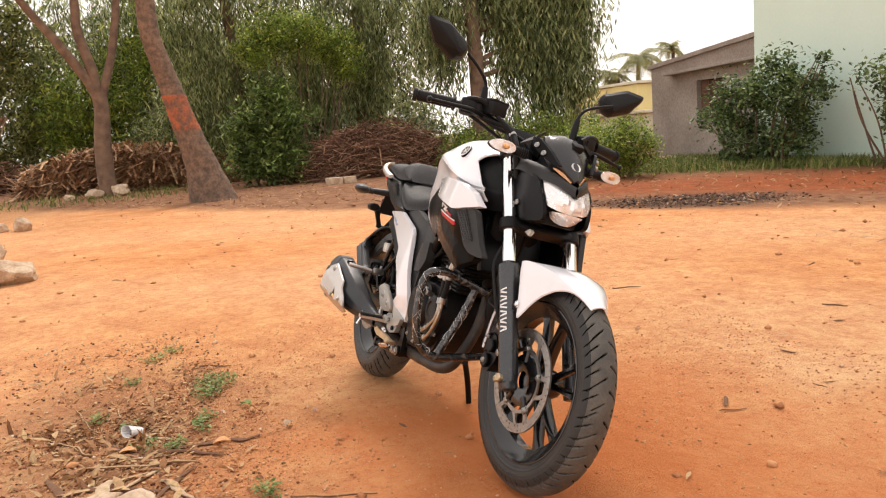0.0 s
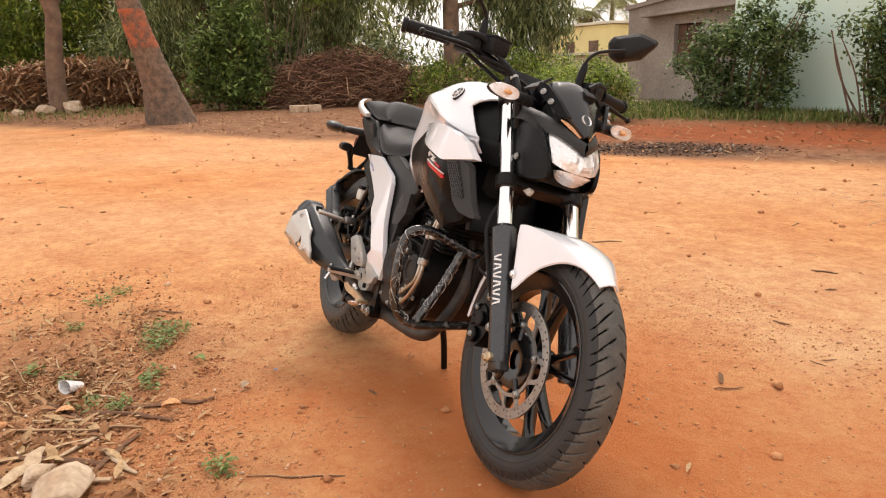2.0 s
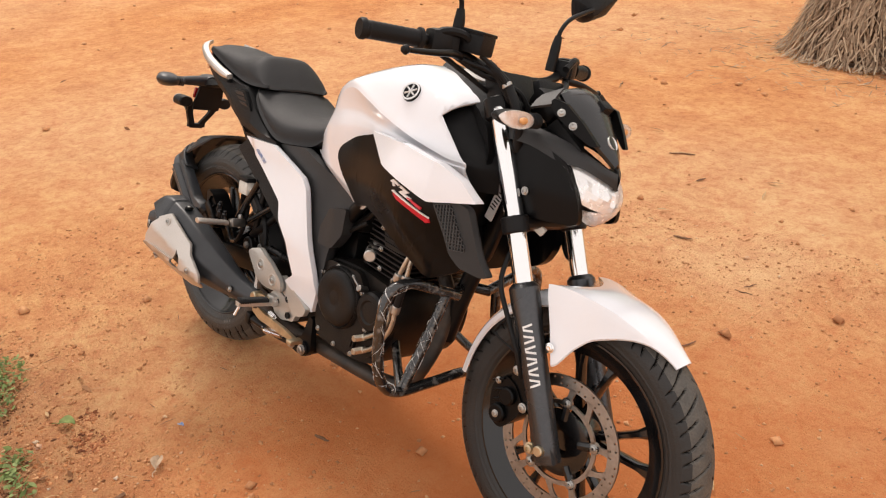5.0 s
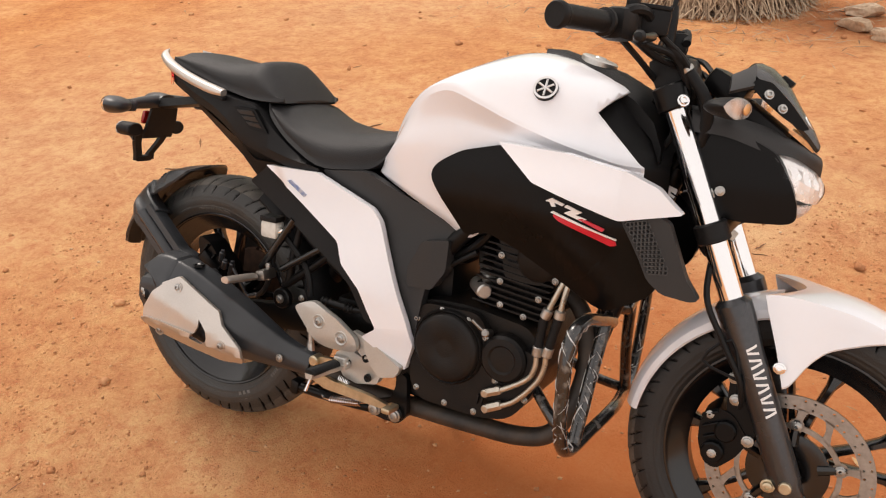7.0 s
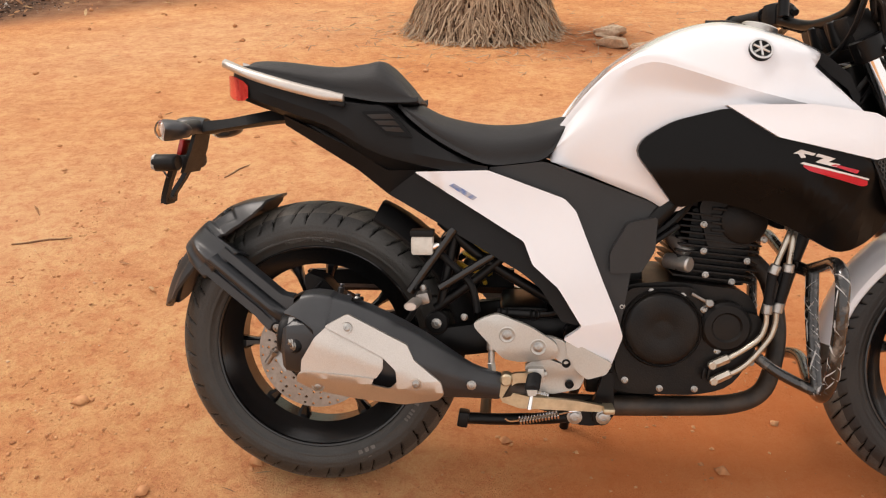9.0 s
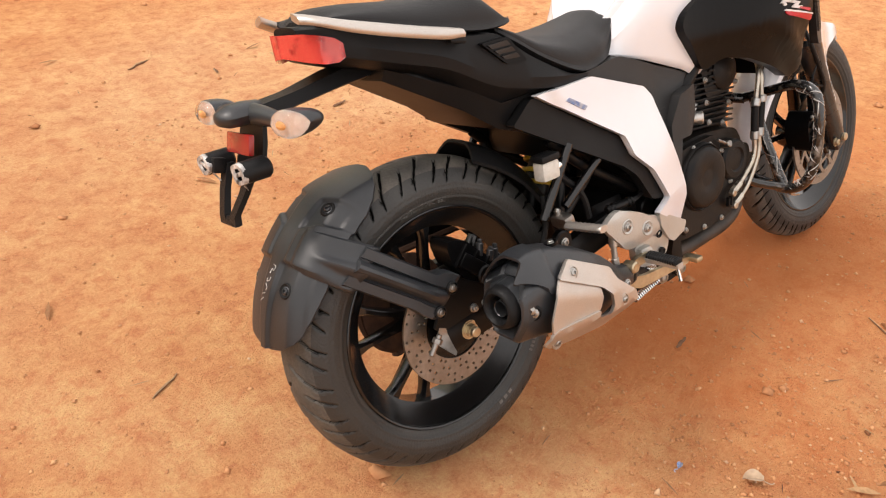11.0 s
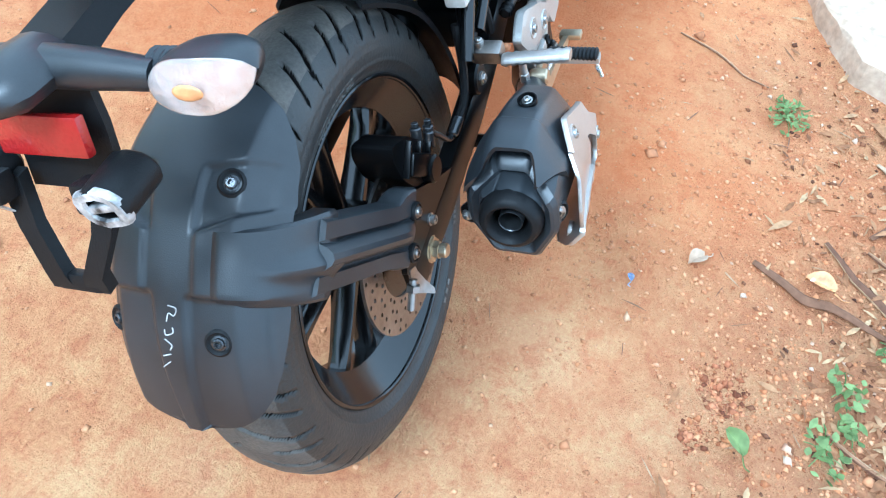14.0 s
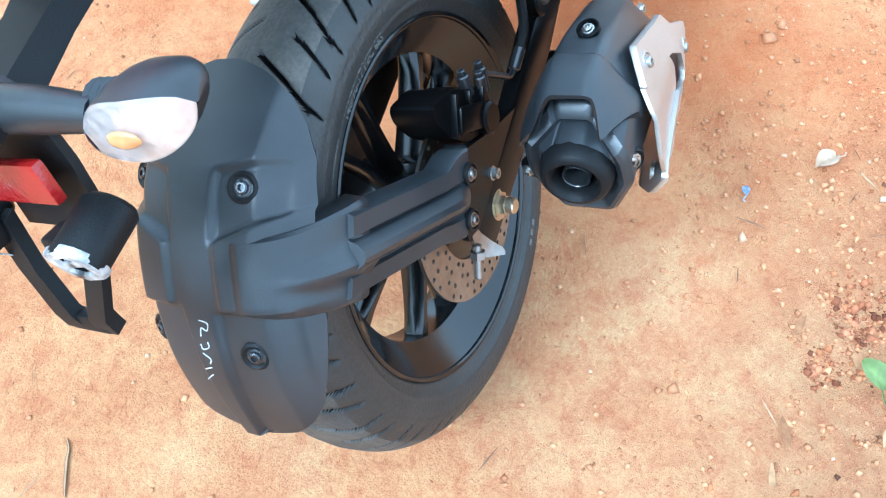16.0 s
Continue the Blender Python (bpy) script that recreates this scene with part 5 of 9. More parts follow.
lathe([(0.126, 0.016), (0.128, 0.018), (0.131, 0.018), (0.131, 0.0125), (0.139, 0.0125), (0.140, 0.008)], (0, 0, 0.312), (0, -1, 0), 6, bm, True)
lathe([(0.126, 0.019), (0.1285, 0.019)], (0, 0, 0.312), (0, -1, 0), 18, bm, True)
part("rear_axle", bm, M_BRASS, swing, "plated rear axle and nut")
bm = cyl((0.30, 0, 0.42), (0.42, 0, 0.64), 0.028, 18)
shock = part("shock_absorber", bm, M_FRAME, bike)
coil = [(0.325 + 0.085 * f + 0.036 * math.cos(f * 44) * 0.88, 0.036 * math.sin(f * 44), 0.466 + 0.156 * f - 0.036 * math.cos(f * 44) * 0.47) for f in np.linspace(0, 1, 85)]
part("coil_spring", tube(coil, 0.0052, 6, 1, None, True, True), M_SPRING, shock, "yellow coil spring")
for s in (-1, 1):
    part("frame_strut", tube([(0.300, 0.140 * s, 0.586), (0.210, 0.140 * s, 0.458)], 0.0095, 12, 2, None, True, True), M_RIM, bike)
    part("frame_strut", tube([(0.376, 0.140 * s, 0.533), (0.270, 0.140 * s, 0.466)], 0.0085, 12, 2, None, True, True), M_RIM, bike)
bm = tube([(0.0 + 0.105 * math.cos(a), 0.094, 0.314 + 0.105 * math.sin(a)) for a in np.linspace(radians(95), radians(265), 10)] + [(0.30, 0.094, 0.272), (0.56, 0.094, 0.31), (0.60, 0.094, 0.36), (0.55, 0.094, 0.405), (0.30, 0.094, 0.415), (0.0, 0.094, 0.419)], 0.0075, 6, 4)
part("chain", bm, M_RUST, bike, "dark drive chain")
bm = loft([[(x, y, z) for y, z in ((0.10, z0), (0.125, z0), (0.125, z0 + 0.05), (0.10, z0 + 0.05))] for x, z0 in ((-0.06, 0.405), (0.20, 0.415), (0.42, 0.410))])
part("chain_guard", bm, M_PLASTIC, swing)
bm = plate([(-0.012, 0.476), (-0.006, 0.492), (0.030, 0.480), (0.052, 0.455), (0.082, 0.428), (0.084, 0.395), (0.050, 0.380), (0.020, 0.402), (-0.004, 0.440)], lambda x, z: 0.122 - 0.10 * max(0.0, 0.02 - x), 0.050, 0.003, -1, 0.02, 0.008)
box((0.034, -0.126, 0.430), (0.064, 0.012, 0.030), 0.005, (0, 42, 0), bm)
for q in (0.012, 0.036, 0.060):
    box((q, -0.124, 0.468 - 0.85 * q), (0.005, 0.010, 0.046), 0.002, (0, 42, 0), bm)
cyl((0.056, -0.080, 0.404), (0.056, -0.136, 0.404), 0.019, 18, 0.003, bm)
rcal = part("rear_caliper", bm, M_BLACKGLOSS, bike, "black rear brake caliper", 30)
bm = bmesh.new()
for p, q in (((0.060, -0.116, 0.437), (0.066, -0.116, 0.462)), ((0.090, -0.116, 0.410), (0.098, -0.117, 0.440)), ((0.076, -0.122, 0.424), (0.082, -0.124, 0.444))):
    cyl(p, q, 0.0072, 12, 0.0015, bm)
    cyl(q, tuple(np.array(q) + (np.array(q) - np.array(p)) * 0.25), 0.0050, 6, 0.001, bm)
part("caliper_bolts", bm, M_GUN, rcal)
bm = tube([(0.098, -0.116, 0.430), (0.122, -0.117, 0.402), (0.146, -0.117, 0.374), (0.160, -0.118, 0.372)], 0.0042, 8)
part("brake_pipe", bm, M_GUN, rcal)
bm = cyl((0.158, -0.118, 0.371), (0.186, -0.122, 0.382), 0.0075, 12, 0.002)
part("hose_ferrule", bm, M_GUN, rcal)
bm = tube([(0.184, -0.122, 0.381), (0.205, -0.126, 0.398), (0.225, -0.126, 0.440), (0.232, -0.124, 0.500)], 0.0062, 8)
part("rear_brake_hose", bm, M_PLASTIC, rcal)
# fluid reservoir for the rear brake
bm = box((0.236, -0.138, 0.553), (0.044, 0.030, 0.038), 0.006)
res = part("rear_fluid_reservoir", bm, M_RESERVOIR, bike, "milky brake fluid reservoir with black cap")
bm = box((0.236, -0.138, 0.578), (0.047, 0.034, 0.013), 0.003)
part("cap", bm, M_PLASTIC, res)
bm = cyl((0.255, -0.14, 0.548), (0.272, -0.14, 0.555), 0.007, 10)
part("reservoir_bolt", bm, M_CHROME, res)

# rear tyre hugger behind the wheel and the inner mudguard
def hugger_ring(a, w, r, side_drop, spine=0.0):
    out = []
    for q in np.linspace(-1, 1, 21):
        aq = abs(q)
        rr = r - 0.006 * aq ** 2 - side_drop * max(0.0, (aq - 0.34) / 0.66) ** 1.7
        out.append((rr * math.cos(a), w * math.copysign(aq ** 0.9, q), 0.314 + rr * math.sin(a)))
    inn = [((math.hypot(x, z - 0.314) - 0.006) * math.cos(a), y * 0.965, 0.314 + (math.hypot(x, z - 0.314) - 0.006) * math.sin(a)) for x, y, z in out[::-1]]
    return out + inn


def hugger_r(deg, y):
    """Radius of the hugger's skin: a domed top and spine, sunk side panels and a raised band for the arm."""
    ay = abs(y)
    r = 0.340 + 0.021 * smooth((deg - 103) / 22) - 0.004 * smooth((deg - 150) / 16) - 1.3 * ay ** 2 - 2.6 * max(0.0, ay - 0.066) ** 1.35
    top = 131.5 - 70 * (ay - 0.025)
    band = smooth((deg - top + 0.6) / 1.2) * smooth((142.0 - deg) / 1.1)
    sunk = smooth((deg - 119.5 + 40 * (ay - 0.06)) / 1.4) * smooth((ay - 0.026 + 0.0004 * (deg - 122)) / 0.006) * (1 - 0.8 * smooth((ay - 0.085) / 0.012))
    return r - 0.0060 * sunk * (1 - band) + 0.003 * band * smooth((ay - 0.026) / 0.006)


edge_deg = (103.5, 104.5, 106, 109, 113, 118, 125, 145, 150, 155, 160, 163, 165.5, 166.5)
edge_w = (0.014, 0.034, 0.054, 0.078, 0.092, 0.102, 0.106, 0.106, 0.103, 0.098, 0.088, 0.076, 0.052, 0.020)
rings = []
for deg in list(103.5 + 3 * np.linspace(0, 1, 6) ** 1.5) + list(np.linspace(107.5, 163, 124)) + list(163.5 + 3 * np.linspace(0, 1, 6)):
    w = float(np.interp(deg, edge_deg, edge_w))
    out, a = [], radians(deg)
    for q in np.linspace(-1, 1, 91):
        y = w * math.sin(q * 1.35) / math.sin(1.35)
        rr = hugger_r(deg, y)
        out.append((rr * math.cos(a), y, 0.314 + rr * math.sin(a)))
    k = 0.005
    rings.append(out + [(x - k * math.cos(a), y * 0.97, z - k * math.sin(a)) for x, y, z in out[::-1]])
hugger = part("rear_hugger", loft(rings), M_PLASTIC_DUSTY, bike, "dusty matt black tyre hugger with a chalked mark", 50)
bm = bmesh.new()
bm2 = bmesh.new()
for s in (-1, 1):
    for deg, y in (((123.4, 0.056), (148.6, 0.050)) if s < 0 else ((122.0, 0.082), (148.0, 0.080))):
        rr = hugger_r(deg, y)
        a = radians(deg)
        p = (rr * math.cos(a), y * s, 0.314 + rr * math.sin(a))
        n = (math.cos(a) * 0.95, 0.30 * s, math.sin(a) * 0.95)
        lathe([(-0.006, 0.0145), (0.001, 0.0145), (0.003, 0.012), (0.001, 0.0095), (0.001, 0.001)], p, n, 16, bm, True)
        bolt(p, n, 0.0065, bm2)
part("bolt_bosses", bm, M_PLASTIC, hugger)
part("hugger_bolts", bm2, M_GUN, hugger)
# a flared socket grows out of the raised band; the three-ribbed arm runs from it to the axle plate
SOCK_T, SOCK_B = np.array((-0.146, -0.124, 0.533)), np.array((-0.220, -0.128, 0.478))
rings = []
for v in np.linspace(0, 1, 15):
    row = []
    for u in np.linspace(-1.0, 1.0, 25):
        deg = 136.6 - 6.0 * u
        a = radians(deg)
        r0, r1 = hugger_r(deg, 0.050) + 0.0008, hugger_r(deg, 0.082) + 0.012
        b = np.array((r0 * math.cos(a), -0.050, 0.314 + r0 * math.sin(a)))
        c = np.array((r1 * math.cos(a), -0.112, 0.314 + r1 * math.sin(a)))
        e = SOCK_B + (SOCK_T - SOCK_B) * (u + 1) / 2
        p = b * (1 - v) ** 2 + 2 * c * v * (1 - v) + e * v * v
        out_n = np.array((math.cos(a) * (1 - v), -0.35 - 0.65 * v, math.sin(a) * (1 - v)))
        bump = 0.013 * math.exp(-((u + 0.10) / (0.06 + 0.22 * v)) ** 2) * smooth((v - 0.30) / 0.45)
        lip = -0.004 * smooth((abs(u) - 0.90) / 0.10)
        row.append(p + out_n * (bump + lip))
    back = np.array((0.010, 0.034, -0.012)) * (0.3 + 0.7 * v)
    rings.append([row[0] + back] + row + [row[-1] + back])
socket_bm = loft(rings, False, False)
socket = part("arm_socket", socket_bm, M_PLASTIC_DUSTY, hugger, "flared socket moulded into the hugger", 34)
sheet = socket.modifiers.new("sheet", "SOLIDIFY")
sheet.thickness, sheet.offset = 0.004, -1
ARM_PROFILE = ((1.0, -0.022), (1.0, 0.002), (0.93, 0.008), (0.48, 0.008), (0.42, 0.001), (0.36, 0.003), (0.30, 0.011), (0.15, 0.0185), (0.0, 0.0205), (-0.15, 0.0180), (-0.30, 0.010), (-0.37, 0.001), (-0.44, 0.002), (-0.50, 0.006), (-0.94, 0.005), (-1.0, 0.0), (-1.0, -0.022))
a0, a1 = (SOCK_T + SOCK_B) / 2 + np.array((-0.020, 0.006, 0.016)), np.array((-0.040, -0.134, 0.391))
w_dir = (SOCK_T - SOCK_B) / np.linalg.norm(SOCK_T - SOCK_B)
rings = []
for f in np.linspace(0, 1, 16):
    c = a0 + (a1 - a0) * f
    hw = 0.0385 + 0.004 * smooth((f - 0.72) / 0.12)
    ease = 1 - 0.75 * smooth((f - 0.78) / 0.16)
    ring = []
    for u, h in ARM_PROFILE:
        ww = u * hw + (0.010 * smooth((f - 0.74) / 0.10) if u > 0.9 else 0)
        hh = (h if h < 0 else 0.006 + (h - 0.006) * ease) - 0.010 * smooth((f - 0.97) / 0.03)
        ring.append(c + w_dir * ww + np.array((0, -1, 0)) * hh)
    rings.append(ring)
arm = part("hugger_arm", loft(rings), M_PLASTIC_DUSTY, hugger, "ribbed plastic hugger arm", 30)
bm = bmesh.new()
for p in ((-0.030, -0.141, 0.414), (-0.066, -0.143, 0.380)):
    bolt(p, (0, -1, 0), 0.0068, bm)
    part("bolt_boss", lathe([(-0.006, 0.0125), (0.0005, 0.0125), (0.0020, 0.0105), (-0.0015, 0.0095), (-0.0015, 0.0005)], p, (0, -1, 0), 18, None, True), M_PLASTIC, hugger)
part("arm_bolts", bm, M_STEEL, hugger)
# axle adjuster plate, black, with a bright bolt and a small silver bracket below it
bm = plate([(-0.075, 0.345), (-0.058, 0.330), (0.010, 0.285), (0.110, 0.318), (0.130, 0.345), (0.060, 0.380), (0.000, 0.418), (-0.040, 0.398)], lambda x, z: 0.127, 0.006, 0.0015, -1, 0.05, 0.006)
part("axle_plate", bm, M_FRAME, swing)
part("bolt", bolt((0.018, -0.128, 0.350), (0, -1, 0), 0.0072, None, 0.007), M_BOLT, swing)
bm = plate([(-0.066, 0.345), (-0.052, 0.338), (-0.046, 0.290), (-0.052, 0.286), (-0.076, 0.314)], lambda x, z: 0.128 + 0.5 * max(0.0, 0.318 - z), 0.003, 0.0006, -1, 0.02, 0.002)
cyl((-0.070, -0.131, 0.334), (-0.094, -0.128, 0.300), 0.0055, 10, 0.001, bm)
cyl((-0.074, -0.131, 0.328), (-0.080, -0.130, 0.320), 0.0095, 6, 0.001, bm)
part("stay_bracket", bm, M_STEEL, swing, "small bent silver bracket")
# chalk strokes on the hugger
bm = bmesh.new()
CHALK = (((0, 0), (0.2, 0.9), (0.9, 0.8), (0.7, 0.2), (1.5, 0.1)), ((2.0, 0.8), (2.5, 0.9), (2.8, 0.2), (2.3, 0.0)), ((3.2, 0.1), (3.7, 0.9), (4.2, 0.8)), ((4.6, 0.9), (4.9, 0.1)), ((5.4, 0.9), (5.7, 0.5), (6.1, 0.1)))
for stroke in CHALK:
    pts = []
    for u, v in stroke:
        deg, y = 143.0 + u * 1.75, -0.006 + 0.011 * (0.5 - v) + 0.0025 * u
        rr = hugger_r(deg, y) + 0.0004
        pts.append((rr * math.cos(radians(deg)), y, 0.314 + rr * math.sin(radians(deg))))
    tube(pts, 0.0007, 5, 4, bm)
part("chalk_mark", bm, M_CHALK, hugger, "faint chalk strokes")
rings = []
for f in np.linspace(0, 1, 14):
    a = radians(66 - 62 * f)
    rings.append(hugger_ring(a, 0.060 + 0.022 * smooth(f / 0.4), 0.345, 0.030))
part("inner_mudguard", loft(rings), M_PLASTIC, bike, "black inner mudguard ahead of the rear tyre")

# ---------- exhaust ----------
MUF = [  # x, y, z, half height, half width
    (-0.020, -0.251, 0.400, 0.064, 0.056), (-0.010, -0.251, 0.401, 0.069, 0.060), (0.010, -0.250, 0.403, 0.076, 0.062), (0.045, -0.249, 0.402, 0.081, 0.061), (0.100, -0.245, 0.389, 0.082, 0.062), (0.165, -0.238, 0.366, 0.076, 0.062), (0.230, -0.225, 0.340, 0.064, 0.058), (0.290, -0.204, 0.312, 0.047, 0.043), (0.335, -0.184, 0.290, 0.034, 0.032), (0.392, -0.164, 0.273, 0.026, 0.026)]
HEX = [(0.42, 0.98), (-0.40, 0.96), (-0.93, 0.22), (-0.94, -0.36), (-0.46, -1.00), (0.50, -0.96), (0.98, -0.20), (0.92, 0.45)]
HEXR = np.array(rounded(HEX, 0.13, 4))
HEXR *= (1 - 0.10 * np.exp(-((np.linalg.norm(HEXR, axis=1) - 1.0) / 0.2) ** 2))[:, None] * 1.06
MUFS = crs(MUF, 8)
HEXT = np.degrees(np.arctan2(HEXR[:, 1], -HEXR[:, 0]))


def muf_ring(x, grow=1.0, shape=HEXR):
    """One section of the silencer at x, faceted at the rear and round towards the front."""
    y, z, h, w = [float(np.interp(x, MUFS[:, 0], MUFS[:, k])) for k in (1, 2, 3, 4)]
    flat = 1 - smooth((x - 0.26) / 0.10)
    ring = []
    for c, d in shape:
        n = math.hypot(c, d)
        c, d = (c * flat + c / n * (1 - flat)) * grow, (d * flat + d / n * (1 - flat)) * grow
        ring.append((x + 0.12 * h * d, y + w * c, z + h * d))
    return ring


NOZ, NOZ_AX = np.array((-0.018, -0.251, 0.398)), np.array((-0.985, -0.06, 0.10))
rings = []
for depth, rad in ((-0.026, 0.036), (-0.014, 0.040)):
    rings.append([NOZ + NOZ_AX * depth + rad * (c / math.hypot(c, d) * np.array((0, 1, 0)) + d / math.hypot(c, d) * np.array((0, 0, 1))) for c, d in HEXR])
for x, k in ((-0.004, 0.72), (-0.010, 0.86), (-0.008, 0.93)):
    rings.append(muf_ring(x, k))
for x in [-0.001, 0.004] + list(np.linspace(0.014, 0.392, 40)):
    rings.append(muf_ring(x))
# the upper rear of the shell is sunk, so that a dark gap shows below the hood
for k in range(2, 14):
    for i, th in enumerate(HEXT):
        if 38 < th < 128:
            p = np.array(rings[k][i])
            sunk = smooth((th - 38) / 12) * smooth((128 - th) / 12) * (1 - smooth((p[0] - 0.035) / 0.03))
            mid = np.array((p[0], -0.254, 0.402))
            rings[k][i] = tuple(mid + (p - mid) * (1 - 0.20 * sunk) + np.array((0.022 * sunk, 0, 0)))
muffler = part("silencer", loft(rings, True, False), M_PLASTIC_DUSTY, bike, "black silencer with a satin silver heat shield", 22)
# hood over the outlet: its rear edge has a notch above the nozzle and a point beside it
order = [i for i in np.argsort(HEXT) if 2 < HEXT[i] < 179]
fine_th = np.linspace(4, 178, 70)
HC, HD = np.interp(fine_th, HEXT[order], HEXR[order, 0]), np.interp(fine_th, HEXT[order], HEXR[order, 1])
rear_x = np.interp(fine_th, (4, 14, 46, 50, 60, 64, 104, 108, 116, 122, 178), (0.052, 0.048, -0.012, -0.014, 0.008, 0.013, 0.013, 0.008, -0.012, -0.014, -0.002))
rings = []
for f in np.linspace(0, 1, 12):
    row_o, row_i = [], []
    for c, d, xe in zip(HC, HD, rear_x):
        x = 0.072 + (xe - 0.072) * f
        y, z, h, w = [float(np.interp(x, MUFS[:, 0], MUFS[:, k])) for k in (1, 2, 3, 4)]
        lift = 0.0035 if f > 0.02 else 0.0005
        row_o.append((x + 0.12 * h * d, y + (w + lift) * c, z + (h + lift) * d))
        row_i.append((x + 0.12 * h * d, y + (w - 0.0005) * c * 0.985, z + (h - 0.0005) * d * 0.985))
    rings.append(row_o + row_i[::-1])
part("outlet_hood", loft(rings), M_PLASTIC_DUSTY, muffler, "notched hood over the outlet", 24)
bm = lathe([(-0.060, 0.030), (-0.040, 0.0365), (-0.014, 0.0390), (-0.004, 0.0388), (0.004, 0.0365), (0.008, 0.0325), (0.009, 0.0285), (0.006, 0.0245), (-0.002, 0.0220), (-0.030, 0.0215), (-0.050, 0.020), (-0.050, 0.001)], NOZ, NOZ_AX, 40)
part("outlet_ring", bm, M_PLASTIC, muffler, "thick rounded outlet ring")
bm = lathe([(-0.045, 0.0150), (-0.002, 0.0150), (-0.001, 0.0143), (-0.002, 0.0135), (-0.048, 0.0135), (-0.048, 0.0005)], NOZ + np.array((0, 0.0, -0.002)), NOZ_AX, 24)
part("outlet_pipe", bm, M_GUN, muffler)
# recessed top bolt in a flat oval pocket
top_n = (-0.14, 0.02, 1)
bm = lathe([(-0.004, 0.0125), (0.0012, 0.0125), (0.0016, 0.0110), (-0.002, 0.0090), (-0.003, 0.0005)], (0.122, -0.246, 0.4665), top_n, 20, None, True)
part("bolt_recess", bm, M_BLACKGLOSS, muffler)
part("bolt", bolt((0.122, -0.246, 0.4655), top_n, 0.0055), M_BOLT, muffler)
# raised boss with a bolt beside the outlet, and the mounting bolt on the inner side
bm = lathe([(-0.020, 0.0160), (0.000, 0.0150), (0.003, 0.0125), (0.0005, 0.0105), (0.0005, 0.001)], (0.012, -0.302, 0.389), (-0.55, -0.83, 0.08), 20, None, True)
part("bolt_boss", bm, M_PLASTIC, muffler)
part("bolt", bolt((0.0115, -0.303, 0.389), (-0.55, -0.83, 0.08), 0.0072), M_BOLT, muffler)
bm = lathe([(-0.020, 0.013), (0.000, 0.013), (0.002, 0.010), (0.002, 0.001)], (0.000, -0.192, 0.386), (-0.9, 0.35, 0.1), 16, None, True)
part("bolt_boss", bm, M_BLACKGLOSS, muffler)
part("bolt", bolt((-0.002, -0.191, 0.386), (-0.9, 0.35, 0.1), 0.006), M_BOLT, muffler)


def muf_y(x, z):
    """How far out the heat shield stands at x, z: a flat side that leans in above and below a crease."""
    above, below = z - (0.405 - 0.38 * (x - 0.05)), 0.336 - 0.16 * (x - 0.05) - z
    return 0.326 - 0.11 * (x - 0.036) - 0.10 * max(0.0, x - 0.20) - 0.35 * max(0.0, above) - 0.95 * max(0.0, below)


bm = plate([(0.072, 0.428), (0.112, 0.448), (0.221, 0.389), (0.234, 0.361), (0.284, 0.318), (0.289, 0.294), (0.276, 0.278), (0.213, 0.266), (0.120, 0.280), (0.046, 0.300), (0.018, 0.324), (0.026, 0.345), (0.042, 0.348), (0.163, 0.331), (0.157, 0.320), (0.190, 0.311), (0.204, 0.323), (0.202, 0.346), (0.177, 0.371)], muf_y, 0.0045, 0.0022, -1, 0.011, 0.005)
shield = part("heat_shield", bm, M_SHIELD, muffler, "satin silver heat shield with a slot")
bm = plate([(0.076, 0.427), (0.178, 0.370), (0.178, 0.348), (0.166, 0.330), (0.042, 0.345), (0.030, 0.342), (0.032, 0.368), (0.056, 0.409)], lambda x, z: muf_y(x, z) - 0.0050 + 0.05 * max(0.0, 0.10 - x), 0.003, 0.0015, -1, 0.011, 0.004)
part("shield_centre", bm, M_SHIELD, shield, "recessed centre panel of the shield")
bm = bmesh.new()
bm2 = bmesh.new()
for x, z in ((0.113, 0.424), (0.238, 0.318), (0.056, 0.312)):
    tilt_n = (0.05, -1, 0.25 if z > 0.4 else -0.1)
    lathe([(-0.004, 0.0125), (0.0006, 0.0125), (0.0010, 0.0105), (-0.0010, 0.0092), (-0.0014, 0.0005)], (x, -muf_y(x, z), z), tilt_n, 20, bm2, True)
    bolt((x, -muf_y(x, z) + 0.0005, z), tilt_n, 0.0068, bm)
bolt((0.337, -0.221, 0.292), (0, -1, 0), 0.0075, bm)
bolt((0.006, -0.302, 0.396), (-0.75, -0.65, 0.1), 0.0070, bm)
part("shield_bolts", bm, M_BOLT, muffler)
part("bolt_bosses", bm2, M_SHIELD, muffler)
bm = tube([(0.398, -0.160, 0.272), (0.43, -0.145, 0.255), (0.50, -0.115, 0.225), (0.60, -0.095, 0.213), (0.74, -0.090, 0.213), (0.86, -0.085, 0.217), (0.925, -0.075, 0.240), (0.955, -0.055, 0.300), (0.965, -0.030, 0.38), (0.945, -0.01, 0.47), (0.90, 0, 0.52)], [0.026, 0.024, 0.021, 0.021, 0.021, 0.020, 0.019, 0.018, 0.018, 0.018, 0.018], 14, 6)
part("exhaust_pipe", bm, M_DUSTPIPE, bike, "dusty dark exhaust pipe")

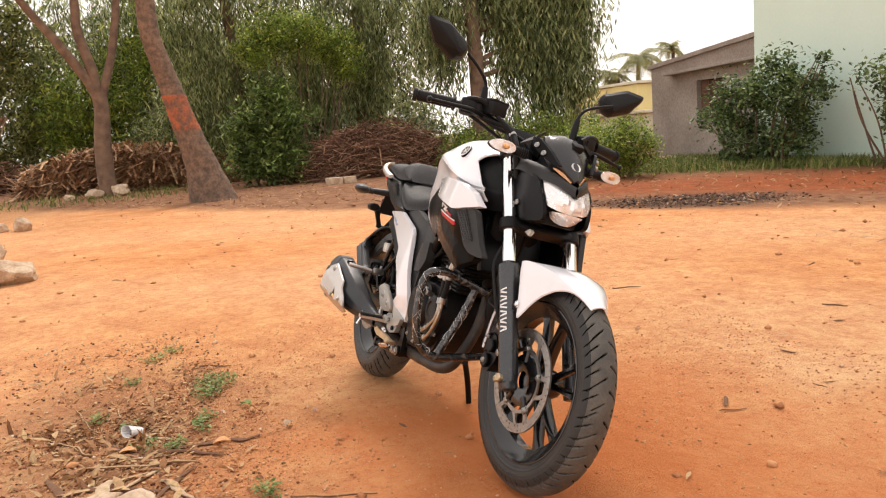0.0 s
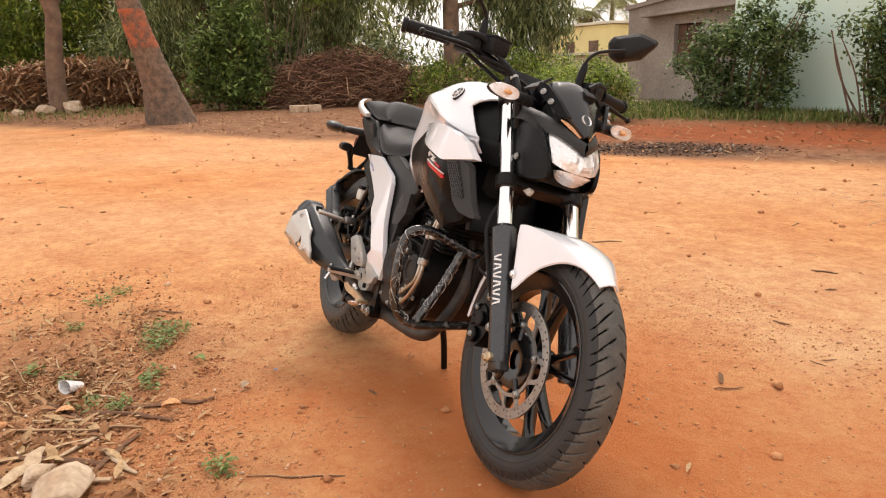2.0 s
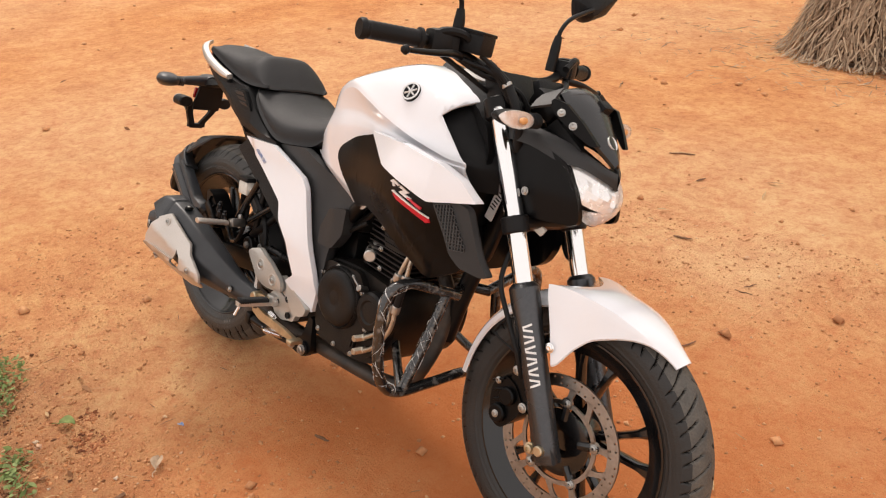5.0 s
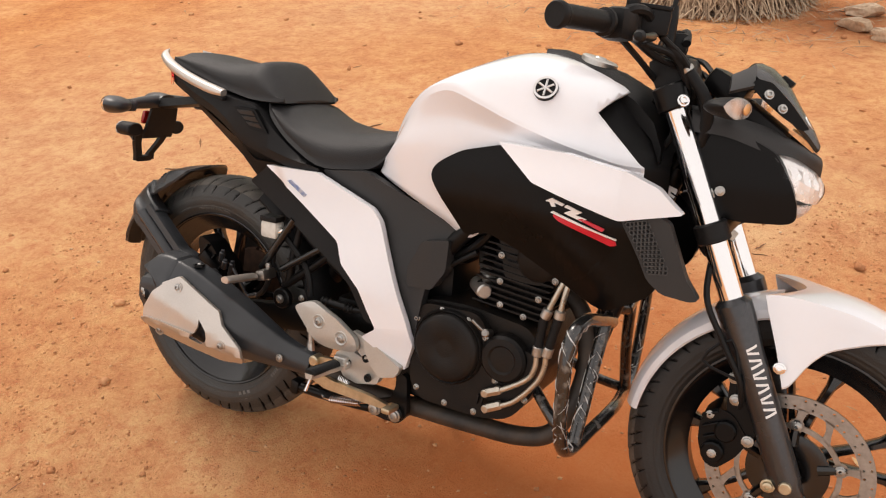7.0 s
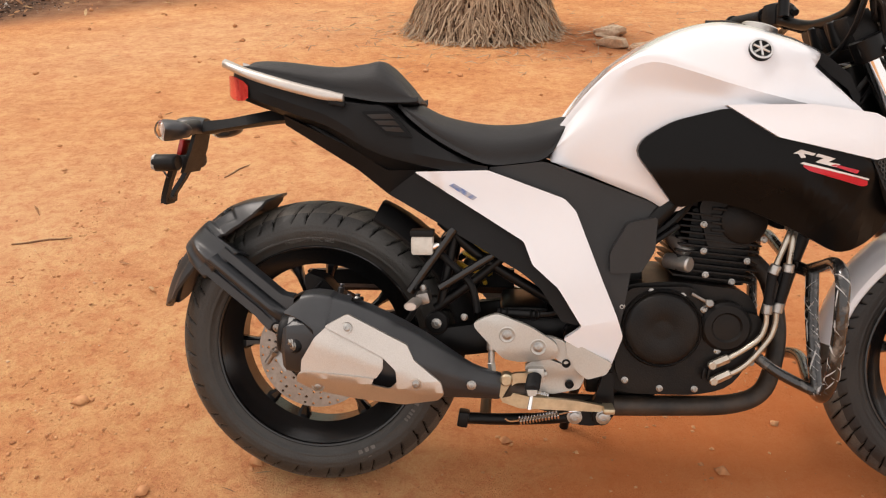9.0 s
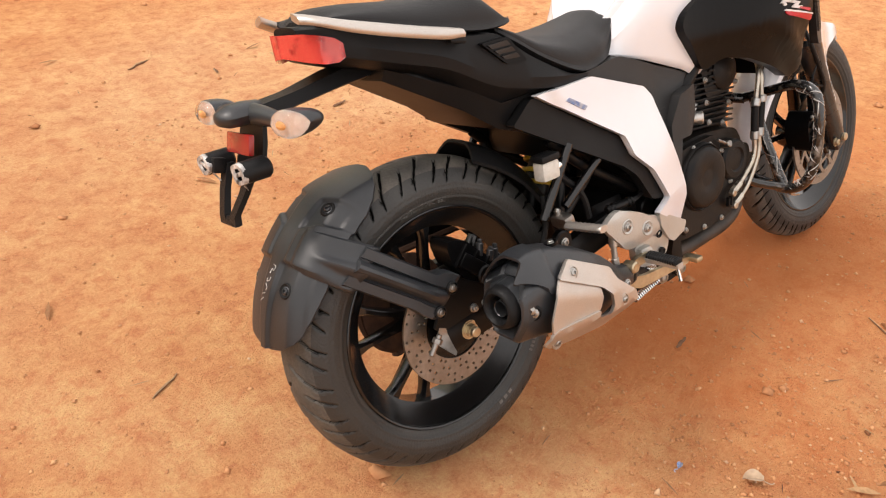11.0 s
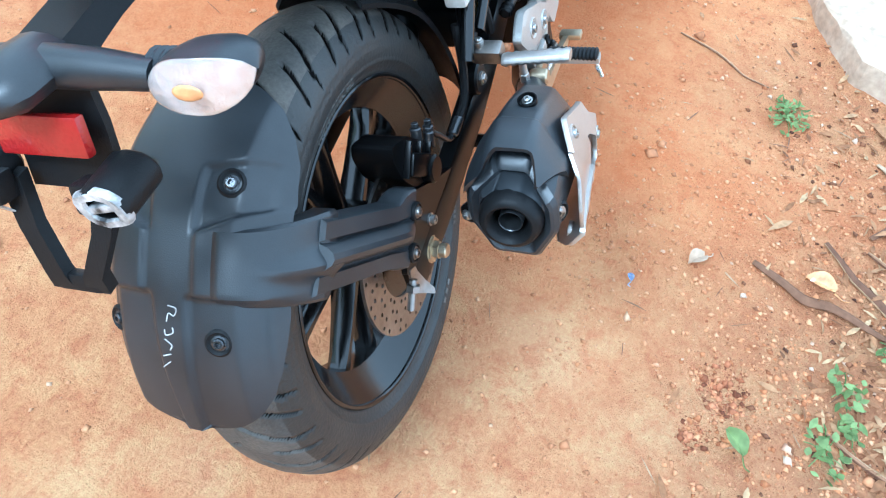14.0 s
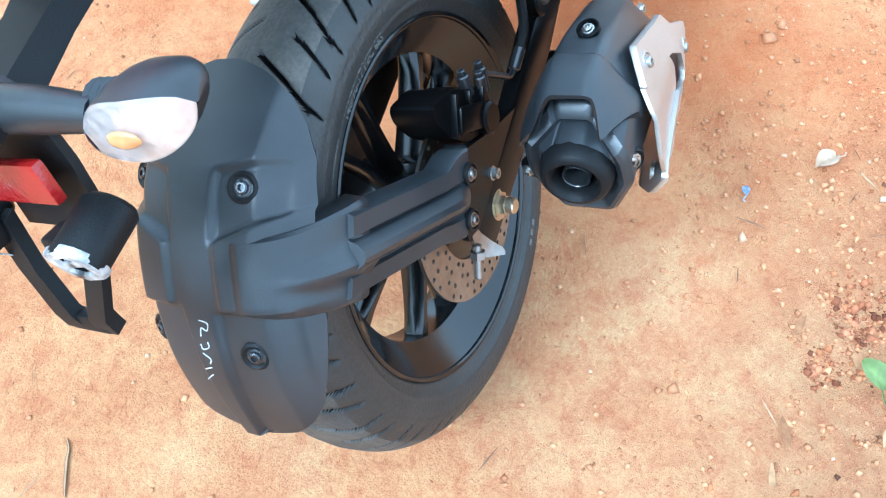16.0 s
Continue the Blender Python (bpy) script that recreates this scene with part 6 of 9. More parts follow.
# ---------- engine ----------
bm = plate([(0.560, 0.330), (0.600, 0.440), (0.640, 0.475), (0.740, 0.480), (0.880, 0.462), (0.905, 0.400), (0.895, 0.330), (0.850, 0.262), (0.780, 0.246), (0.640, 0.248), (0.570, 0.280)], lambda x, z: 0.120, 0.24, 0.012, -1, 0.08, 0.03)
engine = part("engine", bm, M_ENGINE, bike, "black air-cooled single-cylinder engine with fins")
bm = plate([(0.622, 0.420), (0.640, 0.470), (0.770, 0.474), (0.800, 0.425), (0.900, 0.420), (0.905, 0.375), (0.850, 0.285), (0.800, 0.262), (0.640, 0.262), (0.620, 0.300)], lambda x, z: 0.138, 0.03, 0.008, -1, 0.05, 0.02)
part("clutch_cover_rim", bm, M_ENGINE, engine)
bm = lathe([(0.130, 0.080), (0.144, 0.079), (0.148, 0.076), (0.146, 0.073), (0.152, 0.071), (0.157, 0.067), (0.159, 0.060), (0.160, 0.030), (0.157, 0.022), (0.157, 0.016), (0.158, 0.0005)], (0.708, 0, 0.390), (0, -1, 0), 48, None, True)
part("clutch_cover", bm, M_ENGINE, engine, "round black clutch cover")
bm = lathe([(0.125, 0.050), (0.143, 0.049), (0.149, 0.043), (0.150, 0.030), (0.146, 0.026), (0.147, 0.0005)], (0.832, 0, 0.395), (0, -1, 0), 32, None, True)
box((0.790, -0.150, 0.302), (0.004, 0.010, 0.022), 0.001, (0, 8, 0), bm)
box((0.800, -0.150, 0.302), (0.004, 0.010, 0.022), 0.001, (0, 8, 0), bm)
part("oil_filter_cover", bm, M_ENGINE, engine)
bm = bmesh.new()
for x, z in ((0.630, 0.433), (0.687, 0.463), (0.747, 0.455), (0.789, 0.428), (0.785, 0.401), (0.862, 0.389), (0.818, 0.345), (0.640, 0.282), (0.709, 0.266), (0.777, 0.266), (0.884, 0.322)):
    bolt((x, -0.139, z), (0, -1, 0), 0.0055, bm)
for x, z in ((0.790, 0.592), (0.792, 0.539), (0.797, 0.491), (0.849, 0.477), (0.877, 0.519), (0.907, 0.562), (0.895, 0.622), (0.825, 0.642)):
    bolt((x, -0.104, z), (0, -1, 0), 0.0055, bm)
part("engine_bolts", bm, M_BOLT, engine, "bright engine bolts")
tilt = 0.10
bm = bmesh.new()
for k in range(11):
    z = 0.482 + 0.0125 * k
    hw = 0.076 if k % 2 else 0.080
    box((0.815 + tilt * (z - 0.48), 0, z), (hw * 2.05, 0.205, 0.0045), 0.0015, (0, 6, 0), bm)
box((0.825, 0, 0.545), (0.125, 0.175, 0.150), 0.01, (0, 6, 0), bm)
part("cylinder_fins", bm, M_ENGINE, engine, "black cooling fins")
bm = box((0.838, 0, 0.628), (0.135, 0.150, 0.040), 0.014, (0, 6, 0))
plate([(0.780, 0.628), (0.795, 0.652), (0.880, 0.645), (0.905, 0.612), (0.880, 0.545), (0.800, 0.545)], lambda x, z: 0.100, 0.03, 0.008, -1, 0.05, 0.012, bm)
for k in range(4):
    box((0.822, -0.103, 0.622 - 0.014 * k), (0.035, 0.006, 0.006), 0.002, (0, 6, 0), bm)
part("cylinder_head", bm, M_ENGINE, engine)
bm = tube([(0.715, -0.02, 0.60), (0.74, -0.06, 0.56), (0.765, -0.09, 0.53)], 0.016, 10, 5)
cyl((0.725, -0.07, 0.515), (0.765, -0.112, 0.512), 0.016, 14, 0.003, bm)
part("throttle_body", bm, M_ALU, engine)
OIL = (((0.812, 0.323), (0.845, 0.339), (0.890, 0.372), (0.903, 0.400), (0.904, 0.424), (0.911, 0.502), (0.938, 0.575)), ((0.816, 0.291), (0.866, 0.318), (0.908, 0.368), (0.921, 0.400), (0.923, 0.427), (0.939, 0.506), (0.948, 0.572)))
for run in OIL:
    y_at = lambda z: -0.152 + 0.08 * max(0.0, z - 0.50)
    bm = tube([(x, y_at(z), z) for x, z in run[:5]], 0.0056, 10)
    (xa, za), (xb, zb_) = run[0], run[1]
    cyl((xa - 0.004, -0.151, za - 0.002), (xa + 0.026, -0.152, za + (zb_ - za) * 0.026 / (xb - xa)), 0.0092, 6, 0.002, bm)
    cyl((xa - 0.006, -0.146, za - 0.003), (xa - 0.006, -0.160, za - 0.003), 0.0085, 12, 0.002, bm)
    part("oil_line", bm, M_LINE, engine, "plated oil cooler line")
    for q0, q1 in ((run[4], run[5]), (run[5], run[6])):
        part("hose_ferrule", cyl((q0[0], y_at(q0[1]), q0[1]), (q0[0] + (q1[0] - q0[0]) * 0.26, y_at(q0[1]), q0[1] + (q1[1] - q0[1]) * 0.26), 0.0108, 12, 0.002), M_BOLT, engine)
    part("oil_hose", tube([(x, y_at(z), z) for x, z in run[4:6]], 0.0092, 12, 4), M_PLASTIC, engine)
    part("oil_line", tube([(x, y_at(z), z) for x, z in run[5:7]] + [(run[6][0] + 0.016, -0.130, run[6][1] + 0.03)], 0.0056, 10), M_LINE, engine)
# cam cover on the head, clutch arm and a breather hose
bm = lathe([(0.095, 0.046), (0.104, 0.045), (0.108, 0.040), (0.109, 0.0005)], (0.868, 0, 0.598), (0, -1, 0), 30, None, True)
part("cam_cover", bm, M_ENGINE, engine)
bm = cyl((0.795, -0.132, 0.438), (0.795, -0.160, 0.446), 0.0085, 12)
tube([(0.795, -0.152, 0.444), (0.780, -0.153, 0.452), (0.762, -0.150, 0.462)], 0.0035, 8, 3, bm)
part("clutch_arm", bm, M_STEEL, engine)
bm = tube([(0.640, -0.120, 0.560), (0.668, -0.126, 0.592), (0.720, -0.120, 0.625), (0.770, -0.110, 0.645)], 0.0085, 10)
tube([(0.660, -0.112, 0.528), (0.690, -0.118, 0.556), (0.740, -0.112, 0.590)], 0.006, 8, 6, bm)
part("breather_hose", bm, M_PLASTIC, engine)
bm = box((0.600, -0.085, 0.300), (0.07, 0.04, 0.12), 0.012)
box((0.655, 0.0, 0.235), (0.12, 0.15, 0.03), 0.01, (0, 0, 0), bm)
part("lower_mount", bm, M_ENGINE, engine)

# crash guard round the engine
bm = tube([(1.012, -0.05, 0.492), (1.010, -0.13, 0.515), (1.006, -0.205, 0.532), (1.000, -0.255, 0.505), (0.998, -0.258, 0.40), (0.998, -0.235, 0.310), (1.000, -0.185, 0.272), (1.010, -0.10, 0.280), (1.025, 0.0, 0.298), (1.010, 0.10, 0.280), (1.000, 0.185, 0.272), (0.998, 0.235, 0.310), (0.998, 0.258, 0.40), (1.000, 0.255, 0.505), (1.006, 0.205, 0.532), (1.010, 0.13, 0.515), (1.012, 0.05, 0.492)], 0.0125, 12, 8)
guard = part("crash_guard", bm, M_TAPE, bike, "crash guard tube wrapped in worn plastic film")
# torn wisps and creases of the clear film, lying on the tubes
rs = np.random.RandomState(77)
bm = bmesh.new()
LEGS = [[(1.006, -0.205, 0.532), (1.000, -0.255, 0.505), (0.998, -0.258, 0.40), (0.998, -0.235, 0.310), (1.000, -0.185, 0.272)],
        [(1.010, -0.085, 0.500), (1.004, -0.115, 0.40), (1.002, -0.165, 0.280)],
        [(1.006, 0.205, 0.532), (1.000, 0.255, 0.505), (0.998, 0.258, 0.40), (0.998, 0.235, 0.310), (1.000, 0.185, 0.272)]]
for leg_path, count in zip(LEGS, (70, 34, 30)):
    way = crs(leg_path, 16)
    run = np.gradient(way, axis=0)
    run /= np.linalg.norm(run, axis=1)[:, None]
    for k in range(count):
        span_n = rs.randint(3, 7)
        i0 = rs.randint(0, max(1, len(way) - span_n))
        turn, twist, wide = rs.uniform(0, 6.283), rs.uniform(-0.9, 0.9), rs.uniform(0.0003, 0.0016)
        pts = []
        for j in range(i0, min(i0 + span_n, len(way))):
            u = np.cross(run[j], (1.0, 0.0, 0.05))
            u /= np.linalg.norm(u)
            v = np.cross(run[j], u)
            a = turn + twist * (j - i0)
            pts.append(way[j] + 0.0126 * (math.cos(a) * u + math.sin(a) * v))
        if len(pts) > 2:
            tube(pts, [0.0002] + [wide] * (len(pts) - 2) + [0.0002], 4, 1, bm, True, True)
tagged(part("film_creases", bm, M_FILM, guard, "white creases in torn clear film"), kind="stuff")
bm = bmesh.new()
for s in (-1, 1):
    tube([(1.010, 0.085 * s, 0.500), (1.004, 0.115 * s, 0.40), (1.002, 0.165 * s, 0.280)], 0.0125, 12, 5, bm)
    tube([(1.000, 0.170 * s, 0.275), (0.94, 0.13 * s, 0.30), (0.89, 0.10 * s, 0.335)], 0.011, 12, 4, bm)
tube([(1.012, -0.06, 0.492), (0.985, 0, 0.50), (1.012, 0.06, 0.492)], 0.013, 12, 5, bm)
part("guard_braces", bm, M_TAPE, guard)

# ---------- footrests, pedal, stands ----------
for s in (-1, 1):
    bm = plate([(0.336, 0.400), (0.350, 0.411), (0.385, 0.423), (0.450, 0.398), (0.502, 0.365), (0.508, 0.340), (0.497, 0.331), (0.430, 0.324), (0.398, 0.330)], lambda x, z: 0.175 - 0.006 * smooth((0.345 - z) / 0.02) - 0.004 * smooth((z - 0.405) / 0.02), 0.010, 0.003, s, 0.012, 0.012)
    heel = part("heel_plate", bm, M_CAST, bike, "cast aluminium heel plate")
    bm = bmesh.new()
    for x, z in ((0.405, 0.381), (0.466, 0.357)):
        lathe([(-0.004, 0.0170), (0.0004, 0.0165), (0.0014, 0.0150), (-0.0004, 0.0125), (-0.0010, 0.0005)], (x, 0.1755 * s, z), (0, s, 0), 22, bm, True)
    part("bolt_bosses", bm, M_CAST, heel)
    # frame-side bracket: upper web, lower web and the folded outer cover
    bm = plate([(0.440, 0.312), (0.452, 0.322), (0.490, 0.327), (0.512, 0.318), (0.534, 0.324), (0.560, 0.290), (0.549, 0.266), (0.496, 0.254), (0.462, 0.262), (0.448, 0.284)], lambda x, z: 0.153 + 0.004 * smooth((z - 0.292) / 0.006), 0.014, 0.003, s, 0.010, 0.006)
    plate([(0.482, 0.376), (0.518, 0.366), (0.540, 0.330), (0.520, 0.316), (0.500, 0.330), (0.478, 0.352)], lambda x, z: 0.158, 0.010, 0.003, s, 0.03, 0.008, bm)
    part("footrest_bracket", bm, M_CAST, heel, "cast aluminium footrest bracket")
    bm = plate([(0.520, 0.368), (0.527, 0.370), (0.612, 0.322), (0.601, 0.300), (0.563, 0.289), (0.544, 0.304), (0.522, 0.340)], lambda x, z: 0.164 + 0.05 * max(0.0, 0.57 - x), 0.012, 0.003, s, 0.02, 0.006)
    part("bracket_cover", bm, M_CAST, heel, "smooth silver bracket cover")
    bm = bmesh.new()
    for x, z, y in ((0.405, 0.381, 0.1755), (0.466, 0.357, 0.1755)):
        bolt((x, y * s, z), (0, s, 0), 0.0082, bm)
    part("bracket_bolts", bm, M_BOLT, heel)
    bm = bmesh.new()
    for x, z in ((0.522, 0.320), (0.529, 0.277), (0.474, 0.300)):
        lathe([(-0.002, 0.0088), (0.003, 0.0088), (0.0042, 0.0072), (0.0010, 0.0048), (0.0005, 0.0005)], (x, 0.157 * s, z), (0, s, 0), 14, bm, True)
    part("bracket_bolts", bm, M_FRAME, heel)
    # ribbed rubber peg on a cast carrier with a clevis and a hanging feeler
    hub, out = np.array((0.460, 0.166 * s, 0.298)), np.array((0.452, 0.262 * s, 0.302))
    rings = []
    for k, f in enumerate(np.linspace(0.12, 1, 27)):
        c = hub + (out - hub) * f
        grow = (1.0 if k % 2 else 0.86) * (0.75 if k in (0, 26) else 1.0)
        rings.append([(c[0] + 0.0145 * grow * math.cos(a), c[1], c[2] + 0.0095 * grow * math.sin(a)) for a in np.linspace(0, 2 * math.pi, 14, endpoint=False)])
    part("footrest", loft(rings), M_PLASTIC, heel, "ribbed rubber covered footrest")
    bm = loft([[(c[0] + w * a, c[1], c[2] - 0.006 + 0.008 * b) for a, b in ((-1, 0.4), (1, 0.4), (0.7, -1), (-0.7, -1))] for c, w in ((hub, 0.016), (hub + (out - hub) * 0.5, 0.013), (hub + (out - hub) * 1.02, 0.010))])
    box((0.462, 0.160 * s, 0.298), (0.034, 0.024, 0.030), 0.006, (0, 0, 0), bm)
    cyl((0.440, 0.164 * s, 0.299), (0.484, 0.164 * s, 0.299), 0.0055, 10, 0.001, bm)
    part("peg_hinge", bm, M_CAST, heel)
    bm = tube([(0.452, 0.252 * s, 0.296), (0.451, 0.258 * s, 0.284), (0.447, 0.266 * s, 0.262)], [0.0042, 0.0036, 0.0042], 8, 4)
    part("peg_feeler", bm, M_CHROME, heel)
    # pillion peg: a ribbed bar on its hinge block, standing out to the side
    hub, out = np.array((0.228, 0.184 * s, 0.449)), np.array((0.227, 0.277 * s, 0.459))
    rings = []
    for k, f in enumerate(np.linspace(0, 1, 17)):
        c = hub + (out - hub) * f
        grow = 1.0 if k % 2 else 0.84
        rings.append([(c[0] + 0.0130 * grow * math.cos(a), c[1], c[2] + 0.0085 * grow * math.sin(a)) for a in np.linspace(0, 2 * math.pi, 12, endpoint=False)])
    peg = part("pillion_peg", loft(rings), M_SHIELD, bike, "ribbed silver pillion footrest")
    bm = box((0.240, 0.160 * s, 0.452), (0.026, 0.044, 0.024), 0.006, (0, -14, 0))
    cyl((0.238, 0.150 * s, 0.436), (0.238, 0.150 * s, 0.470), 0.0065, 10, 0.001, bm)
    part("hinge_block", bm, M_STEEL, peg)
    part("bolt", bolt((0.238, 0.150 * s, 0.470), (0, 0, 1), 0.0060), M_BOLT, peg)
    # bolts of the swing arm's pivot and the rod ends
    part("bolt", bolt((0.262, 0.136 * s, 0.392), (0, s, 0), 0.0085), M_BOLT, bike)
    part("bolt_boss", lathe([(-0.012, 0.024), (0, 0.024), (0.003, 0.021), (0.003, 0.001)], (0.262, 0.131 * s, 0.392), (0, s, 0), 22, None, True), M_FRAME, bike)
    part("bolt", bolt((0.318, 0.128 * s, 0.404), (0, s, 0), 0.006), M_BOLT, bike)
bm = plate([(0.458, 0.306), (0.420, 0.304), (0.394, 0.290), (0.386, 0.266), (0.396, 0.244), (0.430, 0.232), (0.500, 0.230), (0.590, 0.228), (0.598, 0.240), (0.540, 0.250), (0.450, 0.256), (0.416, 0.264), (0.412, 0.276), (0.424, 0.284), (0.458, 0.286)], lambda x, z: 0.178, 0.008, 0.002, -1, 0.03, 0.004)
box((0.604, -0.180, 0.236), (0.022, 0.040, 0.012), 0.004, (0, 0, 0), bm)
pedal = part("brake_pedal", bm, M_BRASS, bike, "tan coated brake pedal")
bm = cyl((0.374, -0.160, 0.345), (0.374, -0.160, 0.385), 0.0095, 14)
cyl((0.374, -0.160, 0.318), (0.374, -0.160, 0.346), 0.0065, 12, 0.001, bm)
cyl((0.376, -0.160, 0.300), (0.374, -0.160, 0.320), 0.0085, 6, 0.001, bm)
tube([(0.376, -0.160, 0.302), (0.384, -0.162, 0.292), (0.398, -0.165, 0.290)], 0.004, 8, 3, bm)
part("brake_switch", bm, M_ALU, pedal)
bm = cyl((0.385, -0.140, 0.418), (0.470, -0.138, 0.414), 0.0085, 12)
for q in (0.392, 0.404, 0.452, 0.462):
    lathe([(-0.003, 0.0085), (0, 0.0115), (0.003, 0.0085)], (q, -0.1395, 0.4178 - 0.05 * (q - 0.385)), (1, 0, -0.05), 12, bm)
tube([(0.470, -0.138, 0.414), (0.50, -0.136, 0.418), (0.53, -0.130, 0.440)], 0.006, 8, 4, bm)
part("master_cylinder", bm, M_FRAME, pedal)
bm = tube([(0.345, -0.128, 0.415), (0.338, -0.128, 0.455), (0.322, -0.126, 0.485), (0.285, -0.126, 0.520), (0.262, -0.130, 0.545)], 0.0075, 8)
part("fluid_hose", bm, M_PLASTIC, pedal)
# pedal pivot, linkage and its small springs
part("pedal_pivot", cyl((0.404, -0.160, 0.292), (0.404, -0.190, 0.292), 0.0125, 18, 0.003), M_BRASS, pedal)
bm = tube([(0.462 + 0.00105 * k, -0.168 + 0.0060 * math.cos(k * 1.571), 0.262 - 0.00018 * k + 0.0060 * math.sin(k * 1.571)) for k in range(25)], 0.0015, 5, 2)
part("return_spring", bm, M_CHROME, pedal, "small bright coil spring")
# centre stand folded under the engine, with its spring
bm = tube([(0.318, -0.126, 0.190), (0.40, -0.128, 0.190), (0.50, -0.130, 0.196), (0.60, -0.125, 0.206)], 0.012, 10)
tube([(0.318, 0.126, 0.190), (0.40, 0.128, 0.190), (0.50, 0.130, 0.196), (0.60, 0.125, 0.206)], 0.012, 10, 6, bm)
tube([(0.36, -0.12, 0.186), (0.36, 0, 0.186), (0.36, 0.12, 0.186)], 0.012, 10, 4, bm)
box((0.316, -0.126, 0.190), (0.022, 0.030, 0.032), 0.004, (0, 10, 0), bm)
cyl((0.595, -0.15, 0.208), (0.595, -0.08, 0.208), 0.020, 16, 0.003, bm)
plate([(0.510, 0.192), (0.540, 0.222), (0.580, 0.238), (0.600, 0.300), (0.616, 0.296), (0.622, 0.210), (0.606, 0.188), (0.570, 0.184)], lambda x, z: 0.140, 0.012, 0.003, -1, 0.03, 0.006, bm)
stand = part("centre_stand", bm, M_FRAME, bike)
bm = tube([(0.430 + 0.0031 * k * 0.5, -0.152 + 0.0085 * math.cos(k * 1.571), 0.197 + 0.0003 * k + 0.0085 * math.sin(k * 1.571)) for k in range(52)], 0.0020, 5, 2)
tube([(0.430, -0.152, 0.197), (0.412, -0.150, 0.194), (0.402, -0.146, 0.198)], 0.002, 6, 3, bm)
tube([(0.510, -0.152, 0.212), (0.528, -0.150, 0.216), (0.545, -0.145, 0.216)], 0.002, 6, 3, bm)
part("return_spring", bm, M_CHROME, stand, "bright coil spring")
bm = bmesh.new()
bolt((0.542, -0.143, 0.204), (0, -1, 0), 0.0125, bm, 0.007)
bolt((0.598, -0.151, 0.207), (0, -1, 0), 0.0120, bm, 0.006)
part("stand_bolts", bm, M_BOLT, stand)
# side stand on the far side, down to the ground
bm = tube([(0.60, 0.10, 0.26), (0.56, 0.17, 0.13), (0.53, 0.238, -0.066)], 0.011, 10, 6)
lathe([(0, 0.03), (0.006, 0.032), (0.010, 0.028)], (0.53, 0.238, -0.083), (0, -0.31, 0.95), 14, bm, True)
part("side_stand", bm, M_FRAME, bike, "black side stand, down on the ground")
bm = plate([(1.081, 0.771), (1.100, 0.765), (1.076, 0.684), (1.055, 0.691)], lambda x, z: 0.060, 0.002, 0.0006, -1, 0.03, 0.003)
lab = part("hanging_tag", bm, M_DECALWHITE, bike, "white printed barcode tag")
bm = bmesh.new()
for k in range(7):
    f = k / 7
    plate([(1.089 - 0.026 * f, 0.760 - 0.048 * f), (1.101 - 0.026 * f, 0.754 - 0.048 * f), (1.0995 - 0.026 * f, 0.7515 - 0.048 * f), (1.0875 - 0.026 * f, 0.7575 - 0.048 * f)], lambda x, z: 0.0608, 0.001, 0.0001, -1, 0.03, 0.0003, bm)
part("print_bars", bm, M_BLACKGLOSS, lab)

# ---------- ground ----------
def wob(x, y, k, seed):
    """Cheap smooth noise from a few waves."""
    r = np.random.RandomState(seed)
    out = 0
    for i in range(6):
        a, f, p = r.uniform(0, 6.28), k * r.uniform(0.5, 1.8), r.uniform(0, 6.28)
        out = out + np.sin((x * math.cos(a) + y * math.sin(a)) * f + p)
    return out / 6


def lump(x, y, cx, cy, r):
    return np.exp(-((x - cx) ** 2 + (y - cy) ** 2) / (r * r))


def ground_z(x, y):
    near = np.exp(-((x - 0.4) ** 2 + y ** 2) / 30.0)
    z = 0.030 * lump(x, y, 1.37, -0.09, 0.42) - 0.030 * lump(x, y, 0.12, -1.20, 0.45) + 0.012 * lump(x, y, 0.62, -0.36, 0.25)
    z = z + 0.030 * lump(x, y, 1.35, 1.75, 0.45) + 0.020 * lump(x, y, -0.3, 1.6, 0.6)
    for cx, cy, r, h in ((0.180, -0.645, 0.052, -0.026), (0.066, -0.603, 0.026, -0.014), (0.245, -0.62, 0.020, 0.008), (0.130, -0.690, 0.022, 0.008), (0.36, -0.80, 0.06, -0.018), (0.10, -0.92, 0.05, -0.010), (0.5, 0.95, 0.06, -0.008), (-0.5, -0.75, 0.06, -0.010)):
        z = z + h * lump(x, y, cx, cy, r)
    still = 1 - 0.9 * lump(x, y, 0.0, -0.12, 0.2) - 0.9 * lump(x, y, 1.36, -0.09, 0.2) - 0.6 * lump(x, y, 0.5, 0.10, 0.12)
    z = z + near * still * (0.007 * wob(x, y, 9, 1) + 0.0045 * wob(x, y, 30, 2) + 0.0032 * wob(x, y, 75, 3) * (1 + 1.2 * np.exp(-((x - 0.35) ** 2 / 0.5 + (y + 0.75) ** 2 / 0.08))))
    d = -0.544 * x + 0.839 * y
    z = z + 0.10 * np.clip((d - 6.0) / 3.0, 0, 1) * (0.5 + 0.4 * wob(x, y, 1.2, 4)) * (d < 60)
    return z


def spread(lo, hi, step, far, grow=1.16):
    mid = list(np.arange(lo, hi, step))
    out, s, v = [], step, hi
    while v < far:
        out.append(v)
        s *= grow
        v += s
    neg, s, v = [], step, lo
    while v > -far:
        s *= grow
        v -= s
        neg.append(v)
    return np.array(neg[::-1] + mid + out + [far])


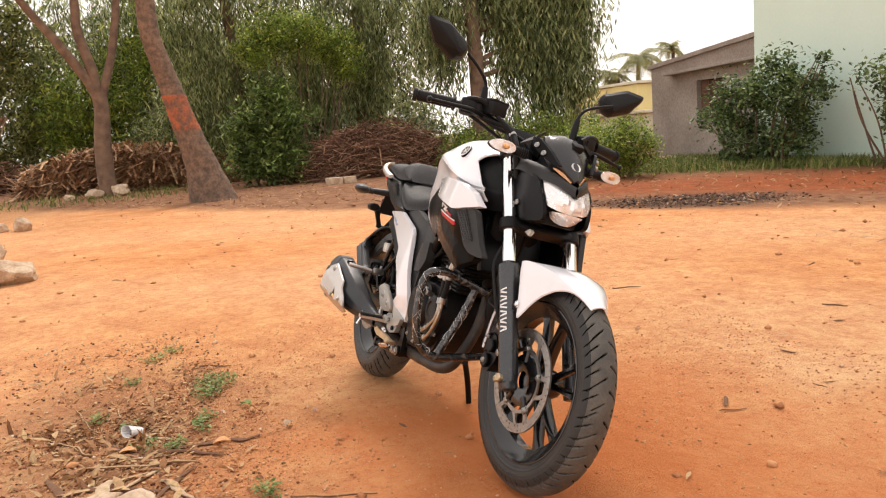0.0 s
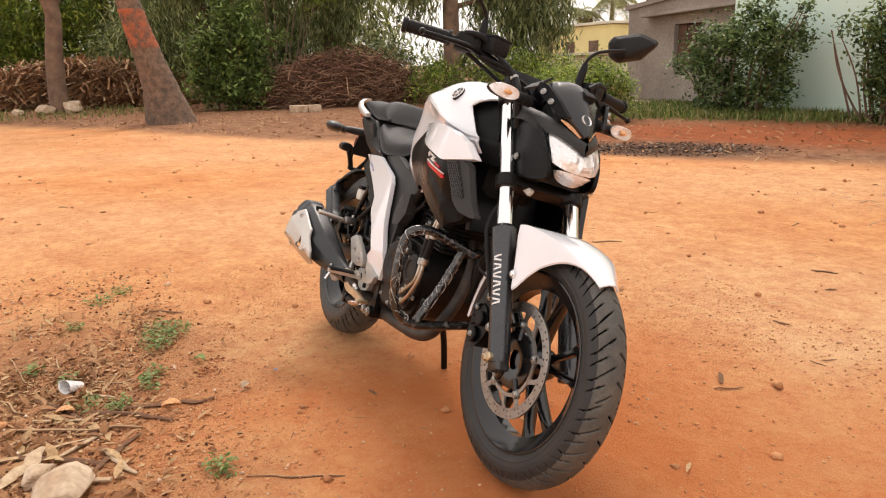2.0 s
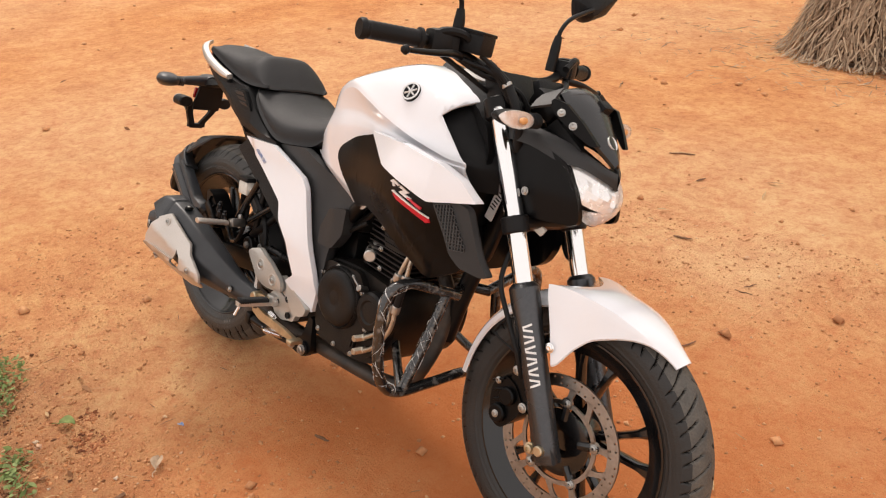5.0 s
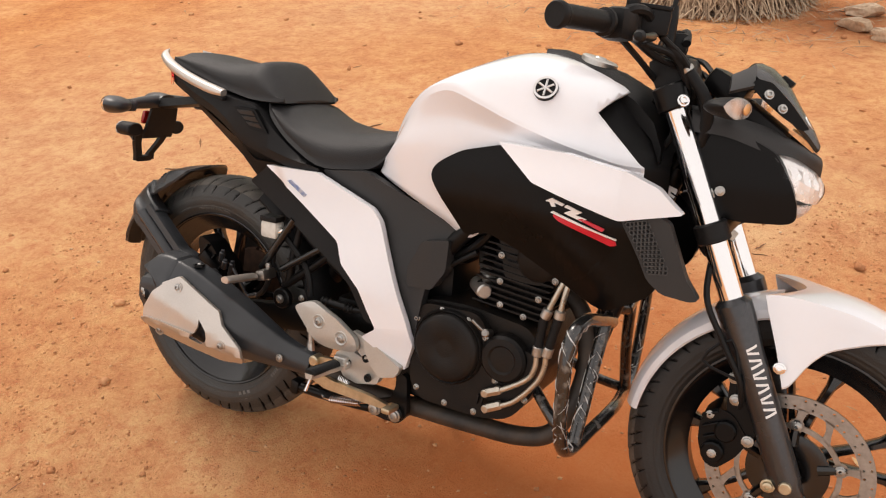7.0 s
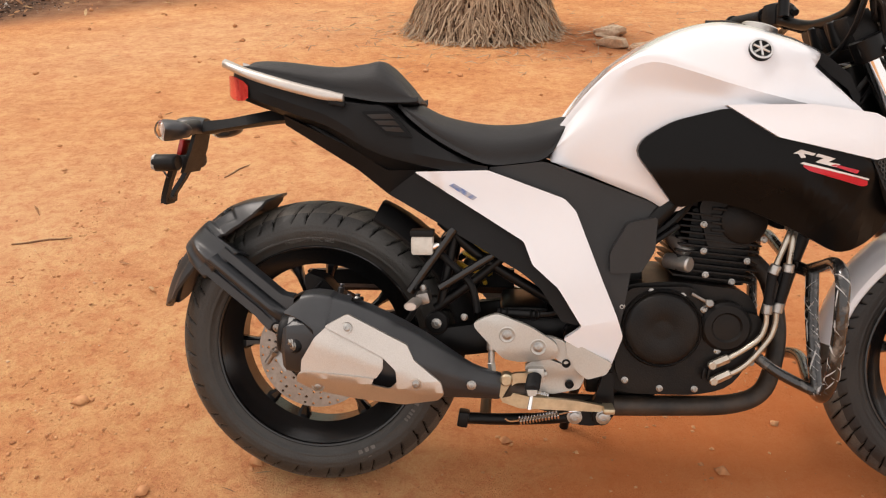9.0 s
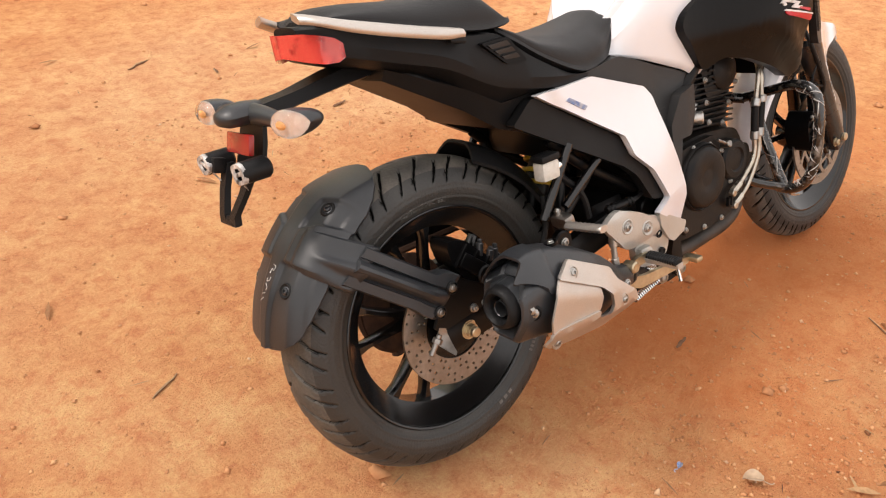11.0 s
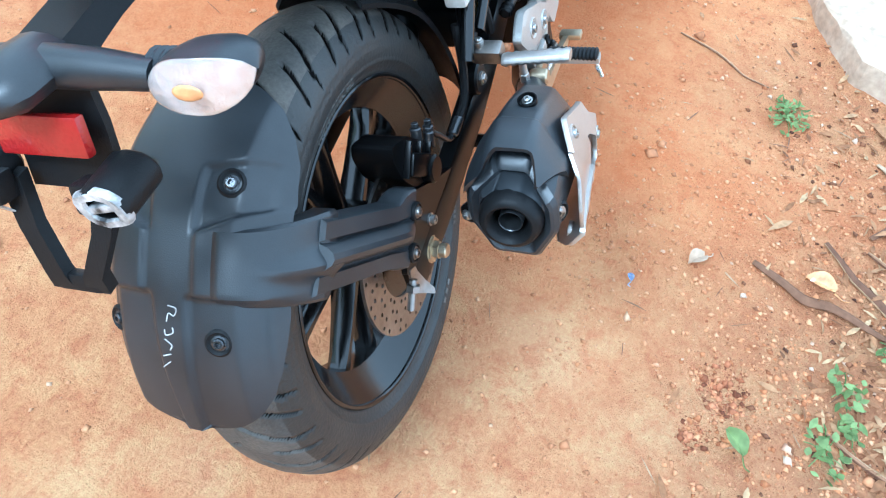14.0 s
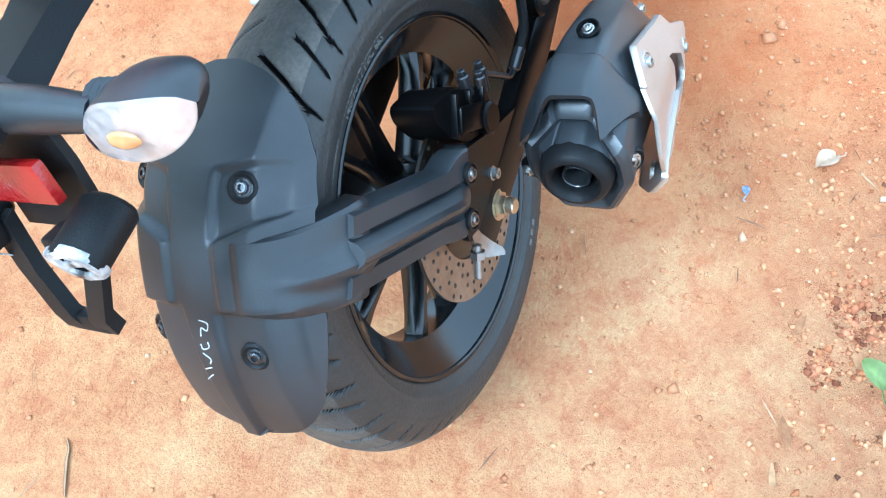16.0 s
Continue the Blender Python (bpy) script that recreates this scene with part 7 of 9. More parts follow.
gx, gy = spread(-1.4, 2.6, 0.0165, 600, 1.09), spread(-1.7, 1.9, 0.0165, 600, 1.09)
GX, GY = np.meshgrid(gx, gy, indexing="ij")
GZ = ground_z(GX, GY)
n0, n1 = GX.shape
ii, jj = np.meshgrid(np.arange(n0 - 1), np.arange(n1 - 1), indexing="ij")
gf = np.stack([ii * n1 + jj, (ii + 1) * n1 + jj, (ii + 1) * n1 + jj + 1, ii * n1 + jj + 1], -1).reshape(-1, 4)
gme = bpy.data.meshes.new("ground")
gme.from_pydata(np.stack([GX, GY, GZ], -1).reshape(-1, 3).tolist(), [], gf.tolist())
gme.shade_smooth()
D = -0.544 * GX + 0.839 * GY
verge = np.clip((D - 5.9 + 0.35 * wob(GX, GY, 2.0, 5)) / 0.5, 0, 1)
litter = np.clip(1.35 - np.hypot((GX - 0.20) / 0.95, (GY + 1.12) / 0.52) + 0.35 * wob(GX, GY, 7, 6), 0, 1)
litter = np.maximum(litter, np.clip(0.8 - np.hypot((GX - 2.2) / 1.3, (GY + 0.75 - 0.36 * (GX - 2.0)) / 0.16), 0, 1))
ash = np.clip(2.2 * (1 - np.hypot(((GX + 4.6) * 0.70 + (GY - 5.15) * 0.71) / 1.45, (-(GX + 4.6) * 0.71 + (GY - 5.15) * 0.70) / 0.80) + 0.12 * wob(GX, GY, 5, 7)), 0, 1)
ash = np.maximum(ash, np.clip(2.0 * (1 - np.hypot(GX + 7.4, GY - 3.0) / 0.65), 0, 1))
pale = np.clip(0.5 + 0.9 * wob(GX, GY, 1.3, 8) + 0.5 * lump(GX, GY, 0.6, 1.9, 0.7) * 2 + 0.42 * np.exp(-((GX + 0.25) / 0.9) ** 2 - ((GY + 0.35) / 0.75) ** 2), 0, 1)
zones = np.stack([verge, litter, ash, pale], -1).reshape(-1, 4).astype(np.float32)
ca = gme.color_attributes.new("zones", "FLOAT_COLOR", "POINT")
ca.data.foreach_set("color", zones.ravel())
redness = 0.7 * lump(GX, GY, 0.95, 4.45, 0.5) + np.clip((D - 7.0) / 1.0, 0, 1) * np.clip((11.5 - D) / 2.0, 0, 1) * np.clip((GX + 9.5) / 3, 0, 1)
green = np.clip((D - 10.6 + 0.5 * wob(GX, GY, 2, 9)) / 0.8, 0, 1) * np.clip((GX + 11.5) / 1.5, 0, 1)
# a ragged ellipse of redder soil under and around the motorcycle
redder = np.clip(1.20 - np.hypot((GX - 0.98) / 1.55, (GY - 0.12 - 0.15 * (GX - 1.05)) / 1.02) + 0.25 * wob(GX, GY, 5, 10), 0, 1) * np.clip((GX + 0.10) / 0.75, 0, 1)
dust = np.clip(1.2 * np.exp(-(((GX - 1.05) / 0.22) ** 2 + ((GY - 1.48) / 0.30) ** 2)) + 0.5 * wob(GX, GY, 14, 11) - 0.25, 0, 1) * np.exp(-((GX - 0.4) ** 2 + GY ** 2) / 9.0)
zones2 = np.stack([redness, green, redder, dust], -1).reshape(-1, 4).astype(np.float32)
cb = gme.color_attributes.new("zones_b", "FLOAT_COLOR", "POINT")
cb.data.foreach_set("color", zones2.ravel())

M_DIRT = bpy.data.materials.new("red_laterite_dirt")
M_DIRT.use_nodes = True
dn, dl = M_DIRT.node_tree.nodes, M_DIRT.node_tree.links
dp = dn["Principled BSDF"]
dco = dn.new("ShaderNodeTexCoord")


def noise_node(scale, detail=6, rough=0.6, dist=0.0):
    t = dn.new("ShaderNodeTexNoise")
    t.inputs["Scale"].default_value, t.inputs["Detail"].default_value, t.inputs["Roughness"].default_value, t.inputs["Distortion"].default_value = scale, detail, rough, dist
    dl.new(dco.outputs["Object"], t.inputs["Vector"])
    return t


def ramp_node(src, stops):
    r = dn.new("ShaderNodeValToRGB")
    while len(r.color_ramp.elements) < len(stops):
        r.color_ramp.elements.new(0.5)
    for e, (p, c) in zip(r.color_ramp.elements, stops):
        e.position, e.color = p, (*c, 1) if len(c) == 3 else c
    dl.new(src, r.inputs[0])
    return r


def mix_node(fac, a, b, kind="MIX"):
    m = dn.new("ShaderNodeMix")
    m.data_type, m.blend_type = "RGBA", kind
    if isinstance(fac, float):
        m.inputs[0].default_value = fac
    else:
        dl.new(fac, m.inputs[0])
    for s, v in ((6, a), (7, b)):
        if isinstance(v, tuple):
            m.inputs[s].default_value = (*v, 1)
        else:
            dl.new(v, m.inputs[s])
    return m.outputs[2]


za, zb = dn.new("ShaderNodeVertexColor"), dn.new("ShaderNodeVertexColor")
za.layer_name, zb.layer_name = "zones", "zones_b"
sa, sb = dn.new("ShaderNodeSeparateColor"), dn.new("ShaderNodeSeparateColor")
dl.new(za.outputs[0], sa.inputs[0])
dl.new(zb.outputs[0], sb.inputs[0])
soil = ramp_node(noise_node(1.6, 8).outputs["Fac"], [(0.30, (0.555, 0.215, 0.081)), (0.50, (0.650, 0.288, 0.113)), (0.72, (0.730, 0.372, 0.166))]).outputs[0]
soil = mix_node(za.outputs["Alpha"], soil, mix_node(0.50, soil, (0.72, 0.44, 0.25)))
patch = ramp_node(noise_node(7.0, 6).outputs["Fac"], [(0.38, (0.30, 0.28, 0.27)), (0.62, (0.66, 0.68, 0.70))]).outputs[0]
soil = mix_node(0.30, soil, patch, "OVERLAY")
grain = ramp_node(noise_node(120, 4, 0.7).outputs["Fac"], [(0.32, (0.26, 0.26, 0.26)), (0.68, (0.80, 0.80, 0.80))]).outputs[0]
soil = mix_node(0.26, soil, grain, "OVERLAY")
fine = ramp_node(noise_node(420, 3, 0.7).outputs["Fac"], [(0.35, (0.30, 0.30, 0.30)), (0.65, (0.78, 0.78, 0.78))]).outputs[0]
soil = mix_node(0.20, soil, fine, "OVERLAY")
mott = ramp_node(noise_node(24, 9, 0.78, 0.5).outputs["Fac"], [(0.38, (0.28, 0.25, 0.23)), (0.50, (0.52, 0.51, 0.50)), (0.64, (0.64, 0.65, 0.66))]).outputs[0]
soil = mix_node(0.55, soil, mott, "OVERLAY")
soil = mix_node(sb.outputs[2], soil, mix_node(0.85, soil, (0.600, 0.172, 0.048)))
soil = mix_node(zb.outputs["Alpha"], soil, mix_node(0.5, soil, (0.80, 0.54, 0.31)))
dark = mix_node(ramp_node(noise_node(22, 5, 0.7).outputs["Fac"], [(0.40, (0, 0, 0)), (0.60, (1, 1, 1))]).outputs[0], (0.34, 0.17, 0.085), (0.13, 0.055, 0.032))
lf = dn.new("ShaderNodeMath"); lf.operation = "MULTIPLY"; lf.inputs[1].default_value = 0.55
dl.new(sa.outputs[1], lf.inputs[0])
soil = mix_node(lf.outputs[0], soil, dark)
verge_c = mix_node(ramp_node(noise_node(4, 6, 0.7).outputs["Fac"], [(0.4, (0, 0, 0)), (0.6, (1, 1, 1))]).outputs[0], (0.34, 0.18, 0.10), (0.22, 0.10, 0.055))
soil = mix_node(sa.outputs[0], soil, verge_c)
soil = mix_node(sb.outputs[0], soil, mix_node(ramp_node(noise_node(6, 5).outputs["Fac"], [(0.4, (0, 0, 0)), (0.6, (1, 1, 1))]).outputs[0], (0.36, 0.10, 0.035), (0.26, 0.08, 0.032)))
soil = mix_node(sb.outputs[1], soil, mix_node(ramp_node(noise_node(9, 6, 0.75).outputs["Fac"], [(0.4, (0, 0, 0)), (0.6, (1, 1, 1))]).outputs[0], (0.10, 0.15, 0.035), (0.20, 0.12, 0.06)))
ash_c = ramp_node(noise_node(14, 7, 0.8).outputs["Fac"], [(0.35, (0.035, 0.024, 0.018)), (0.58, (0.13, 0.072, 0.046)), (0.76, (0.34, 0.24, 0.18))]).outputs[0]
soil = mix_node(sa.outputs[2], soil, ash_c)
dl.new(soil, dp.inputs["Base Color"])
dp.inputs["Roughness"].default_value = 0.95
dp.inputs["Specular IOR Level"].default_value = 0.15
b1, b2 = dn.new("ShaderNodeBump"), dn.new("ShaderNodeBump")
b1.inputs["Strength"].default_value, b1.inputs["Distance"].default_value = 0.7, 0.022
b2.inputs["Strength"].default_value, b2.inputs["Distance"].default_value = 1.0, 0.008
dl.new(noise_node(16, 8, 0.65).outputs["Fac"], b1.inputs["Height"])
dl.new(noise_node(160, 5, 0.75).outputs["Fac"], b2.inputs["Height"])
dl.new(b1.outputs[0], b2.inputs["Normal"])
dl.new(b2.outputs[0], dp.inputs["Normal"])
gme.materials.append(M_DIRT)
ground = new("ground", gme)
tagged(ground, "bare red laterite dirt ground with litter and pale dust", "ground", kind="structure")


def island_mat(name, stops, rough=0.8, grain=0.15, scale=60, spec=0.3, translucent=0.0):
    """A material for many small pieces: each piece takes its own shade."""
    m = bpy.data.materials.new(name)
    m.use_nodes = True
    n, l = m.node_tree.nodes, m.node_tree.links
    p = n["Principled BSDF"]
    g = n.new("ShaderNodeNewGeometry")
    r = n.new("ShaderNodeValToRGB")
    while len(r.color_ramp.elements) < len(stops):
        r.color_ramp.elements.new(0.5)
    for e, (q, c) in zip(r.color_ramp.elements, stops):
        e.position, e.color = q, (*c, 1)
    l.new(g.outputs["Random Per Island"], r.inputs[0])
    t = n.new("ShaderNodeTexNoise")
    t.inputs["Scale"].default_value = scale
    co = n.new("ShaderNodeTexCoord")
    l.new(co.outputs["Object"], t.inputs["Vector"])
    mx = n.new("ShaderNodeMix")
    mx.data_type, mx.blend_type = "RGBA", "OVERLAY"
    mx.inputs[0].default_value = grain * 3
    l.new(r.outputs[0], mx.inputs[6])
    l.new(t.outputs["Fac"], mx.inputs[7])
    l.new(mx.outputs[2], p.inputs["Base Color"])
    p.inputs["Roughness"].default_value = rough
    p.inputs["Specular IOR Level"].default_value = spec
    if translucent:
        tr = n.new("ShaderNodeBsdfTranslucent")
        l.new(mx.outputs[2], tr.inputs["Color"])
        sh = n.new("ShaderNodeMixShader")
        sh.inputs[0].default_value = translucent
        l.new(p.outputs[0], sh.inputs[1])
        l.new(tr.outputs[0], sh.inputs[2])
        l.new(sh.outputs[0], n["Material Output"].inputs["Surface"])
    return m


M_CRUMB = island_mat("soil_crumbs", [(0.0, (0.42, 0.18, 0.08)), (0.5, (0.60, 0.29, 0.135)), (0.96, (0.66, 0.36, 0.18)), (1.0, (0.70, 0.48, 0.32))], 0.95)
M_DRYLEAF = island_mat("dry_leaf", [(0.0, (0.20, 0.085, 0.035)), (0.5, (0.38, 0.19, 0.085)), (1.0, (0.55, 0.38, 0.20))], 0.75, 0.2, 90, translucent=0.15)
M_TWIG = island_mat("twig", [(0.0, (0.12, 0.055, 0.03)), (0.6, (0.28, 0.15, 0.08)), (1.0, (0.50, 0.34, 0.19))], 0.85)
M_WEED = island_mat("weed_leaf", [(0.0, (0.11, 0.16, 0.04)), (1.0, (0.30, 0.38, 0.14))], 0.6, 0.2, 60, translucent=0.25)
M_STONE = mat("pale_stone", (0.60, 0.47, 0.34), 0.9, var=0.2, scale=9, bump=1.0, bump_scale=55, second=(0.38, 0.25, 0.155), fine=0.12)


def many(name, verts, faces, material, label, category):
    me = bpy.data.meshes.new(name)
    me.from_pydata(np.asarray(verts).tolist(), [], faces if isinstance(faces, list) else faces.tolist())
    me.materials.append(material)
    me.shade_smooth()
    return tagged(new(name, me), label, category, kind="stuff")


def crumbs(name, n, sizes, area, seed, label, keep=None, lift=0.25):
    """Small angular pieces lying on the ground, one joined mesh."""
    r = np.random.RandomState(seed)
    base = np.array([(1, 0, 0), (-1, 0, 0), (0, 1, 0), (0, -1, 0), (0, 0, 1), (0, 0, -1)], float)
    tri = np.array([(0, 2, 4), (2, 1, 4), (1, 3, 4), (3, 0, 4), (2, 0, 5), (1, 2, 5), (3, 1, 5), (0, 3, 5)])
    V, Fc = [], []
    x = r.uniform(area[0], area[1], n)
    y = r.uniform(area[2], area[3], n)
    if keep is not None:
        k = keep(x, y, r)
        x, y = x[k], y[k]
    z = ground_z(x, y)
    s = sizes[0] * (sizes[1] / sizes[0]) ** (r.uniform(0, 1, len(x)) ** 3.0)
    for i in range(len(x)):
        q = base * r.uniform(0.6, 1.2, (6, 3)) + r.uniform(-0.25, 0.25, (6, 3))
        q[:, 2] *= 0.7
        a = r.uniform(0, 6.28)
        c, d = math.cos(a), math.sin(a)
        q = np.stack([q[:, 0] * c - q[:, 1] * d, q[:, 0] * d + q[:, 1] * c, q[:, 2]], -1) * s[i]
        V.append(q + (x[i], y[i], z[i] + s[i] * lift))
        Fc.append(tri + 6 * i)
    return many(name, np.vstack(V), np.vstack(Fc), M_CRUMB, label, "pebbles")


def rough_zone(x, y, r):
    """More crumbs towards the loose soil beside the worn track."""
    p = 0.10 + 1.2 * np.exp(-((x - 0.35) ** 2 / 0.9 + (y + 0.72) ** 2 / 0.13)) + 0.25 * (wob(x, y, 5, 21) > 0.15) + 0.7 * lump(x, y, 1.2, 1.8, 0.6)
    p = p - 0.10 * lump(x, y, 0.7, 0.1, 0.6)
    return r.uniform(0, 1, len(x)) < p


crumbs("soil_crumbs", 90000, (0.0011, 0.0080), (-1.3, 2.4, -1.5, 1.7), 31, "loose crumbs of red soil and grit", rough_zone)
clods = crumbs("clods", 20000, (0.0016, 0.0095), (-0.5, 1.4, -1.20, -0.35), 131, "loose clods of soil beside the track", lambda x, y, r: r.uniform(0, 1, len(x)) < (1.2 * np.exp(-((x - 0.35) ** 2 / 0.8 + (y + 0.84) ** 2 / 0.030)) + 0.22 * np.exp(-((x - 0.35) ** 2 / 0.8 + (y + 0.66) ** 2 / 0.04)) + 1.2 * lump(x, y, 0.176, -0.63, 0.045) + 0.9 * lump(x, y, 0.085, -0.615, 0.03)) * (0.30 + 0.70 * (wob(x, y, 12, 22) > 0)), -0.1)
clods.data.materials[0] = island_mat("soil_clods", [(0.0, (0.28, 0.10, 0.04)), (0.5, (0.50, 0.21, 0.085)), (0.9, (0.62, 0.30, 0.135)), (1.0, (0.66, 0.38, 0.20))], 0.95)
M_PIT = island_mat("dug_soil", [(0.0, (0.16, 0.055, 0.026)), (0.5, (0.34, 0.125, 0.055)), (1.0, (0.56, 0.25, 0.12))], 0.95)
pit = crumbs("dug_clods", 2600, (0.0022, 0.0110), (0.02, 0.29, -0.74, -0.54), 133, "broken damp clods round a small hole", lambda x, y, r: r.uniform(0, 1, len(x)) < 1.1 * np.exp(-(((x - 0.180) / 0.058) ** 2 + ((y + 0.645) / 0.040) ** 2) ** 2) + 0.9 * np.exp(-(((x - 0.066) / 0.030) ** 2 + ((y + 0.603) / 0.024) ** 2) ** 2), 0.1)
pit.data.materials[0] = M_PIT
crumbs("gravel", 900, (0.003, 0.013), (-1.6, 2.6, -1.7, 2.4), 32, "scattered small pale stones and clods", rough_zone)
crumbs("far_gravel", 1500, (0.006, 0.03), (-12, 3.0, -4.5, 6.5), 33, "scattered small stones on the dirt track")


def blades(name, pts, length, width, material, label, category, seed, curl=0.3, flat=0.12, droop=0.0, up=0.0):
    """Leaves or straws as bent strips of two quads, at the points given."""
    r = np.random.RandomState(seed)
    n = len(pts)
    a = r.uniform(0, 6.28, n)
    el = r.normal(0, flat, n) + up
    d = np.stack([np.cos(a) * np.cos(el), np.sin(a) * np.cos(el), np.sin(el)], -1)
    d[:, 2] -= droop
    d /= np.linalg.norm(d, axis=1)[:, None]
    s = np.cross(d, np.array((0, 0, 1.0)) + r.normal(0, 0.35, (n, 3)))
    s /= np.linalg.norm(s, axis=1)[:, None]
    u = np.cross(s, d)
    L = length * r.uniform(0.55, 1.25, n)[:, None]
    W = width * r.uniform(0.6, 1.2, n)[:, None]
    k = curl * r.uniform(-0.2, 1.0, n)[:, None]
    p = np.asarray(pts, float)
    rows = []
    for f, w, b in ((-0.5, 0.15, 0.0), (-0.12, 1.0, 0.16), (0.2, 0.8, 0.14), (0.5, 0.05, 0.0)):
        c = p + d * L * f + u * L * k * b
        rows += [c - s * W * w * 0.5, c + s * W * w * 0.5]
    V = np.stack(rows, 1).reshape(-1, 3)
    q = np.array([(0, 1, 3, 2), (2, 3, 5, 4), (4, 5, 7, 6)])
    Fc = (np.arange(n)[:, None, None] * 8 + q[None]).reshape(-1, 4)
    return V, Fc


def litter_points(n, seed, area, dens, lift):
    r = np.random.RandomState(seed)
    x, y = r.uniform(area[0], area[1], n), r.uniform(area[2], area[3], n)
    k = r.uniform(0, 1, n) < dens(x, y)
    x, y = x[k], y[k]
    return np.stack([x, y, ground_z(x, y) + lift], -1)


def litter_dens(x, y):
    d = 1.5 * np.exp(-(((x - 0.35) / 0.50) ** 2 + ((y + 1.16) / 0.24) ** 2)) + 1.3 * np.exp(-(((x + 0.40) / 0.22) ** 2 + ((y + 0.79) / 0.07) ** 2)) + 0.30 * np.exp(-((x / 1.1) ** 2 + ((y + 1.15) / 0.42) ** 2))
    return np.clip(d, 0, 1) * (0.35 + 0.65 * (wob(x, y, 9, 41) > -0.1)) * np.clip((-0.66 - y) / 0.12, 0, 1) + 0.003


pts = litter_points(17000, 42, (-1.6, 1.6, -1.9, -0.45), litter_dens, 0.006)
many("dry_leaves", *blades("", pts, 0.036, 0.010, None, "", "", 43, 0.7, 0.35), M_DRYLEAF, "dry brown leaves littering the verge", "leaves")
pts = litter_points(900, 142, (-1.2, 1.2, -1.7, -0.6), litter_dens, 0.012)
pts = pts[pts[:, 1] < -0.98 + 0.1 * pts[:, 0]]
many("large_dry_leaves", *blades("", pts, 0.085, 0.024, None, "", "", 143, 0.9, 0.45), M_DRYLEAF, "larger curled dry leaves and husk strips", "leaves")
M_LITTERSOIL = island_mat("dark_litter_soil", [(0.0, (0.08, 0.035, 0.02)), (0.5, (0.26, 0.11, 0.05)), (0.85, (0.52, 0.27, 0.13)), (1.0, (0.70, 0.56, 0.42))], 0.95)
bits = crumbs("litter_soil", 30000, (0.0016, 0.011), (-1.5, 1.3, -1.75, -0.62), 144, "broken soil and bits among the litter", lambda x, y, r: r.uniform(0, 1, len(x)) < 0.08 + 0.9 * litter_dens(x, y))
bits.data.materials[0] = M_LITTERSOIL
pts = litter_points(3000, 44, (-1.5, 2.4, -1.8, 2.2), lambda x, y: 0.025 + 0.5 * litter_dens(x, y) + 0.40 * np.exp(-((x - 0.3) ** 2 / 0.6 + (y + 0.70) ** 2 / 0.05)), 0.004)
many("straw_bits", *blades("", pts, 0.050, 0.0030, None, "", "", 45, 0.3, 0.1), M_TWIG, "bits of straw and broken twigs", "straw")
pts = litter_points(900, 46, (-12, 2.6, -3.5, 6.0), lambda x, y: 0.22 - 0.21 * lump(x, y, 0.3, -0.2, 0.9), 0.008)
many("track_leaves", *blades("", pts, 0.070, 0.015, None, "", "", 47, 0.5, 0.15), M_DRYLEAF, "single dry leaves lying on the dirt track", "leaves")
pts = litter_points(16000, 48, (-24, -1.0, -3, 12), lambda x, y: np.clip((-0.544 * x + 0.839 * y - 5.9) / 0.6, 0, 1) * np.clip((11.5 + 0.544 * x - 0.839 * y) / 2, 0.0, 1) * 0.6, 0.02)
many("verge_litter", *blades("", pts, 0.10, 0.022, None, "", "", 49, 0.5, 0.3), M_DRYLEAF, "leaf litter along the far verge", "leaves")

# twigs and dry strips lying in the litter
TWIGS = [((0.40, -0.98), 45, 0.50, 0.011, 1), ((0.30, -1.12), 30, 0.34, 0.009, 1), ((0.62, -1.30), 20, 0.30, 0.012, 1), ((0.70, -1.12), 55, 0.26, 0.013, 1), ((-0.05, -1.12), 10, 0.30, 0.006, 0), ((0.15, -1.30), 35, 0.30, 0.006, 0), ((0.49, -1.08), 62, 0.42, 0.007, 0), ((-0.13, -1.27), 15, 0.32, 0.005, 0), ((0.74, -0.98), -35, 0.26, 0.009, 1), ((1.09, -0.55), -115, 0.26, 0.003, 0), ((0.43, -0.80), -105, 0.28, 0.011, 1), ((0.62, -1.18), 100, 0.30, 0.010, 1), ((0.10, -0.98), 70, 0.36, 0.006, 0),
         ((1.09, 1.31), 60, 0.05, 0.003, 1), ((1.04, 0.88), -40, 0.09, 0.008, 1), ((0.235, 2.25), 30, 0.12, 0.005, 0), ((0.47, 2.02), 80, 0.06, 0.006, 1), ((-0.70, 3.04), -60, 0.14, 0.004, 0), ((1.09, 1.26), 10, 0.06, 0.002, 0), ((0.72, 1.47), 20, 0.07, 0.006, 1), ((1.11, 0.85), 70, 0.10, 0.004, 1), ((-0.42, 0.41), 30, 0.09, 0.003, 0), ((0.66, -0.20), 15, 0.05, 0.005, 1), ((-0.59, -0.74), 60, 0.18, 0.006, 1), ((-1.3, 1.0), 20, 0.20, 0.004, 0), ((-0.8, 1.7), 70, 0.16, 0.004, 0)]


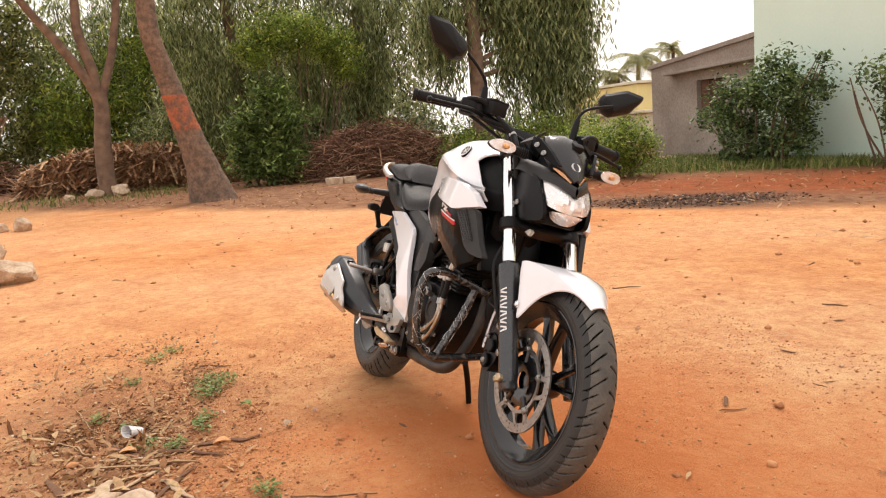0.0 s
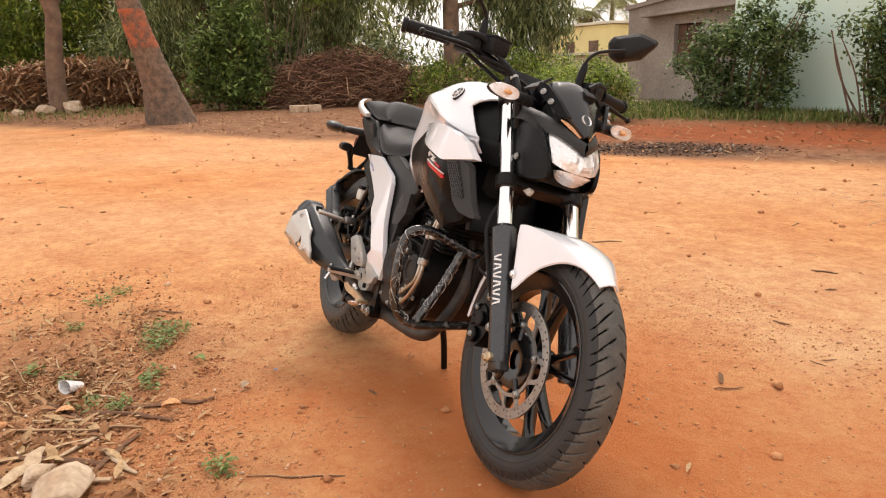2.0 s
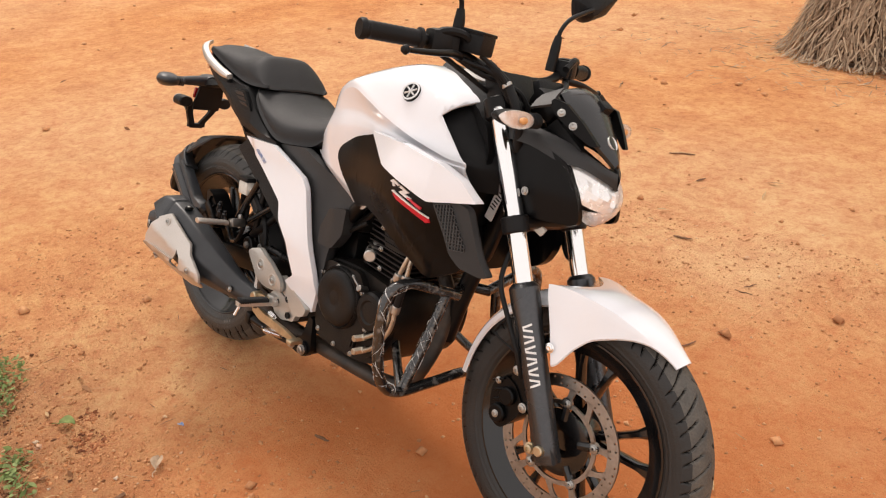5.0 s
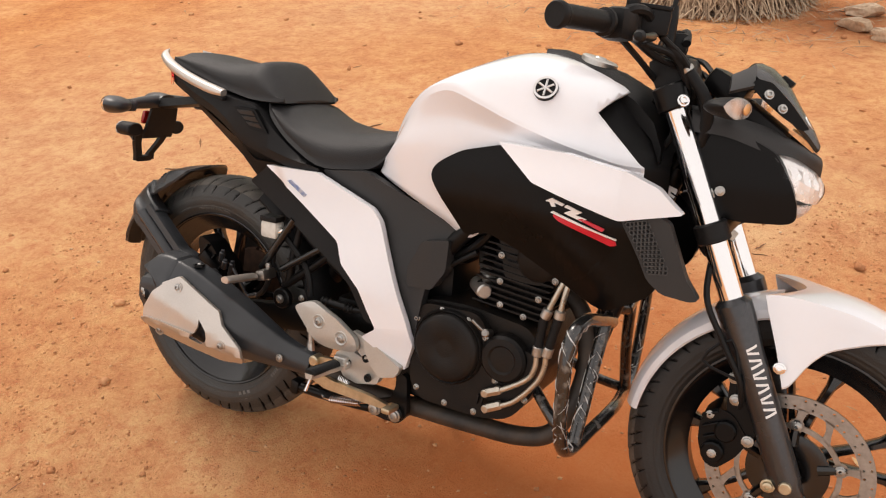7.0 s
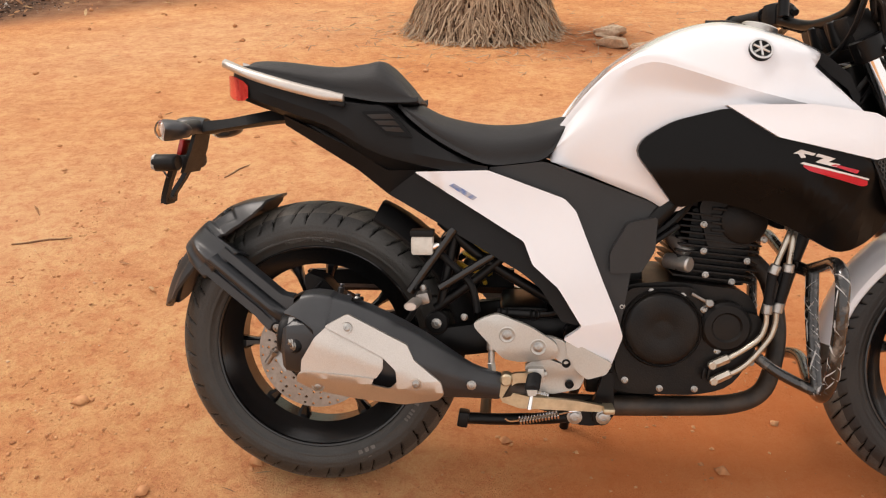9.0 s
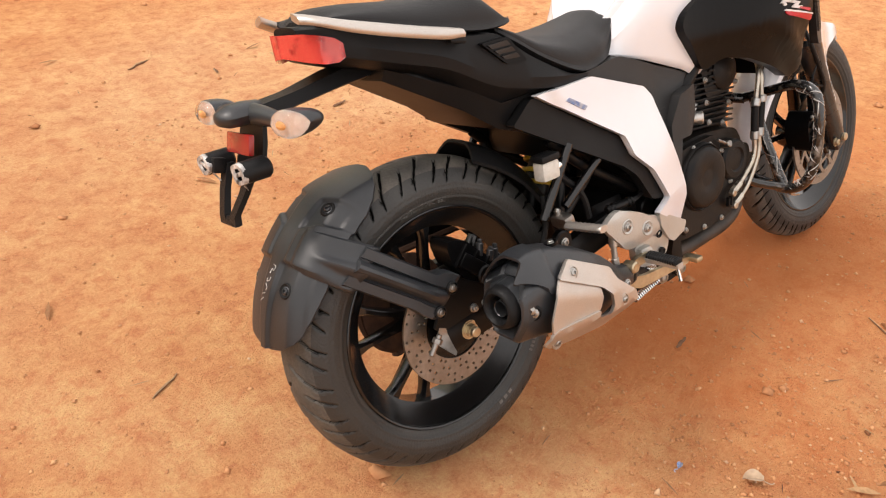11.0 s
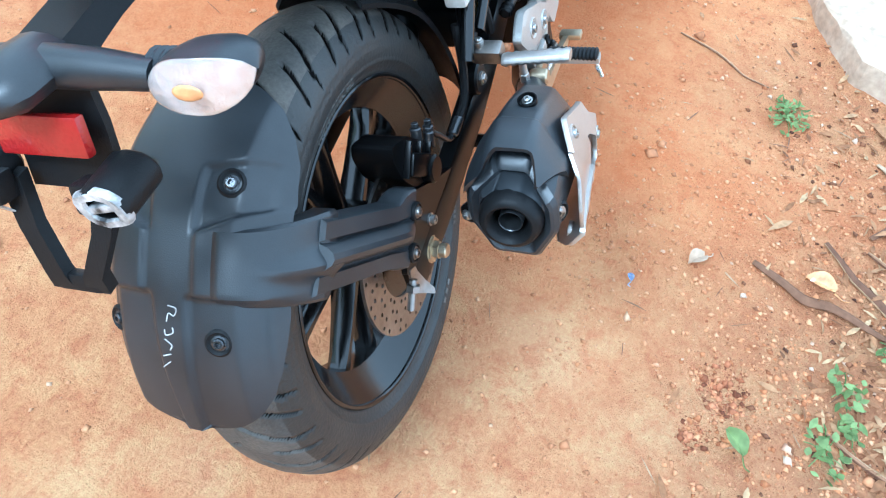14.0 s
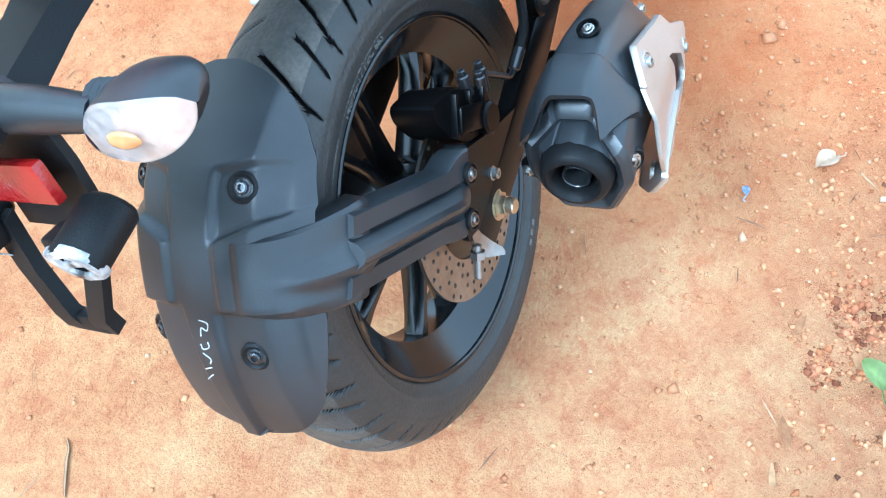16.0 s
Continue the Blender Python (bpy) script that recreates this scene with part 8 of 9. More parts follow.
def twig(at, turn, ln, r, strip, pale=False):
    k = np.random.RandomState(int(abs(at[0] * 100 + turn)) + 7)
    pts = []
    for f in np.linspace(-0.5, 0.5, 6):
        x = at[0] + ln * f * math.cos(radians(turn)) + k.normal(0, ln * 0.02)
        y = at[1] + ln * f * math.sin(radians(turn)) + k.normal(0, ln * 0.02)
        pts.append((x, y, float(ground_z(np.array(x), np.array(y))) + r * 0.9 + (0.004 if strip else 0)))
    bm = tube(pts, [r * 0.6, r, r, r * 0.9, r * 0.5], 7, 4)
    if strip:
        for v in bm.verts:
            z0 = float(ground_z(np.array(v.co.x), np.array(v.co.y)))
            v.co.z = z0 + (v.co.z - z0) * 0.45 + 0.001
    if pale:
        return tagged(part("husk_strip", bm, M_HUSK), "pale dry husk strip lying in the litter", "husk", "fallen husk strips")
    ob = part("dry_bark_strip" if strip else "twig", bm, M_TWIG)
    return tagged(ob, "curled dry strip of bark or leaf on the dirt" if strip else "thin dry brown twig lying on the dirt", "bark" if strip else "twig", "fallen twigs")


for tw in TWIGS:
    twig(*tw)
M_HUSK = mat("pale_dry_husk", (0.56, 0.42, 0.27), 0.8, var=0.2, scale=30, second=(0.40, 0.27, 0.16), bump=0.6, bump_scale=120)
for tw in (((0.72, -1.20), -22, 0.24, 0.022), ((0.78, -0.965), 22, 0.22, 0.010), ((0.40, -1.10), 62, 0.26, 0.008), ((0.86, -1.08), 70, 0.20, 0.016), ((0.20, -1.02), 40, 0.20, 0.006), ((0.62, -1.05), 130, 0.16, 0.009)):
    twig(*tw, 1, True)


def weed(at, size, n, seed, leaf=(0.016, 0.007)):
    """A small creeping weed: a rosette of stalks with little leaves."""
    r = np.random.RandomState(seed)
    z = float(ground_z(np.array(at[0]), np.array(at[1])))
    pts = []
    for k in range(n):
        a = r.uniform(0, 6.28)
        d = size * r.uniform(0.05, 1.0) ** 0.7
        pts.append((at[0] + d * math.cos(a), at[1] + d * math.sin(a) * 0.7, z + 0.008 + r.uniform(0, 0.022)))
    V, Fc = blades("", np.array(pts), leaf[0], leaf[1], None, "", "", seed + 1, 0.3, 0.35)
    me = bpy.data.meshes.new("weed")
    me.from_pydata(V.tolist(), [], Fc.tolist())
    me.materials.append(M_WEED)
    ob = tagged(new("weed", me), "small green creeping weed growing from the dirt", "weed", "weeds on the verge")
    bm = bmesh.new()
    for k in range(6):
        a = k * 1.05 + r.uniform(0, 0.5)
        tube([(at[0], at[1], z), (at[0] + size * 0.5 * math.cos(a), at[1] + size * 0.35 * math.sin(a), z + 0.012), (at[0] + size * 0.9 * math.cos(a), at[1] + size * 0.6 * math.sin(a), z + 0.008)], 0.0012, 4, 3, bm)
    part("stalk", bm, M_WEED, ob)
    return ob


for k, (x, y, s, n) in enumerate(((-0.30, -0.75, 0.14, 240), (-0.16, -0.80, 0.10, 130), (-0.88, -1.00, 0.10, 70), (0.95, -0.715, 0.07, 80), (-1.01, -0.90, 0.09, 60), (-0.10, -1.22, 0.06, 50), (-0.52, -1.09, 0.06, 40), (0.12, -0.82, 0.06, 30), (0.37, -0.95, 0.06, 60), (0.02, -1.10, 0.06, 50), (0.25, -0.85, 0.045, 22), (0.17, -0.86, 0.03, 24), (0.30, -1.05, 0.08, 60), (1.55, -0.68, 0.06, 40))):
    weed((x, y), s, n, 60 + 2 * k, (0.024, 0.012) if -0.9 < y < -0.76 and 0.05 < x < 0.4 else (0.020, 0.009))


def broad_leaf(at, turn, size, color_mat, name, label):
    z = float(ground_z(np.array(at[0]), np.array(at[1])))
    rings = []
    for f in np.linspace(0, 1, 8):
        w = size * 0.36 * math.sin(math.pi * (0.06 + 0.90 * f)) ** 0.8
        rings.append([(size * (f - 0.5), w * q, 0.006 + 0.010 * math.sin(f * 3.0) * size / 0.05 + 0.010 * abs(q) * size / 0.05) for q in np.linspace(-1, 1, 5)])
    bm = loft(rings, False, False)
    tube([(-size * 0.5, 0, 0.006), (-size * 0.8, 0.006, 0.004), (-size * 1.0, 0.002, 0.003)], 0.0012, 5, 3, bm)
    xform(bm, pose(at[0], at[1], z, 0, 0, turn))
    return tagged(part(name, bm, color_mat), label, "leaf")


broad_leaf((0.075, -0.668), 40, 0.050, M_WEED, "green_leaf", "curled pale green leaf lying on the dirt")
broad_leaf((0.43, -0.56), 140, 0.045, M_STONE, "paper_scrap", "crumpled pale scrap lying on the dirt")
broad_leaf((0.335, -0.445), 20, 0.018, M_BLUELABEL, "blue_scrap", "tiny blue plastic scrap on the dirt")
broad_leaf((-0.17, 0.19), 10, 0.030, M_STONE, "pale_leaf_scrap", "pale dry leaf scrap on the dirt")
broad_leaf((0.33, -1.11), 80, 0.06, M_AMBER, "yellow_leaf", "yellowed fallen leaf in the litter")
broad_leaf((0.47, -0.80), 80, 0.06, M_AMBER, "yellow_leaf", "yellowed fallen leaf in the litter")

# crushed paper cup
z0 = float(ground_z(np.array(0.12), np.array(-1.09)))
bm = lathe([(-0.034, 0.001), (-0.034, 0.022), (0.030, 0.031), (0.034, 0.032), (0.032, 0.029), (-0.030, 0.020), (-0.032, 0.001)], (0, 0, 0), (0, 0, 1), 20)
for v in bm.verts:
    v.co.y *= 0.62 + 3.0 * v.co.z
    v.co.x += 0.006 * math.sin(v.co.z * 90)
xform(bm, pose(0.12, -1.09, z0 + 0.024, 74, 12, 35))
tagged(part("paper_cup", bm, M_DECALWHITE), "crushed white paper cup in the leaf litter", "cup")


def rock(name, at, size, seed, label, group="", material=None, flat=0.6, turn=0.0, square=0.0):
    r = random.Random(seed)
    bm = bmesh.new()
    bmesh.ops.create_icosphere(bm, subdivisions=4, radius=1.0)
    off = Vector((r.uniform(0, 50), r.uniform(0, 50), r.uniform(0, 50)))
    facets = [Vector((r.gauss(0, 1), r.gauss(0, 1), r.gauss(0, 1))).normalized() for k in range(9)]
    for v in bm.verts:
        c = v.co.copy()
        if square:
            m = max(abs(c.x), abs(c.y), abs(c.z))
            c = c.lerp(c / m, square)
        d = 1 + 0.28 * noise.noise(c * 1.3 + off) + 0.10 * noise.noise(c * 4 + off) + 0.03 * noise.noise(c * 14 + off)
        for axis in facets:
            over = c.dot(axis) * d - 0.72
            if over > 0:
                d -= over * 0.85
        v.co = c * d
        v.co.x, v.co.y, v.co.z = v.co.x * size[0] / 2, v.co.y * size[1] / 2, v.co.z * size[2] / 2
    z = float(ground_z(np.array(at[0]), np.array(at[1])))
    xform(bm, pose(at[0], at[1], z + size[2] * 0.32, 0, 0, turn))
    return tagged(part(name, bm, material or M_STONE, sharp=24), label, "rock", group)


# stone slabs and rocks by the track
def slab(pts, top, seed, label):
    bm = bmesh.new()
    r = random.Random(seed)
    vs = []
    rough = []
    for i, p in enumerate(pts):
        q = pts[(i + 1) % len(pts)]
        for f in np.arange(0, 1, 0.05 / max(0.06, math.hypot(q[0] - p[0], q[1] - p[1]))):
            rough.append((p[0] + (q[0] - p[0]) * f + r.gauss(0, 0.005), p[1] + (q[1] - p[1]) * f + r.gauss(0, 0.005)))
    outline = rounded(rough, 0.012, 1)
    rings = []
    cx, cy = np.mean([p[0] for p in pts]), np.mean([p[1] for p in pts])
    for sc, z in ((1.0, -0.04), (1.012, top * 0.35), (1.0, top * 0.80), (0.994, top * 0.96), (0.975, top), (0.8, top + 0.003), (0.6, top + 0.005), (0.35, top + 0.006), (0.05, top + 0.006)):
        rings.append([(cx + (p[0] - cx) * sc, cy + (p[1] - cy) * sc, z + (0.012 if z > 0 else 0) * noise.noise(Vector((p[0] * 5 * sc, p[1] * 5 * sc, seed * 3.1))) + (0.006 if z > 0 else 0) * noise.noise(Vector((p[0] * 22 * sc, p[1] * 22 * sc, z * 40 + seed)))) for p in outline])
    ob = part("stone_slab", loft(rings), M_STONE, sharp=28)
    return tagged(ob, label, "slab", "stone slabs")


slab([(2.68, 0.26), (2.74, -0.20), (3.35, -0.42), (4.0, 0.1), (3.6, 0.62)], 0.05, 1, "worn pale stone slab laid flat on the dirt")
slab([(1.96, -0.57), (2.60, -0.27), (2.95, -0.62), (2.35, -1.15)], 0.05, 2, "worn pale stone slab laid flat on the dirt")
slab([(1.09, -1.03), (1.15, -0.865), (1.41, -0.762), (1.95, -0.64), (2.22, -1.16), (1.45, -1.40)], 0.062, 3, "worn pale stone slab with a broken corner")
rock("rock", (0.93, -1.10), (0.22, 0.16, 0.09), 5, "small rough pale rock beside the litter", "loose rocks")
rock("rock", (0.80, -1.16), (0.12, 0.08, 0.06), 6, "small rough pale rock beside the litter", "loose rocks")
rock("rock", (-4.5, -2.15), (0.62, 0.50, 0.28), 7, "large pale angular rock on the dirt track", "loose rocks", square=0.8)
rock("rock", (-5.4, -2.45), (0.45, 0.40, 0.34), 8, "large pale angular rock on the dirt track", "loose rocks", square=0.7)
rock("rock", (-10.5, -2.70), (0.40, 0.32, 0.28), 9, "brown rock on the edge of the track", "loose rocks")
rock("rock", (-10.7, -3.05), (0.34, 0.30, 0.20), 10, "brown rock on the edge of the track", "loose rocks")
rock("rock", (-18.7, -1.42), (0.60, 0.45, 0.36), 11, "pale grey stone below a tree", "loose rocks", M_STONE, square=0.3)
rock("rock", (-18.9, -2.0), (0.65, 0.5, 0.28), 12, "pale grey stone below a tree", "loose rocks", M_STONE)
rock("rock", (-18.6, -2.6), (0.40, 0.3, 0.20), 13, "pale grey stone below a tree", "loose rocks", M_STONE)
for k, (x, y, w, d, t) in enumerate(((1.09, 4.20, 0.27, 0.12, -36), (1.10, 4.57, 0.25, 0.12, -5), (1.32, 4.02, 0.30, 0.14, -28), (1.55, 3.88, 0.30, 0.15, -20), (1.50, 4.12, 0.36, 0.16, -14), (1.84, 3.86, 0.32, 0.16, -22), (1.85, 3.62, 0.42, 0.17, -10), (2.15, 3.72, 0.30, 0.16, -26))):
    rock("laid_stone", (x, y), (w, d, 0.10), 80 + k, "oblong stone laid in a row beside the track", "row of stones", M_STONE, 0.6, t, 0.75)

# ---------- trees, bushes, heaps and buildings round the track ----------
M_BARK = mat("grey_brown_bark", (0.235, 0.150, 0.100), 0.9, var=0.25, scale=5, bump=1.0, bump_scale=25, second=(0.13, 0.080, 0.055))
M_PALMBARK = mat("palm_bark", (0.235, 0.145, 0.098), 0.9, var=0.25, scale=8, bump=1.0, bump_scale=22, second=(0.10, 0.07, 0.05), fine=0.15)
M_REDBAND = mat("faded_red_paint", (0.40, 0.115, 0.05), 0.85, var=0.3, scale=6.0, bump=1.0, bump_scale=26, second=(0.15, 0.085, 0.058), fine=0.15, span=(0.40, 0.62))
M_STICK = island_mat("heaped_sticks", [(0.0, (0.05, 0.025, 0.016)), (0.6, (0.22, 0.11, 0.068)), (1.0, (0.48, 0.30, 0.19))], 0.85)
M_FROND = island_mat("dry_fronds", [(0.0, (0.16, 0.07, 0.035)), (0.5, (0.42, 0.23, 0.12)), (1.0, (0.66, 0.46, 0.28))], 0.8)
# wide ramps and clump-sized noise paint bright highlights and dark gaps into the leaves
M_EUCA = island_mat("eucalyptus_leaf", [(0.0, (0.061, 0.081, 0.030)), (0.6, (0.243, 0.292, 0.122)), (1.0, (0.525, 0.550, 0.275))], 0.5, 0.28, 1.6, translucent=0.42)
M_BRIGHT = island_mat("bright_leaf", [(0.0, (0.054, 0.095, 0.017)), (0.6, (0.255, 0.365, 0.067)), (1.0, (0.575, 0.625, 0.138))], 0.5, 0.28, 1.6, translucent=0.42)
M_DEEP = island_mat("deep_green_leaf", [(0.0, (0.024, 0.044, 0.015)), (0.6, (0.131, 0.206, 0.070)), (1.0, (0.300, 0.375, 0.150))], 0.42, 0.28, 1.6, translucent=0.32)
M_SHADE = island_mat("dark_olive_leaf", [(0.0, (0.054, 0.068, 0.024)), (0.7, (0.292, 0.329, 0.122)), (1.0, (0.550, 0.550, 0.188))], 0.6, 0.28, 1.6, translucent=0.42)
M_MID = island_mat("mid_green_leaf", [(0.0, (0.035, 0.061, 0.017)), (0.6, (0.157, 0.243, 0.061)), (1.0, (0.375, 0.475, 0.150))], 0.45, 0.28, 1.6, translucent=0.35)
M_GRASS = island_mat("grass_blade", [(0.0, (0.05, 0.09, 0.02)), (0.55, (0.17, 0.22, 0.05)), (0.8, (0.30, 0.30, 0.10)), (1.0, (0.42, 0.33, 0.17))], 0.6, 0.1, 10, translucent=0.25)
M_FIBRE = island_mat("palm_fibre", [(0.0, (0.17, 0.11, 0.07)), (1.0, (0.50, 0.38, 0.26))], 0.9)


def crown_mesh(blobs, clumps, leaves, length, width, seed, droop=0.0, clump_r=0.35, up=0.0, flat=0.5, hang=1.0):
    """Leaves set in clumps through several uneven volumes."""
    r = np.random.RandomState(seed)
    vol = np.array([b[1][0] * b[1][1] * b[1][2] for b in blobs])
    pts = []
    for k in range(clumps):
        b = blobs[r.choice(len(blobs), p=vol / vol.sum())]
        v = r.normal(0, 1, 3)
        v /= np.linalg.norm(v)
        c = np.array(b[0]) + v * np.array(b[1]) * r.uniform(0.35, 1.0) ** 0.5 * r.uniform(0.68, 1.26)
        n = max(4, int(leaves * r.uniform(0.5, 1.5)))
        q = r.normal(0, clump_r * r.uniform(0.5, 1.2), (n, 3))
        q[:, 2] *= hang
        if hang > 1:
            q[:, 2] -= abs(q[:, 2]) * 0.6
        pts.append(c + q)
    p = np.vstack(pts)
    p = p[p[:, 2] > 0.05]
    return blades("", p, length, width, None, "", "", seed + 1, 0.25, flat, droop, up)


def leafy(parent, mesh_data, material, name="crown", label=""):
    V, Fc = mesh_data
    me = bpy.data.meshes.new(name)
    me.from_pydata(V.tolist(), [], Fc.tolist())
    me.materials.append(material)
    ob = new(name, me)
    ob.parent = parent
    return tagged(ob, label)


def limb(bm, pts, r0, r1, seg=10):
    return tube(pts, list(np.linspace(r0, r1, len(pts))), seg, 5, bm)


# forked tree
tree = thing("forked_tree", "bare forked grey-brown tree trunk with a leafy crown", "tree")
bm = bmesh.new()
limb(bm, [(-19, -1.66, -0.1), (-19, -1.70, 0.6), (-19, -1.68, 1.4), (-19.02, -1.60, 2.2), (-19.0, -1.62, 2.75)], 0.24, 0.165)
limb(bm, [(-19, -1.60, 2.25), (-19, -1.79, 2.87), (-18.9, -2.38, 3.85), (-18.9, -2.95, 4.68), (-18.8, -3.6, 5.7)], 0.15, 0.08)
limb(bm, [(-19, -1.62, 2.45), (-19, -1.73, 3.29), (-19, -1.93, 4.2), (-19, -1.91, 4.94), (-19, -2.1, 6.2)], 0.145, 0.09)
limb(bm, [(-19, -1.60, 2.45), (-19, -1.42, 2.95), (-19, -1.18, 3.7), (-19, -0.94, 4.93), (-19, -0.9, 6.2)], 0.12, 0.08)
part("trunk", bm, M_BARK, tree)
leafy(tree, crown_mesh([((-19.5, -4.2, 6.4), (1.6, 2.0, 0.8)), ((-19.5, -1.4, 6.9), (1.8, 2.2, 0.7))], 110, 60, 0.22, 0.08, 201, 0.3, 0.5), M_SHADE)

# leaning palm trunk with ringed bark, a faded red band and a flared foot
palm = thing("leaning_palm", "leaning ringed palm trunk with a faded red band", "palm tree")
PALM = crs([(-13.4, 0.44, -0.05), (-13.4, 0.29, 0.65), (-13.4, 0.13, 1.22), (-13.4, -0.03, 1.78), (-13.4, -0.17, 2.33), (-13.4, -0.32, 2.88), (-13.4, -0.42, 3.31), (-13.4, -0.44, 3.93), (-13.4, -0.48, 5.6)], 16)


def ringed(path, radii, lo, hi, seg=20):
    rings = []
    z0, z1 = lo, hi
    for k in range(len(path)):
        f = k / (len(path) - 1)
        if not (z0 <= f <= z1):
            continue
        rad = np.interp(f, np.linspace(0, 1, len(radii)), radii) * (1 + (0.026 * math.sin(k * 1.9) + 0.010 * math.sin(k * 0.7)) * min(1.0, 0.35 + 2 * f))
        rings.append([(path[k][0] + rad * math.cos(a) * (1 + 0.03 * math.sin(5 * a + k * 0.3)), path[k][1] + rad * math.sin(a), path[k][2]) for a in np.linspace(0, 2 * math.pi, seg, endpoint=False)])
    return loft(rings)


PR = [0.50, 0.34, 0.275, 0.235, 0.21, 0.195, 0.185, 0.18, 0.18]
part("trunk", ringed(PALM, PR, 0.0, 1.0), M_PALMBARK, palm)
part("red_band", ringed(PALM, [r * 1.03 for r in PR], 0.29, 0.46), M_REDBAND, palm, "band of faded red paint")

# eucalyptus trees with drooping foliage
EUCA_TREES = [
    ((-16.4, 7.7), 0.24, 9.0, 0.1, [((-16.4, 8.9, 3.6), (0.5, 0.7, 1.2)), ((-16.4, 9.9, 2.7), (0.5, 0.75, 1.5)), ((-16.4, 10.7, 3.6), (0.5, 0.6, 1.0)), ((-16.4, 10.8, 2.2), (0.4, 0.35, 0.9)), ((-16.6, 9.3, 5.0), (1.0, 2.4, 0.9)), ((-16.8, 6.8, 3.6), (0.8, 0.6, 1.0)), ((-16.4, 8.5, 2.3), (0.3, 0.25, 0.8))], 900, 46),
    ((-20.5, 5.6), 0.22, 9.0, -0.1, [((-20.5, 5.0, 3.9), (1.5, 2.0, 2.4)), ((-20.5, 4.9, 2.2), (1.2, 1.7, 1.3)), ((-20.0, 6.5, 3.0), (1.2, 1.2, 2.2)), ((-20.5, 6.0, 6.0), (2, 3.0, 1.5))], 460, 46),
    ((-22.5, 2.4), 0.22, 9.0, 0.2, [((-22.5, 2.2, 4.2), (1.6, 1.6, 2.6)), ((-22.5, 1.0, 3.2), (1.4, 1.2, 2.4)), ((-22.5, 3.6, 3.2), (1.4, 1.4, 2.6)), ((-22.5, 2.2, 6.6), (2, 3, 1.4))], 460, 46),
    ((-29.0, -0.2), 0.22, 9.0, 0.1, [((-29.0, -0.2, 4.6), (1.8, 2.0, 3.4)), ((-29.0, -2.6, 4.2), (1.6, 1.6, 3.4)), ((-29.0, 1.6, 4.4), (1.6, 1.6, 3.2))], 420, 46),
]
for (x, y), rad, h, lean, blobs, n, lv in EUCA_TREES:
    t = thing("eucalyptus_tree", "tall eucalyptus tree with drooping grey-green leaves", "tree", group="trees behind the track")
    bm = bmesh.new()
    limb(bm, [(x, y, -0.1), (x + lean * 0.3, y - lean * 0.5, h * 0.25), (x, y - lean, h * 0.5), (x, y - lean * 2, h * 0.8)], rad, rad * 0.6)
    rr = random.Random(int(x * 10))
    for b in blobs:
        c = Vector(b[0])
        z = min(max(c.z + 0.8, 1.5), h * 0.7)
        base = Vector((x, y - lean * z / h * 2, z * 0.8))
        limb(bm, [tuple(base), tuple(base.lerp(c, 0.5) + Vector((0, 0, 0.4))), tuple(c)], 0.07, 0.02, 6)
    part("trunk", bm, M_BARK, t)
    leafy(t, crown_mesh(blobs, n, lv, 0.25, 0.042, int(300 + x * -3), 1.6, 0.22, hang=2.4), M_EUCA, label="drooping narrow grey-green leaves")

